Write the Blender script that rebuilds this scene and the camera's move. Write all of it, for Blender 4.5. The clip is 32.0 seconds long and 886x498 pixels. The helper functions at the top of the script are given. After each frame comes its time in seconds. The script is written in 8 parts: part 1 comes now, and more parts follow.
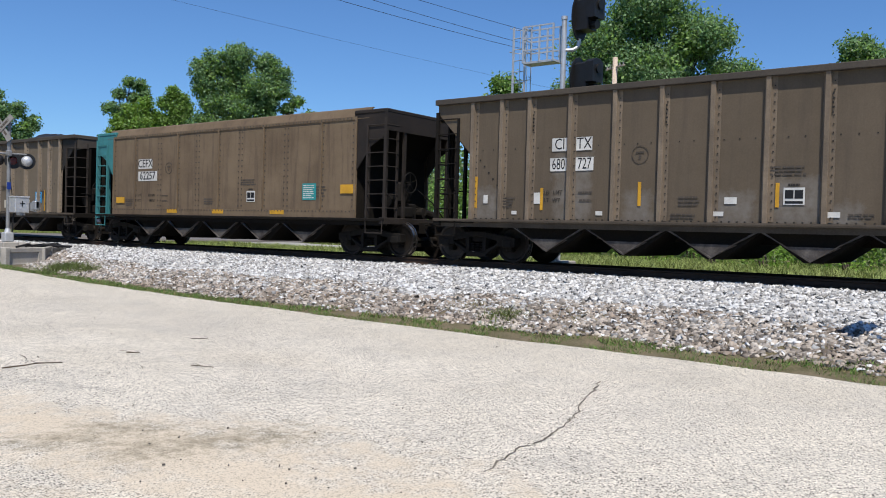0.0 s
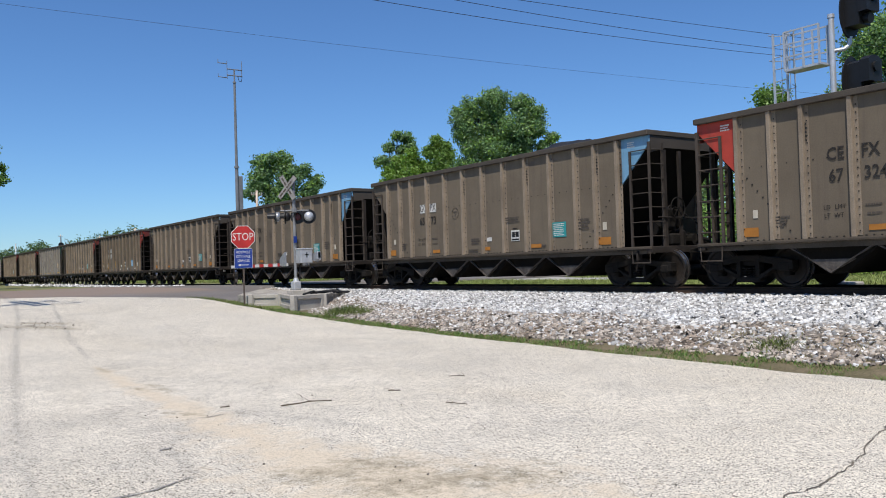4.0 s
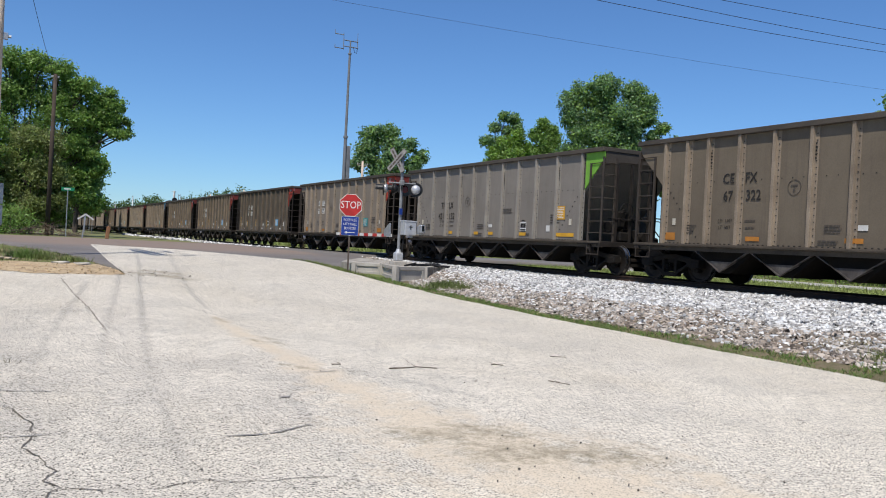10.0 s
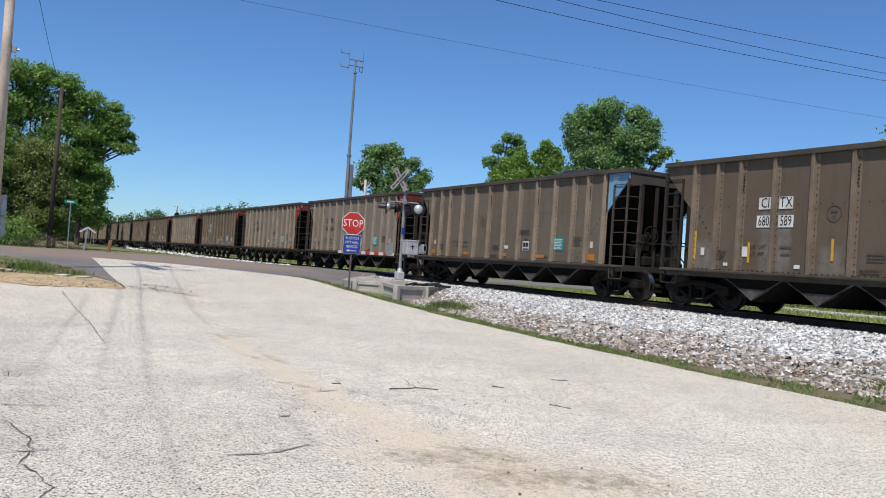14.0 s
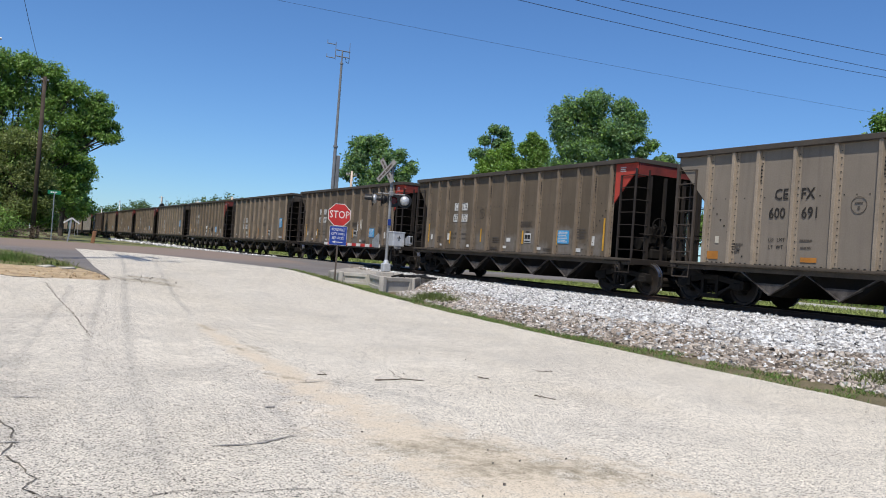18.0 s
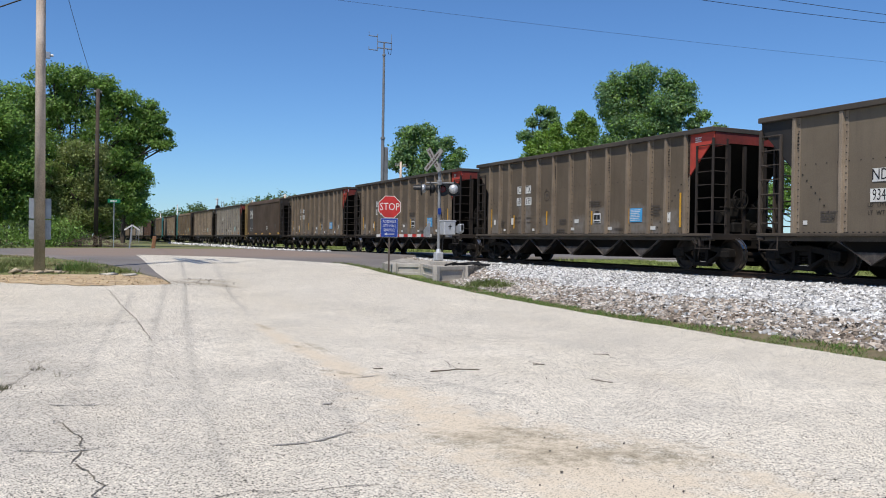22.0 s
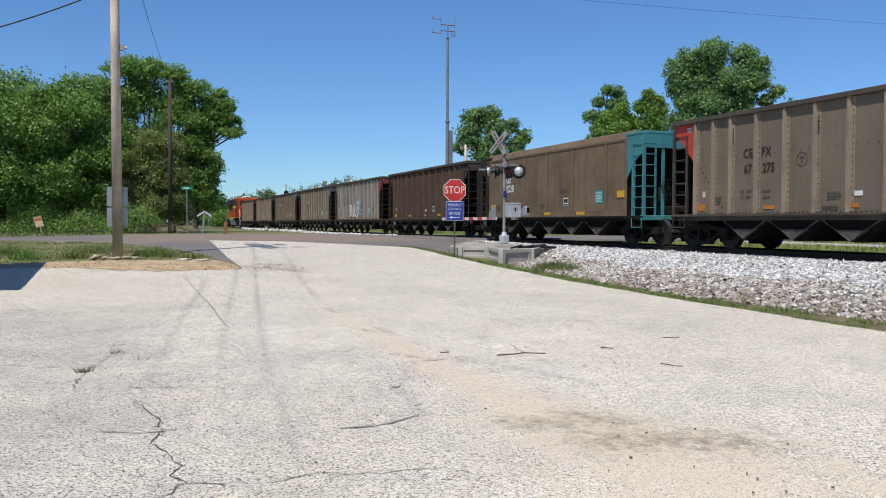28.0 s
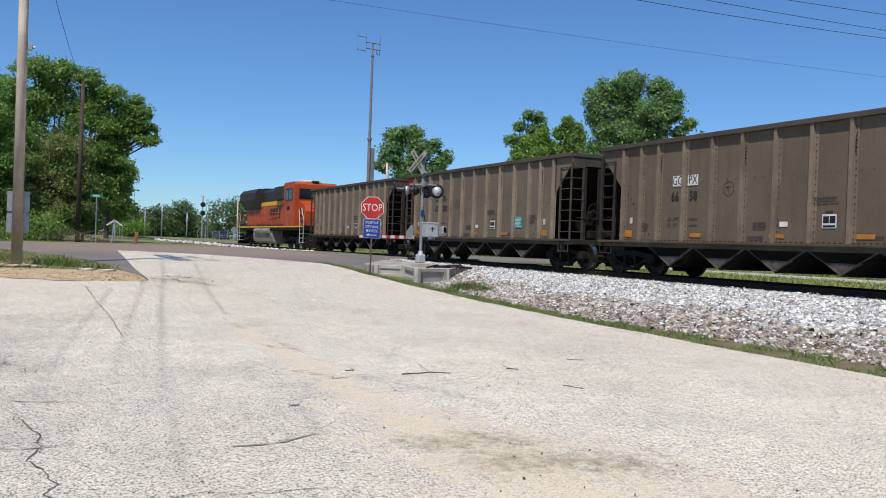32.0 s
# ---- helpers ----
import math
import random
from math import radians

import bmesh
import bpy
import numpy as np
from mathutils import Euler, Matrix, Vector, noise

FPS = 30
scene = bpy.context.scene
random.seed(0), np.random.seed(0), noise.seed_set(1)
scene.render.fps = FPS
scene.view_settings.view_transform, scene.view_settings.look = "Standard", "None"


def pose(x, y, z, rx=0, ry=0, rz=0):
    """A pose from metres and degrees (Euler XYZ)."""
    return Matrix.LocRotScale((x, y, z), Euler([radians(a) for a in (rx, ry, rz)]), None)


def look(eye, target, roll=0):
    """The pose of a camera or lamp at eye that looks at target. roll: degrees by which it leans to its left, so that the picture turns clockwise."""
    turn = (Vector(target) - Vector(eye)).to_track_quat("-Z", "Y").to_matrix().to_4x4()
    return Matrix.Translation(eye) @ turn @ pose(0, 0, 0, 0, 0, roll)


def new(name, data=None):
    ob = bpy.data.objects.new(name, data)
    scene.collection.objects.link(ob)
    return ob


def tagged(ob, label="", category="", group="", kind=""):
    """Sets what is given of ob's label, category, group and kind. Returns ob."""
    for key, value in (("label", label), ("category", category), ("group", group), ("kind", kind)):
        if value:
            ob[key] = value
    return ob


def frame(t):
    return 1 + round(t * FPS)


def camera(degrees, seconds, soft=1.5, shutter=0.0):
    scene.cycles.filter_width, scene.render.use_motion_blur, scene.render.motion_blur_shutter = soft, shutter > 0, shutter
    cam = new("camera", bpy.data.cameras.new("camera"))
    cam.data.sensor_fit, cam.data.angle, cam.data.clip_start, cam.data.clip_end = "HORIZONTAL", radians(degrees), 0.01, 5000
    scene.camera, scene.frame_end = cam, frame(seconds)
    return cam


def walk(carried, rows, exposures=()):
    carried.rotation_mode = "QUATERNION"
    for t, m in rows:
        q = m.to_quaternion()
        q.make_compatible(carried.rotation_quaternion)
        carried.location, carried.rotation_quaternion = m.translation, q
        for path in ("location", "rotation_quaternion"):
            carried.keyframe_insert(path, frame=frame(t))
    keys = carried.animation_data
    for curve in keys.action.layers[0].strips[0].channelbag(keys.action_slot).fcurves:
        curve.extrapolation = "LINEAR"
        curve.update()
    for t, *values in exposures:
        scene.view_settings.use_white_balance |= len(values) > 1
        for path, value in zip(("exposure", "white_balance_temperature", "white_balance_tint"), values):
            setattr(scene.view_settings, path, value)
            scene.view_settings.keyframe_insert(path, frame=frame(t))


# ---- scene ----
cam = camera(56.11, 32.0, soft=1.0)
PATH = [
    (0.0, -0.022, 0.076, 1.701, 88.821, -1.563, -52.719),
    (0.5, -0.018, 0.076, 1.698, 88.619, -1.474, -53.522),
    (1.0, -0.017, 0.065, 1.699, 88.864, -1.039, -53.849),
    (1.5, -0.011, 0.065, 1.697, 89.235, -0.778, -54.001),
    (2.0, -0.010, 0.060, 1.704, 89.335, -0.053, -53.068),
    (2.5, 0.014, 0.070, 1.704, 89.433, 1.135, -49.182),
    (3.0, 0.093, 0.060, 1.706, 90.207, 1.803, -42.672),
    (3.5, 0.211, 0.047, 1.705, 91.358, 1.801, -37.751),
    (4.0, 0.249, 0.025, 1.696, 91.170, 1.736, -34.617),
    (4.5, 0.245, 0.017, 1.690, 90.177, 1.619, -31.386),
    (6.5, 0.107, -0.018, 1.678, 90.447, -1.333, -26.125),
    (7.0, 0.004, 0.009, 1.652, 88.709, -2.627, -25.263),
    (7.5, -0.042, 0.040, 1.638, 88.016, -3.224, -24.557),
    (8.0, -0.036, 0.027, 1.640, 88.563, -3.308, -25.209),
    (8.5, -0.046, -0.001, 1.644, 89.427, -3.190, -25.279),
    (9.0, -0.057, -0.011, 1.649, 89.975, -2.941, -25.427),
    (9.5, -0.054, -0.021, 1.647, 90.037, -2.841, -26.956),
    (10.0, -0.048, -0.021, 1.646, 89.761, -2.953, -28.106),
    (10.5, -0.056, 0.001, 1.646, 89.801, -3.189, -27.728),
    (11.0, -0.049, 0.009, 1.647, 89.877, -3.316, -27.439),
    (11.5, -0.056, 0.006, 1.650, 90.067, -3.585, -27.425),
    (12.0, -0.059, 0.007, 1.652, 90.445, -3.718, -27.598),
    (12.5, -0.061, 0.004, 1.652, 90.734, -3.755, -27.822),
    (13.0, -0.062, 0.000, 1.654, 90.890, -3.872, -27.718),
    (13.5, -0.065, 0.002, 1.657, 91.041, -3.944, -27.839),
    (15.5, -0.063, -0.001, 1.661, 91.070, -4.073, -28.643),
    (16.0, -0.058, -0.008, 1.662, 90.983, -3.986, -28.587),
    (16.5, -0.060, -0.008, 1.659, 90.857, -4.017, -28.472),
    (17.0, -0.057, -0.006, 1.654, 90.787, -4.034, -28.767),
    (17.5, -0.055, -0.004, 1.651, 90.742, -4.063, -28.967),
    (18.0, -0.058, -0.004, 1.654, 90.611, -4.148, -28.978),
    (18.5, -0.055, 0.009, 1.650, 90.489, -4.107, -28.937),
    (19.0, -0.059, 0.006, 1.651, 90.445, -4.144, -28.822),
    (19.5, -0.057, 0.002, 1.649, 90.385, -4.116, -28.683),
    (20.0, -0.060, 0.007, 1.651, 90.443, -4.099, -28.654),
    (20.5, -0.055, -0.002, 1.655, 90.524, -3.868, -28.349),
    (21.0, -0.055, -0.010, 1.666, 90.563, -3.334, -27.951),
    (21.5, -0.035, -0.015, 1.687, 90.126, -2.358, -27.434),
    (22.0, 0.006, -0.032, 1.703, 89.483, -0.860, -25.253),
    (22.5, 0.025, -0.025, 1.705, 88.949, -0.251, -23.152),
    (23.0, 0.026, -0.012, 1.707, 88.706, -0.256, -22.227),
    (23.5, 0.022, -0.018, 1.709, 88.741, -0.154, -21.821),
    (24.0, 0.018, -0.022, 1.711, 88.768, -0.135, -21.970),
    (24.5, 0.018, -0.028, 1.711, 88.709, -0.175, -22.263),
    (25.0, 0.012, -0.037, 1.712, 88.759, -0.182, -21.575),
    (25.5, 0.013, -0.027, 1.714, 88.703, -0.099, -20.810),
    (27.5, 0.013, -0.019, 1.708, 88.353, -0.278, -20.882),
    (28.0, 0.011, -0.023, 1.715, 88.254, -0.236, -20.743),
    (28.5, 0.015, -0.030, 1.716, 88.259, -0.077, -20.630),
    (29.0, 0.016, -0.024, 1.715, 88.463, -0.076, -20.600),
    (29.5, 0.013, -0.032, 1.713, 88.478, -0.221, -21.078),
    (30.0, 0.016, -0.026, 1.712, 88.294, -0.372, -21.842),
    (30.5, 0.028, -0.020, 1.712, 88.331, -0.421, -22.888),
    (31.0, 0.067, -0.026, 1.721, 88.934, -0.881, -24.073),
    (31.5, 0.125, -0.047, 1.713, 89.269, -1.647, -24.960),
    (32.0, 0.153, -0.048, 1.707, 89.667, -2.088, -26.198),
]
walk(cam, [(t, pose(x, y, z, rx, ry, rz)) for t, x, y, z, rx, ry, rz in PATH])

# ---- light ----
SUN_AZ, SUN_EL = radians(226.0), radians(59.0)   # clockwise from +y; the sun stands behind and left of the camera
world = bpy.data.worlds.new("world")
scene.world = world
world.use_nodes = True
wn = world.node_tree
sky = wn.nodes.new("ShaderNodeTexSky")
sky.sky_type, sky.sun_disc = "NISHITA", False
sky.sun_elevation, sky.sun_rotation = SUN_EL, SUN_AZ
sky.air_density, sky.dust_density, sky.ozone_density = 1.0, 0.05, 4.0
deep = wn.nodes.new("ShaderNodeMix")
deep.data_type, deep.blend_type = "RGBA", "MULTIPLY"
deep.inputs[0].default_value, deep.inputs[7].default_value = 1.0, (0.70, 0.985, 1.32, 1)
wn.links.new(sky.outputs[0], deep.inputs[6])
wn.links.new(deep.outputs[2], wn.nodes["Background"].inputs[0])
wn.nodes["Background"].inputs[1].default_value = 0.092
sun = new("sun", bpy.data.lights.new("sun", "SUN"))
sun.data.energy, sun.data.angle, sun.data.color = 4.85, radians(0.53), (1.0, 0.945, 0.865)
sun_way = Vector((math.sin(SUN_AZ) * math.cos(SUN_EL), math.cos(SUN_AZ) * math.cos(SUN_EL), math.sin(SUN_EL)))
sun.matrix_world = look(sun_way * 50, (0, 0, 0))
scene.view_settings.exposure = 0.0


# ---- materials ----
def mix_node(nt, fac, a, b, blend="MIX"):
    n = nt.nodes.new("ShaderNodeMix")
    n.data_type, n.blend_type = "RGBA", blend
    for sock, val in ((n.inputs[0], fac), (n.inputs[6], a), (n.inputs[7], b)):
        if isinstance(val, (int, float)):
            sock.default_value = val
        elif isinstance(val, tuple):
            sock.default_value = (*val, 1)
        else:
            nt.links.new(val, sock)
    return n.outputs[2]


def ramp_node(nt, fac, lo, hi, a=0.0, b=1.0):
    n = nt.nodes.new("ShaderNodeMapRange")
    n.inputs[1].default_value, n.inputs[2].default_value, n.inputs[3].default_value, n.inputs[4].default_value = lo, hi, a, b
    nt.links.new(fac, n.inputs[0])
    return n.outputs[0]


def noise_node(nt, vec, scale, detail=4.0, rough=0.6):
    n = nt.nodes.new("ShaderNodeTexNoise")
    n.inputs["Scale"].default_value, n.inputs["Detail"].default_value, n.inputs["Roughness"].default_value = scale, detail, rough
    nt.links.new(vec, n.inputs["Vector"])
    return n.outputs["Fac"]


def surface(name, c1, c2, big=0.6, fine=25.0, rough=0.7, bump=0.15, metal=0.0, streak=0.0, streak_colour=(0.05, 0.04, 0.03),
            grain=0.25, spread=0.0, island=False, spec=0.3):
    """A weathered surface: two colours in patches, fine grain, optional streaks that run down, and a shade that differs from piece to piece."""
    m = bpy.data.materials.new(name)
    m.use_nodes = True
    nt = m.node_tree
    b = nt.nodes["Principled BSDF"]
    tc = nt.nodes.new("ShaderNodeTexCoord")
    info = nt.nodes.new("ShaderNodeObjectInfo")
    shift = nt.nodes.new("ShaderNodeVectorMath")
    shift.operation = "MULTIPLY_ADD"
    nt.links.new(info.outputs["Random"], shift.inputs[0])
    shift.inputs[1].default_value = (37.0, 53.0, 19.0)
    nt.links.new(tc.outputs["Object"], shift.inputs[2])
    vec = shift.outputs[0]
    n1 = noise_node(nt, vec, big, 5.0)
    n2 = noise_node(nt, vec, fine, 3.0, 0.7)
    col = mix_node(nt, ramp_node(nt, n1, 0.35, 0.65), c1, c2)
    if streak:
        mp = nt.nodes.new("ShaderNodeMapping")
        mp.inputs["Scale"].default_value = (3.5, 3.5, 0.28)
        nt.links.new(vec, mp.inputs[0])
        s = noise_node(nt, mp.outputs[0], 1.6, 6.0, 0.65)
        col = mix_node(nt, ramp_node(nt, s, 0.5, 0.78, 0.0, streak), col, streak_colour)
    v = ramp_node(nt, n2, 0.25, 0.75, 1 - grain, 1 + grain)
    if spread:
        geo = nt.nodes.new("ShaderNodeNewGeometry")
        rnd = geo.outputs["Random Per Island"] if island else info.outputs["Random"]
        mul = nt.nodes.new("ShaderNodeMath")
        mul.operation = "MULTIPLY"
        nt.links.new(v, mul.inputs[0])
        nt.links.new(ramp_node(nt, rnd, 0, 1, 1 - spread, 1 + spread), mul.inputs[1])
        v = mul.outputs[0]
    grey = nt.nodes.new("ShaderNodeCombineColor")
    for i in range(3):
        nt.links.new(v, grey.inputs[i])
    col = mix_node(nt, 1.0, col, grey.outputs[0], "MULTIPLY")
    nt.links.new(col, b.inputs["Base Color"])
    b.inputs["Metallic"].default_value = metal
    b.inputs["Specular IOR Level"].default_value = spec
    nt.links.new(ramp_node(nt, n1, 0.3, 0.7, max(rough - 0.12, 0.05), min(rough + 0.12, 1)), b.inputs["Roughness"])
    if bump:
        bp = nt.nodes.new("ShaderNodeBump")
        bp.inputs["Strength"].default_value, bp.inputs["Distance"].default_value = bump, 0.02
        nt.links.new(n2, bp.inputs["Height"])
        nt.links.new(bp.outputs[0], b.inputs["Normal"])
    return m


def plain(name, c, rough=0.5, metal=0.0, dirt=0.25):
    return surface(name, c, tuple(x * (1 - dirt) for x in c), 2.5, 40.0, rough, 0.05, metal, grain=0.12)


DUST = (0.06, 0.05, 0.04)
PAINT = {
    "brown": surface("paint_brown", (0.122, 0.093, 0.062), (0.098, 0.075, 0.050), 0.5, 30, 0.75, 0.06, streak=0.45, streak_colour=(0.06, 0.046, 0.036), grain=0.10, spread=0.08),
    "taupe": surface("paint_taupe", (0.152, 0.122, 0.085), (0.122, 0.097, 0.068), 0.5, 30, 0.7, 0.06, streak=0.5, streak_colour=(0.085, 0.066, 0.052), grain=0.10, spread=0.08),
    "grey": surface("paint_grey", (0.215, 0.19, 0.16), (0.175, 0.155, 0.13), 0.5, 30, 0.6, 0.05, streak=0.45, streak_colour=(0.13, 0.11, 0.09), grain=0.08, spread=0.06),
    "rust": surface("paint_rust", (0.080, 0.051, 0.032), (0.060, 0.040, 0.027), 0.5, 30, 0.8, 0.08, streak=0.5, streak_colour=(0.04, 0.027, 0.02), grain=0.12, spread=0.05),
}
PAINT["olive"] = surface("paint_olive_brown", (0.178, 0.128, 0.078), (0.125, 0.088, 0.054), 0.7, 30, 0.75, 0.06, streak=0.85, streak_colour=(0.075, 0.052, 0.038), grain=0.10, spread=0.06)
PAINT["pale"] = surface("paint_pale_taupe", (0.205, 0.172, 0.133), (0.172, 0.144, 0.112), 0.5, 30, 0.65, 0.06, streak=0.5, streak_colour=(0.12, 0.097, 0.078), grain=0.10, spread=0.06)
PAINT["umber"] = surface("paint_umber", (0.082, 0.066, 0.046), (0.066, 0.053, 0.037), 0.5, 30, 0.75, 0.06, streak=0.5, streak_colour=(0.05, 0.04, 0.03), grain=0.10, spread=0.06)
# lighter copies of the body paints: the ribs' sunlit faces put into the colour
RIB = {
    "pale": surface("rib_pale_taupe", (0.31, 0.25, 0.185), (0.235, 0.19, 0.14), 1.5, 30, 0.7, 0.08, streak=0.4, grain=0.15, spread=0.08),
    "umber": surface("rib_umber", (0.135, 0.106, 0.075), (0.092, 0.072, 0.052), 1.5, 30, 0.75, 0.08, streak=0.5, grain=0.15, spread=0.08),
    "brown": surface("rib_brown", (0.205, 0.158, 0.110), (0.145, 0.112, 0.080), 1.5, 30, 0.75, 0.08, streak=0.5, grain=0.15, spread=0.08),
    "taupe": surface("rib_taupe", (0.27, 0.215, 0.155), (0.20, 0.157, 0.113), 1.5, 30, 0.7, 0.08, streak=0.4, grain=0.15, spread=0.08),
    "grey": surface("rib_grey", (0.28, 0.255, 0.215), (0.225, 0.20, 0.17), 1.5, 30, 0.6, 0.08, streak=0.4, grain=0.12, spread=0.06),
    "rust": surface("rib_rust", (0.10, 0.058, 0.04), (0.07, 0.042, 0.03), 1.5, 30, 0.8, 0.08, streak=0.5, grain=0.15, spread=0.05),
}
END = {
    "red": surface("paint_red", (0.43, 0.052, 0.032), (0.32, 0.042, 0.028), 1.2, 30, 0.55, 0.03, streak=0.5, streak_colour=(0.12, 0.05, 0.035), grain=0.08),
    "blue": surface("paint_light_blue", (0.16, 0.32, 0.46), (0.12, 0.26, 0.39), 1.2, 30, 0.55, 0.03, streak=0.5, streak_colour=(0.07, 0.08, 0.09), grain=0.08),
    "green": surface("paint_green", (0.19, 0.42, 0.045), (0.15, 0.34, 0.04), 1.2, 30, 0.55, 0.03, streak=0.4, streak_colour=(0.07, 0.09, 0.04), grain=0.08),
    "pine": surface("paint_pine_green", (0.025, 0.12, 0.085), (0.02, 0.09, 0.065), 1.2, 30, 0.55, 0.03, streak=0.4, grain=0.08),
    "teal": surface("paint_teal", (0.05, 0.22, 0.225), (0.04, 0.17, 0.18), 1.2, 30, 0.6, 0.03, streak=0.5, streak_colour=(0.06, 0.08, 0.075), grain=0.08),
    "black": surface("paint_black", (0.02, 0.018, 0.016), (0.03, 0.026, 0.022), 1.2, 30, 0.6, 0.03, grain=0.1),
    "yellow": surface("paint_yellow", (0.30, 0.20, 0.07), (0.20, 0.14, 0.06), 1.2, 30, 0.6, 0.03, streak=0.4, grain=0.1),
    "sky": surface("paint_sky_blue", (0.19, 0.42, 0.68), (0.16, 0.36, 0.60), 0.8, 30, 0.5, 0.03, streak=0.2, streak_colour=(0.12, 0.2, 0.3), grain=0.06),
}
# coal black, with the shade under and inside the cars put into the colour
M_UNDER = surface("shaded_underframe_black", (0.009, 0.008, 0.007), (0.016, 0.013, 0.010), 1.5, 30, 0.85, 0.2, grain=0.3, spec=0.12)
# grime, its colour darkened further for the shade beneath the sills
M_TRUCK = surface("shaded_truck_grime", (0.009, 0.008, 0.007), (0.018, 0.0155, 0.013), 3, 40, 0.8, 0.3, grain=0.3, spec=0.15)
M_WHEEL = surface("wheel_steel", (0.030, 0.023, 0.018), (0.020, 0.016, 0.013), 3, 30, 0.6, 0.1, 0.3, grain=0.3, spread=0.4)
M_TREAD = surface("bright_tread", (0.55, 0.54, 0.52), (0.45, 0.44, 0.42), 3, 60, 0.3, 0.02, 1.0, grain=0.1)
M_COAL = surface("coal", (0.012, 0.012, 0.013), (0.025, 0.024, 0.024), 3, 18, 0.6, 0.8, grain=0.6)
M_GALV = surface("galvanised_steel", (0.42, 0.43, 0.44), (0.33, 0.34, 0.35), 6, 60, 0.45, 0.03, 0.6, grain=0.12)
M_SILVER = surface("aluminium_paint", (0.56, 0.57, 0.58), (0.46, 0.47, 0.48), 5, 60, 0.4, 0.03, 0.4, grain=0.1)
M_BLACK = plain("black_enamel", (0.014, 0.014, 0.015), 0.5)
M_WHITE = plain("white_vinyl", (0.66, 0.645, 0.60), 0.5)
M_CREAM = plain("cream_patch", (0.55, 0.50, 0.40), 0.6)
M_DECAL_YELLOW = plain("yellow_reflector", (0.62, 0.33, 0.03), 0.5)
M_DECAL_ORANGE = plain("dirty_orange_reflector", (0.42, 0.17, 0.03), 0.6)
M_DECAL_BLUE = plain("blue_sticker", (0.06, 0.33, 0.62), 0.5)
M_DECAL_PALE = plain("pale_blue_sticker", (0.38, 0.55, 0.72), 0.5)
M_DECAL_TEAL = plain("teal_sticker", (0.03, 0.27, 0.27), 0.5)
M_STENCIL = plain("faded_black_stencil", (0.03, 0.026, 0.022), 0.7)
M_STENCIL_SOFT = plain("dusty_stencil", (0.085, 0.07, 0.056), 0.7)
M_RED = plain("sign_red", (0.47, 0.032, 0.028), 0.45)
M_POST_RUST = surface("rusty_post_steel", (0.075, 0.055, 0.045), (0.12, 0.10, 0.085), 5, 50, 0.8, 0.1, 0.2, grain=0.25)
M_BLUE = plain("sign_blue", (0.018, 0.05, 0.26), 0.45)
M_GREEN = plain("sign_green", (0.02, 0.22, 0.10), 0.4)
M_ORANGE = surface("locomotive_orange", (0.43, 0.070, 0.018), (0.34, 0.055, 0.016), 0.8, 30, 0.45, 0.03, streak=0.4, streak_colour=(0.2, 0.06, 0.03), grain=0.06)
M_GLASS = plain("dark_glass", (0.01, 0.012, 0.015), 0.08)
M_CONCRETE = surface("concrete", (0.44, 0.41, 0.36), (0.35, 0.32, 0.28), 1.5, 40, 0.85, 0.2, streak=0.35, streak_colour=(0.2, 0.18, 0.15), grain=0.15)
M_RAIL = surface("rail_rust", (0.06, 0.036, 0.024), (0.045, 0.03, 0.022), 2, 40, 0.7, 0.15, 0.2, grain=0.25)
M_TIE = surface("tie_wood", (0.05, 0.04, 0.032), (0.08, 0.065, 0.05), 2, 30, 0.9, 0.4, grain=0.3, spread=0.3)
M_POLE = surface("weathered_pole_wood", (0.66, 0.535, 0.43), (0.46, 0.365, 0.285), 1.1, 30, 0.9, 0.5, streak=0.55, streak_colour=(0.10, 0.08, 0.06), grain=0.25)
M_POLE_DARK = surface("creosoted_pole_wood", (0.07, 0.052, 0.038), (0.05, 0.038, 0.028), 1.5, 30, 0.9, 0.4, streak=0.6, grain=0.25)
M_BARK = surface("bark", (0.09, 0.07, 0.052), (0.06, 0.046, 0.036), 2, 25, 0.9, 0.6, grain=0.35)
M_WIRE = plain("wire", (0.03, 0.03, 0.032), 0.6)
M_STICK = plain("dry_stick", (0.10, 0.075, 0.05), 0.9)


# ---- building helpers ----
def lerp_at(x, xs, ys):
    return float(np.interp(x, xs, ys))


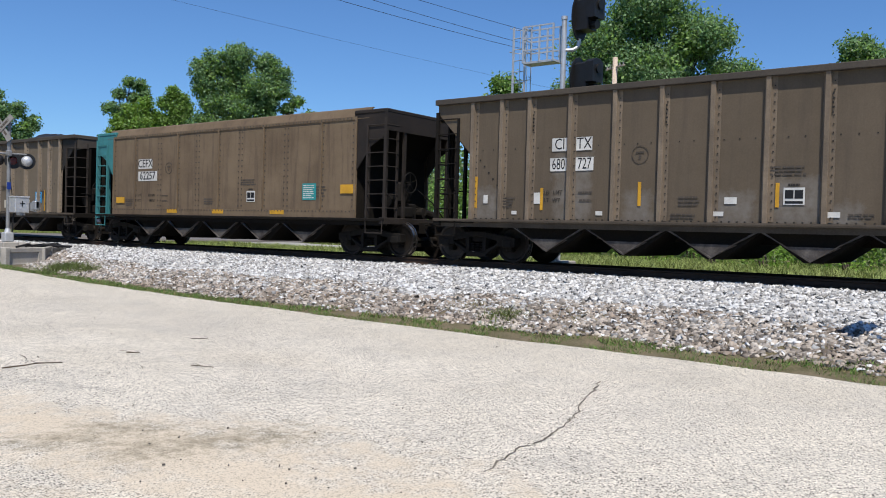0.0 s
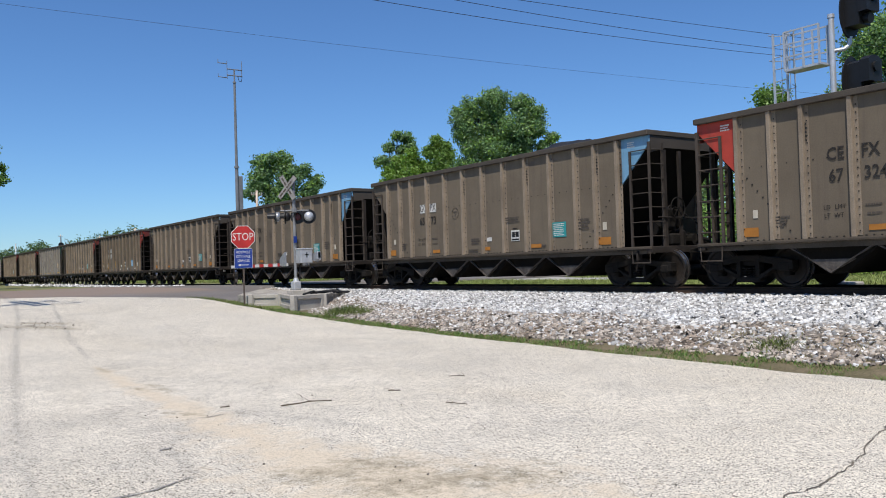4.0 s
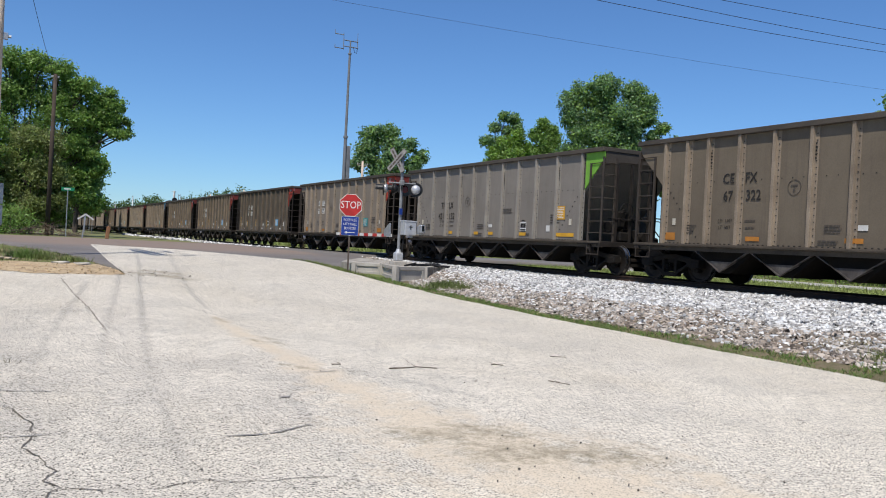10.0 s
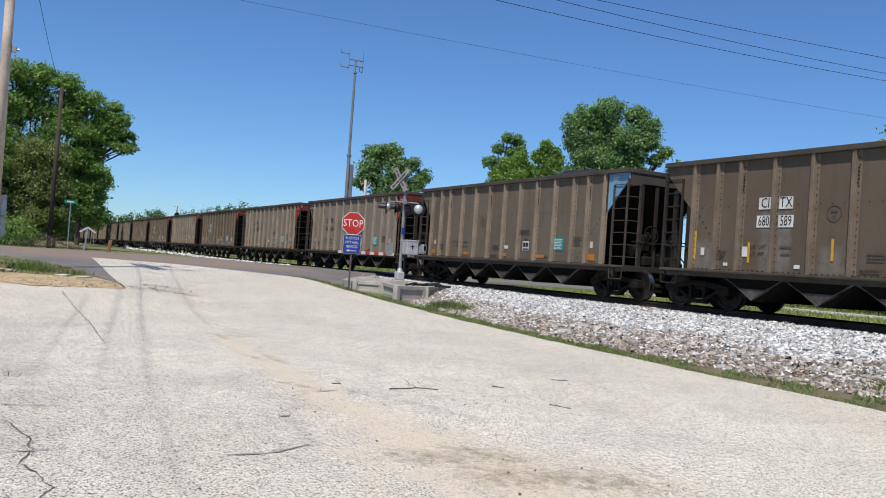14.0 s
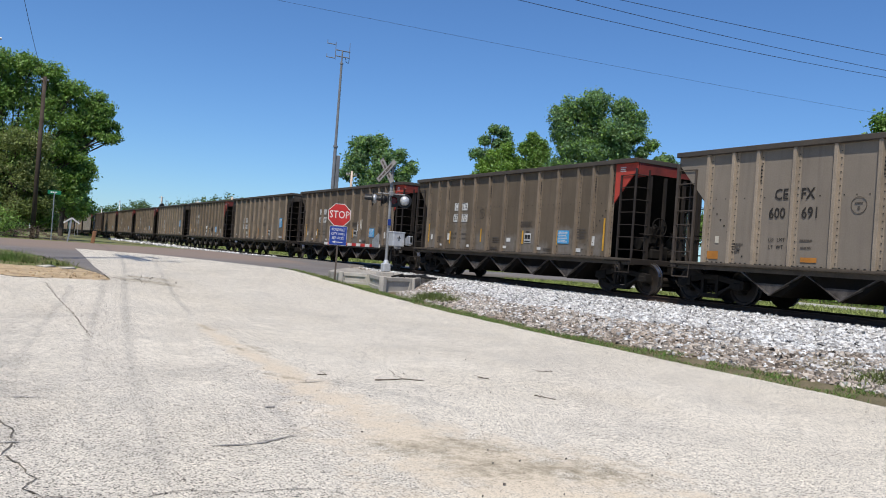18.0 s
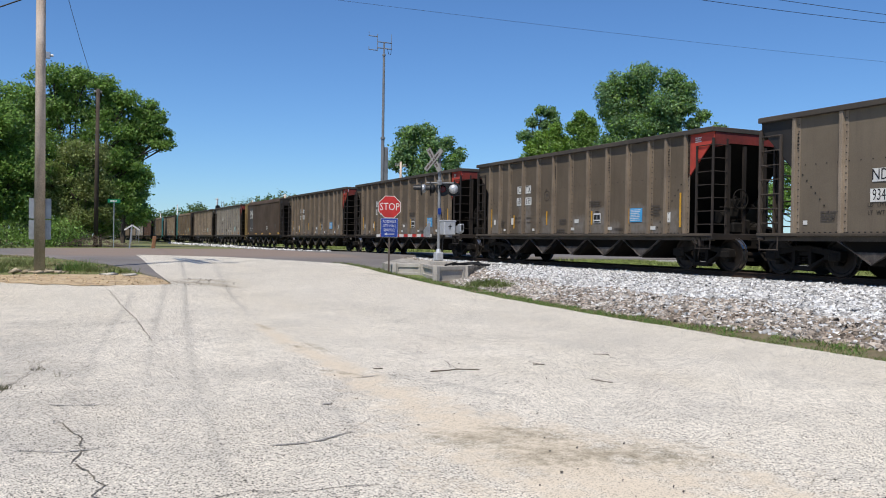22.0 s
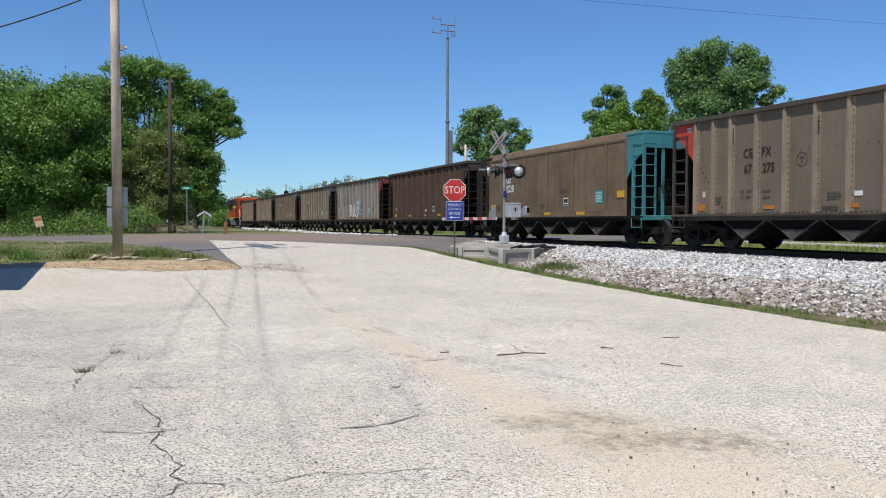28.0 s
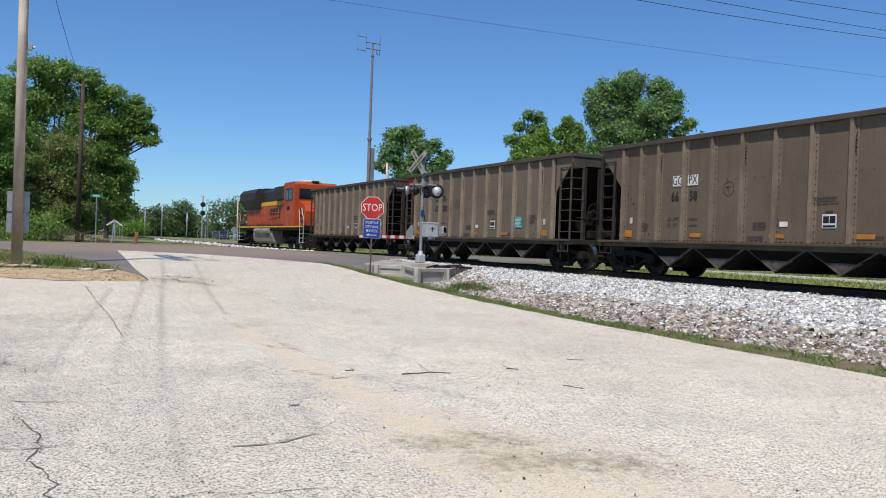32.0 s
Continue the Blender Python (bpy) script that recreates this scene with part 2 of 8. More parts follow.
class Build:
    """Collects boxes, prisms and tubes into one mesh."""

    def __init__(self):
        self.v, self.f = [], []

    def add(self, verts, faces):
        n = len(self.v)
        self.v += [tuple(p) for p in verts]
        self.f += [tuple(i + n for i in f) for f in faces]
        return self

    def box(self, x0, x1, y0, y1, z0, z1, c=0.0):
        """A box; c: the width of its chamfers."""
        if c <= 0:
            p = [(x, y, z) for x in (x0, x1) for y in (y0, y1) for z in (z0, z1)]
            return self.add(p, [(0, 1, 3, 2), (4, 6, 7, 5), (0, 4, 5, 1), (2, 3, 7, 6), (0, 2, 6, 4), (1, 5, 7, 3)])
        bm = bmesh.new()
        bmesh.ops.create_cube(bm, size=1.0, matrix=Matrix.LocRotScale(((x0 + x1) / 2, (y0 + y1) / 2, (z0 + z1) / 2), None, (abs(x1 - x0), abs(y1 - y0), abs(z1 - z0))))
        bmesh.ops.bevel(bm, geom=bm.edges[:], offset=c, segments=1, affect="EDGES")
        bm.verts.index_update()
        self.add([v.co[:] for v in bm.verts], [[v.index for v in f.verts] for f in bm.faces])
        bm.free()
        return self

    def prism(self, poly, axis, a, b):
        """A flat outline of (u, v) pushed along an axis from a to b."""
        put = {"x": lambda u, v, w: (w, u, v), "y": lambda u, v, w: (u, w, v), "z": lambda u, v, w: (u, v, w)}[axis]
        n = len(poly)
        p = [put(u, v, a) for u, v in poly] + [put(u, v, b) for u, v in poly]
        return self.add(p, [tuple(range(n)), tuple(range(2 * n - 1, n - 1, -1))] + [(i, i + n, (i + 1) % n + n, (i + 1) % n) for i in range(n)])

    def tube(self, p0, p1, r0, r1=None, n=8):
        r1 = r0 if r1 is None else r1
        p0, p1 = Vector(p0), Vector(p1)
        d = (p1 - p0).normalized()
        u = d.orthogonal().normalized()
        w = d.cross(u)
        p = [p0 + (u * math.cos(k * math.tau / n) + w * math.sin(k * math.tau / n)) * r0 for k in range(n)]
        p += [p1 + (u * math.cos(k * math.tau / n) + w * math.sin(k * math.tau / n)) * r1 for k in range(n)]
        return self.add(p, [tuple(range(n - 1, -1, -1)), tuple(range(n, 2 * n))] + [(i, (i + 1) % n, (i + 1) % n + n, i + n) for i in range(n)])

    def path(self, pts, r, n=6):
        for a, b in zip(pts, pts[1:]):
            self.tube(a, b, r, r, n)
        return self

    def turn(self, prof, centre, axis="x", n=20):
        """A profile of (along, radius) turned round an axis."""
        c = Vector(centre)
        rows = []
        for a, r in prof:
            for k in range(n):
                co, si = math.cos(k * math.tau / n) * r, math.sin(k * math.tau / n) * r
                rows.append(c + Vector({"x": (a, co, si), "y": (co, a, si), "z": (co, si, a)}[axis]))
        m = len(prof)
        f = [(i * n + k, i * n + (k + 1) % n, (i + 1) * n + (k + 1) % n, (i + 1) * n + k) for i in range(m - 1) for k in range(n)]
        f += [tuple(range(n - 1, -1, -1)), tuple(range((m - 1) * n, m * n))]
        return self.add(rows, f)

    def move(self, m):
        self.v = [tuple(m @ Vector(p)) for p in self.v]
        return self

    def mesh(self, name, mat, smooth=False, weld=False):
        me = bpy.data.meshes.new(name)
        me.from_pydata(self.v, [], self.f)
        bm = bmesh.new()
        bm.from_mesh(me)
        if weld:
            bmesh.ops.remove_doubles(bm, verts=bm.verts[:], dist=1e-5)
        bmesh.ops.recalc_face_normals(bm, faces=bm.faces[:])
        bm.to_mesh(me)
        bm.free()
        for m in (mat if isinstance(mat, (list, tuple)) else [mat]):
            me.materials.append(m)
        if smooth:
            for p in me.polygons:
                p.use_smooth = True
        return me


def part(name, me, parent, m=None, label=""):
    """Links a mesh as one part under a thing or a part, at the pose m in its parent's space."""
    ob = new(name, me)
    ob.parent = parent
    if m is not None:
        ob.matrix_basis = m
    if label:
        ob["label"] = label
    return ob


def thing(name, x, y, z, label, category, group="", rz=0.0):
    ob = new(name)
    ob.matrix_basis = pose(x, y, z, 0, 0, rz)
    return tagged(ob, label, category, group)


def quick_mesh(name, verts, faces, mat, attrs=()):
    """A mesh from arrays of corners and of faces of one size."""
    verts, faces = np.asarray(verts, dtype=np.float32), np.asarray(faces, dtype=np.int32)
    me = bpy.data.meshes.new(name)
    me.vertices.add(len(verts))
    me.vertices.foreach_set("co", verts.ravel())
    k = faces.shape[1]
    me.loops.add(faces.size)
    me.loops.foreach_set("vertex_index", faces.ravel())
    me.polygons.add(len(faces))
    me.polygons.foreach_set("loop_start", np.arange(0, faces.size, k, dtype=np.int32))
    me.update(calc_edges=True)
    me.validate()
    for key, vals in attrs:
        a = me.attributes.new(key, "FLOAT", "POINT")
        a.data.foreach_set("value", np.asarray(vals, dtype=np.float32))
    me.materials.append(mat)
    return me


TEXTS = {}


def letters(text, size, mat, squeeze=1.0, bold=0.0):
    """Flat lettering, centred on its origin, in the xy plane."""
    key = (text, size, mat.name, squeeze, bold)
    if key not in TEXTS:
        cu = bpy.data.curves.new("letters", "FONT")
        cu.body, cu.size, cu.align_x, cu.align_y, cu.extrude, cu.resolution_u = text, size, "CENTER", "CENTER", 0.001, 2
        cu.offset = bold
        tmp = bpy.data.objects.new("letters", cu)
        me = bpy.data.meshes.new_from_object(tmp)
        bpy.data.objects.remove(tmp)
        me.transform(Matrix.Diagonal((squeeze, 1, 1, 1)))
        me.materials.clear()
        me.materials.append(mat)
        TEXTS[key] = me
    return TEXTS[key]


def facing(x, y, z, way="-x"):
    """The pose of something flat (x to its reader's right, y up) that faces -x, +x, -y or +y."""
    rz = {"-x": -90, "+x": 90, "-y": 0, "+y": 180}[way]
    return pose(x, y, z, 90, 0, rz)


# ---- ground ----
TRACK_X, RAIL_Z = 17.7, 1.0
GY, GZ = (-400, -6, 10, 18, 27, 35, 42, 60, 900), (-0.07, -0.07, 0.12, 0.30, 0.60, 0.84, 0.95, 0.92, 0.92)


def ground_z(x, y):
    k = min(max((x - 18) / 6, 0), 1)
    near = lerp_at(y, GY, GZ)
    return near + (0.72 - near) * k * k * (3 - 2 * k) * (1 if y < 36 else max(0, (42 - y) / 6))


def grid_mesh(name, xs, ys, z, mat, keep=None, attrs=()):
    verts, index, faces = [], {}, []
    for j, y in enumerate(ys):
        for i, x in enumerate(xs):
            index[i, j] = len(verts)
            verts.append((x, y, z(x, y)))
    for j in range(len(ys) - 1):
        for i in range(len(xs) - 1):
            if keep is None or keep((xs[i] + xs[i + 1]) / 2, (ys[j] + ys[j + 1]) / 2):
                faces.append((index[i, j], index[i + 1, j], index[i + 1, j + 1], index[i, j + 1]))
    return quick_mesh(name, verts, faces, mat, [(k, [f(v[0], v[1]) for v in verts]) for k, f in attrs])


def attr_mix(m, key, colour, lo=0.0, hi=1.0, wobble=0.0, scale=3.0):
    """Lays one more colour over a material where the named value of the mesh is high."""
    nt = m.node_tree
    b = nt.nodes["Principled BSDF"]
    old = b.inputs["Base Color"].links[0].from_socket
    at = nt.nodes.new("ShaderNodeAttribute")
    at.attribute_name = key
    fac = at.outputs["Fac"]
    if wobble:
        tc = nt.nodes.new("ShaderNodeTexCoord")
        n = noise_node(nt, tc.outputs["Object"], scale, 6.0, 0.7)
        add = nt.nodes.new("ShaderNodeMath")
        add.operation = "ADD"
        nt.links.new(fac, add.inputs[0])
        nt.links.new(ramp_node(nt, n, 0.25, 0.75, -wobble, wobble), add.inputs[1])
        fac = add.outputs[0]
    nt.links.new(mix_node(nt, ramp_node(nt, fac, lo, hi), old, colour), b.inputs["Base Color"])


def far_steps(lo, hi, fine_lo, fine_hi, step):
    out, s, x = list(np.arange(fine_lo, fine_hi + 1e-6, step)), step, fine_hi
    while x < hi:
        s *= 1.5
        x = min(x + s, hi)
        out.append(x)
    s, x = step, fine_lo
    while x > lo:
        s *= 1.5
        x = max(x - s, lo)
        out.insert(0, x)
    return out


M_FIELD = surface("field_grass", (0.11, 0.15, 0.038), (0.16, 0.175, 0.062), 0.35, 18, 0.95, 0.5, grain=0.35)
M_LOT = surface("chip_seal", (0.695, 0.637, 0.532), (0.62, 0.567, 0.475), 0.45, 30, 0.9, 0.5, grain=0.22, spec=0.2)


def chip_grain(m, scale, lo, hi):
    """Single stone chips of differing shade over a material."""
    nt = m.node_tree
    b = nt.nodes["Principled BSDF"]
    tc = nt.nodes.new("ShaderNodeTexCoord")
    vo = nt.nodes.new("ShaderNodeTexVoronoi")
    vo.inputs["Scale"].default_value = scale
    nt.links.new(tc.outputs["Object"], vo.inputs["Vector"])
    sep = nt.nodes.new("ShaderNodeSeparateColor")
    nt.links.new(vo.outputs["Color"], sep.inputs[0])
    pit, tone = ramp_node(nt, sep.outputs[0], 0.06, 0.30, lo, 1.06), ramp_node(nt, sep.outputs[2], 0, 1, 2 - hi, hi)
    both = nt.nodes.new("ShaderNodeMath")
    both.operation = "MULTIPLY"
    nt.links.new(pit, both.inputs[0])
    nt.links.new(tone, both.inputs[1])
    v = both.outputs[0]
    grey = nt.nodes.new("ShaderNodeCombineColor")
    for i in range(3):
        nt.links.new(v, grey.inputs[i])
    old = b.inputs["Base Color"].links[0].from_socket
    nt.links.new(mix_node(nt, 1.0, old, grey.outputs[0], "MULTIPLY"), b.inputs["Base Color"])
    bp = b.inputs["Normal"].links[0].from_node
    nt.links.new(sep.outputs[1], bp.inputs["Height"])


def mottle(m, scale, colour, lo, hi, amount, stretch=(1, 1, 1)):
    """Patches of one more colour over a material."""
    nt = m.node_tree
    b = nt.nodes["Principled BSDF"]
    old = b.inputs["Base Color"].links[0].from_socket
    tc = nt.nodes.new("ShaderNodeTexCoord")
    mp = nt.nodes.new("ShaderNodeMapping")
    mp.inputs["Scale"].default_value = stretch
    nt.links.new(tc.outputs["Object"], mp.inputs[0])
    n = noise_node(nt, mp.outputs[0], scale, 8.0, 0.68)
    nt.links.new(mix_node(nt, ramp_node(nt, n, lo, hi, 0.0, amount), old, colour), b.inputs["Base Color"])


mottle(M_LOT, 0.9, (0.40, 0.38, 0.34), 0.48, 0.72, 0.42)
mottle(M_LOT, 0.35, (0.61, 0.54, 0.42), 0.48, 0.70, 0.45, (1, 0.5, 1))
mottle(M_LOT, 4.5, (0.34, 0.315, 0.275), 0.56, 0.74, 0.40)
M_ROAD = surface("worn_asphalt", (0.175, 0.160, 0.150), (0.14, 0.128, 0.12), 0.4, 60, 0.9, 0.3, grain=0.2)
M_DIRT = surface("dry_dirt", (0.50, 0.385, 0.235), (0.38, 0.275, 0.165), 1.6, 40, 0.95, 0.4, grain=0.25)
# bed darker than its stones: the shade in their gaps put into the colour
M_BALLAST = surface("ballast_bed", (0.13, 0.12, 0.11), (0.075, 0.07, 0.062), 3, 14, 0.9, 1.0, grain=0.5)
M_STONE = surface("ballast_stone", (0.50, 0.505, 0.505), (0.40, 0.385, 0.365), 4, 50, 0.85, 0.1, grain=0.15, spread=0.62, island=True)
M_STONE_OLD = surface("old_ballast_stone", (0.36, 0.325, 0.285), (0.205, 0.165, 0.13), 1.2, 50, 0.9, 0.1, grain=0.15, spread=0.72, island=True)

tagged(new("ground", grid_mesh("ground", far_steps(-1600, 1600, -14, 40, 2.0), far_steps(-900, 2500, -20, 70, 2.0), lambda x, y: ground_z(x, y) - 0.03, M_FIELD)),
       "grassy level ground with low weeds", "ground", kind="structure")


def lot_right(y):
    return lerp_at(y, (-30, 2, 9, 16, 22, 26.5, 29.5, 31.7, 33, 34.6, 36.9, 38.6), (11.18, 10.88, 10.58, 10.18, 10.18, 10.3, 10.55, 10.5, 9.5, 8.4, 6.9, 3.75)) + 0.10 * noise.noise(Vector((y * 0.8, 3.1, 0)))


def lot_top(x):
    return lerp_at(x, (-40, -10, -2.4, 0.8, 2.2, 2.7, 3.2), (26.5, 25.2, 24.1, 22.7, 22.4, 22.9, 22.9)) + 0.15 * noise.noise(Vector((x * 1.3, 8.2, 0)))


SAND_LINE = [(3.25, 14.4, 0.06), (3.2, 13.2, 0.20), (3.2, 11.4, 0.24), (3.25, 9.9, 0.28), (3.2, 8.4, 0.38), (3.25, 7.0, 0.62), (3.35, 6.0, 0.95), (3.55, 5.0, 1.2), (3.5, 4.2, 1.35), (3.2, 2.5, 1.4)]
STAINS = [[(2.95, 6.1, .3), (3.3, 5.9, .45)], [(3.5, 6.2, .25), (3.75, 5.85, .35)], [(3.4, 5.4, .5), (4.3, 5.0, .5)], [(3.08, 11.9, .08), (3.25, 11.3, .1)], [(3.3, 9.1, .10), (3.6, 9.0, .08)], [(3.42, 11.9, .12), (3.5, 11.1, .14)], [(3.22, 14.2, .1), (3.25, 13.5, .1)], [(3.0, 9.6, .1), (3.25, 9.2, .12)], [(3.0, 23.6, .5), (3.7, 22.9, .75), (4.3, 21.6, .3)], [(3.6, 24.2, .4), (4.4, 23.4, .35)]]


def near_line(x, y, pts):
    """How deep a place lies in a band round a line of (x, y, half width): 1 on the line, 0 at its rim."""
    best = -9.0
    for (x0, y0, r0), (x1, y1, r1) in zip(pts, pts[1:]):
        dx, dy = x1 - x0, y1 - y0
        k = min(max(((x - x0) * dx + (y - y0) * dy) / (dx * dx + dy * dy), 0), 1)
        best = max(best, 1 - math.hypot(x - x0 - k * dx, y - y0 - k * dy) / (r0 + k * (r1 - r0)))
    return best


TYRES = [[(1.78, 20.6, .10), (1.13, 15.9, .10), (0.76, 13.4, .11), (0.48, 11.35, .11), (0.26, 9.5, .10), (0.0, 7.0, .06)], [(3.0, 25, .12), (2.53, 21.2, .10), (1.65, 14.9, .10), (1.21, 11.6, .10), (0.97, 9.6, .10), (0.7, 6.5, .07)],
         [(4.5, 33, .12), (3.73, 26.4, .12), (3.19, 22.6, .11), (2.36, 16.45, .11), (1.77, 11.9, .11), (1.53, 10.0, .10), (1.35, 8.5, .10), (1.1, 5.5, .08)], [(5.9, 34, .10), (5.07, 28.7, .10), (3.82, 19.5, .09), (3.39, 15.6, .08)],
         [(2.0, 6.4, .10), (2.36, 6.61, .12), (2.45, 7.69, .11), (3.06, 8.96, .10)], [(3.55, 9.1, .10), (4.1, 8.2, .10), (4.4, 7.2, .08)]]


def tyre_wear(x, y):
    grime = 0.75 * max(0.0, near_line(x, y, [(-5, 3, 5.0), (-0.3, 7.0, 4.4), (-1.0, 14.0, 3.0)])) + 0.35 * noise.noise(Vector((x * 0.9, y * 0.9, 6)))
    return max(0.0, grime, max(near_line(x, y, p) for p in TYRES))


mottle(M_FIELD, 0.55, (0.20, 0.155, 0.09), 0.44, 0.60, 0.85)
attr_mix(M_LOT, "wear", (0.27, 0.255, 0.23), 0.1, 2.0, 0.4, 2.5)
chip_grain(M_LOT, 98.0, 0.08, 1.16)
attr_mix(M_LOT, "sand", (0.60, 0.515, 0.395), -0.05, 0.84, 0.9, 3.2)
mottle(M_DIRT, 2.2, (0.20, 0.14, 0.08), 0.46, 0.66, 0.75)
mottle(M_DIRT, 7.0, (0.62, 0.52, 0.36), 0.52, 0.70, 0.6)
attr_mix(M_LOT, "stain", (0.25, 0.215, 0.15), 0.05, 1.6, 1.0, 9.0)
chip_grain(M_LOT, 120.0, 0.60, 1.08)
attr_mix(M_ROAD, "brown", (0.225, 0.172, 0.136), 0.0, 1.0, 0.3, 0.8)


def lot_mesh():
    verts, faces, sand, wear, stain = [], [], [], [], []

    def sheet(rows):
        n0, w = len(verts), len(rows[0])
        for r in rows:
            for x, y in r:
                verts.append((x, y, ground_z(min(x, 11), y) + 0.02 + 0.012 * noise.noise(Vector((x * 0.35, y * 0.35, 0)))))
                sand.append(max(near_line(x, y, SAND_LINE), -1.0))
                stain.append(max(max(near_line(x, y, p) for p in STAINS), -1.0) if 2 < x < 6 else -1.0)
                wear.append(tyre_wear(x, y) if -7 < x < 9 else 0.0)
        for j in range(len(rows) - 1):
            for i in range(w - 1):
                a = n0 + j * w + i
                faces.append((a, a + 1, a + w + 1, a + w))

    ks = np.concatenate([np.linspace(0, 0.6, 20, endpoint=False), np.linspace(0.6, 1, 120)])
    xs = np.concatenate([np.linspace(-40, -4, 14, endpoint=False), np.linspace(-4, -0.8, 14, endpoint=False), np.linspace(-0.8, 2.9, 60)])
    sheet([[(x, -25 + k * (lot_top(x) + 25)) for k in ks] for x in xs][::-1])
    ys = np.concatenate([np.linspace(-25, 0, 20, endpoint=False), np.linspace(0, 22.9, 110, endpoint=False), np.linspace(22.9, 38.6, 50)])
    sheet([[((2.9 if y < 22.9 else lerp_at(y, (22.9, 27, 38.6), (2.9, 2.95, 3.4))) * (1 - k) + lot_right(y) * k, y) for k in np.concatenate([np.linspace(0, 0.35, 36, endpoint=False), np.linspace(0.35, 1, 18)])] for y in ys])
    me = quick_mesh("parking_lot", verts, faces, M_LOT, [("sand", sand), ("wear", wear), ("stain", stain)])
    for p in me.polygons:
        p.use_smooth = True
    return me


tagged(new("pavement", lot_mesh()), "pale chip-sealed pavement with tyre marks and drifts of sand", "pavement", kind="structure")


def road_mesh():
    xs = list(np.linspace(-300, -6, 30)) + list(np.linspace(-5, 2.4, 12)) + [2.6, 2.95, 3.3, 3.6, 4, 5, 7, 9, 11, 11.5, 12, 13, 14, 15, 16] + [16.85, 18.55, 20, 24, 30, 40, 70, 120, 300]
    near = lambda x: lerp_at(x, (-300, -40, -4, -0.7, 2, 2.6, 2.95, 3.6, 4.2, 9, 10.5, 11.4, 12, 13, 14, 15.4, 300), (44, 41, 40, 37.7, 31, 26.7, 24.6, 25, 34, 31, 30.6, 30.6, 31.5, 34, 36, 38, 38))
    far = lambda x: lerp_at(x, (-300, -5, -1, 4, 13, 14.5, 16, 300), (50, 47.6, 56, 60, 60, 54, 48.5, 48.5))
    verts, faces, brown = [], [], []
    rows = 18
    for x in xs:
        for k in range(rows):
            y = near(x) + (far(x) - near(x)) * max(k - 1, 0) / (rows - 2)
            z = ground_z(0, y) + 0.012 + (RAIL_Z - 0.012 - ground_z(0, y)) * min(max((x - 11) / 4.5, 0), 1) * max(0, 1 - max(0, (abs(x - 17.7) - 3) / 12)) * (1 if y > 36 else max(0, (y - 31) / 5))
            if k == 0:      # the shoulder runs down to the ground
                y, z = y - (1.2 if 10.4 < x < 16 else 0.01), ground_z(0, y) - 0.06
            verts.append((x, y, z))
            brown.append(min(max((x + 2) / 3, 0), 1) * min(max((y - 35) / 4, 0), 1) * (1 if x < 14 else 0))
    for i in range(len(xs) - 1):
        for k in range(rows - 1):
            a = i * rows + k
            faces.append((a, a + rows, a + rows + 1, a + 1))
    return quick_mesh("road", verts, faces, M_ROAD, [("brown", brown)])


tagged(new("road", road_mesh()), "worn grey and brown asphalt road over the crossing", "road", kind="structure")


M_LANE = surface("pale_gravel_lane", (0.44, 0.42, 0.38), (0.36, 0.34, 0.31), 0.6, 30, 0.95, 0.4, grain=0.2)


def lane_mesh():
    ys = np.concatenate([np.linspace(17, 39, 24)])
    xs = (30.6, 32.0, 33.5, 35.2)
    k = lambda y: min(max((y - 17) / 6, 0), 1)
    v = [(30.0 + (x - 30.0) * k(y) + 0.5 * noise.noise(Vector((y * 0.3, x * 0.1, 0))), y, ground_z(31, y) + 0.03) for y in ys for x in xs]
    f = [(a, a + 1, a + 5, a + 4) for j in range(len(ys) - 1) for a in range(4 * j, 4 * j + 3)]
    return quick_mesh("gravel_lane", v, f, M_LANE)


tagged(new("gravel_lane", lane_mesh()), "pale gravel lane beside the field beyond the track", "lane", kind="structure")


# ---- railway track ----
def foot_x(y):
    clear = lot_right(y) + 0.14 if y < 22 else 0.0
    return max(clear, lerp_at(y, (-80, 21, 22.6, 23.6, 24.5, 30, 36, 49, 52, 900), (10.75, 10.62, 11.0, 11.75, 12.2, 13.4, 15.6, 15.6, 14.2, 14.2)) + 0.12 * noise.noise(Vector((y * 0.9, 0.3, 5))))


def ballast_z(x, y):
    f = foot_x(y)
    g = ground_z(min(x, 15), y)
    top = 0.80
    if x < 15.7:
        k = min(max((x - f) / (15.7 - f), 0), 1)
        return g - 0.02 + (top - g + 0.02) * k ** (0.66 - 0.11 * max(0, 1 - abs(y - 22.6) / 3.0))
    return top if x < 20.6 else top + (ground_z(24, y) - 0.05 - top) * min((x - 20.6) / 3.4, 1)


def ballast_mesh():
    cols = np.concatenate([np.linspace(0, 1, 16), [1.15, 1.6, 1.72, 1.9, 2.1, 2.25]])
    ys = np.concatenate([np.linspace(-60, -6, 12, endpoint=False), np.linspace(-6, 38.2, 90), [48.6], np.linspace(49, 120, 50), np.linspace(130, 900, 30)])
    verts, faces = [], []
    for y in ys:
        f = foot_x(y)
        for c in cols:
            x = f + (15.7 - f) * c if c <= 1 else 15.7 + (c - 1) * 6.8
            verts.append((x, y, ballast_z(x, y) + (0.03 * noise.noise(Vector((x * 2.3, y * 2.3, 0))) if c < 1.1 else 0)))
    w = len(cols)
    for j in range(len(ys) - 1):
        if 38 < (ys[j] + ys[j + 1]) / 2 < 48.6:
            continue
        for i in range(w - 1):
            a = j * w + i
            faces.append((a, a + 1, a + w + 1, a + w))
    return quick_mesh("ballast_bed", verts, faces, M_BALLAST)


tagged(new("ballast_bed", ballast_mesh()), "raised stone bed under the track, coloured dark for the shaded gaps", "ballast", kind="structure")

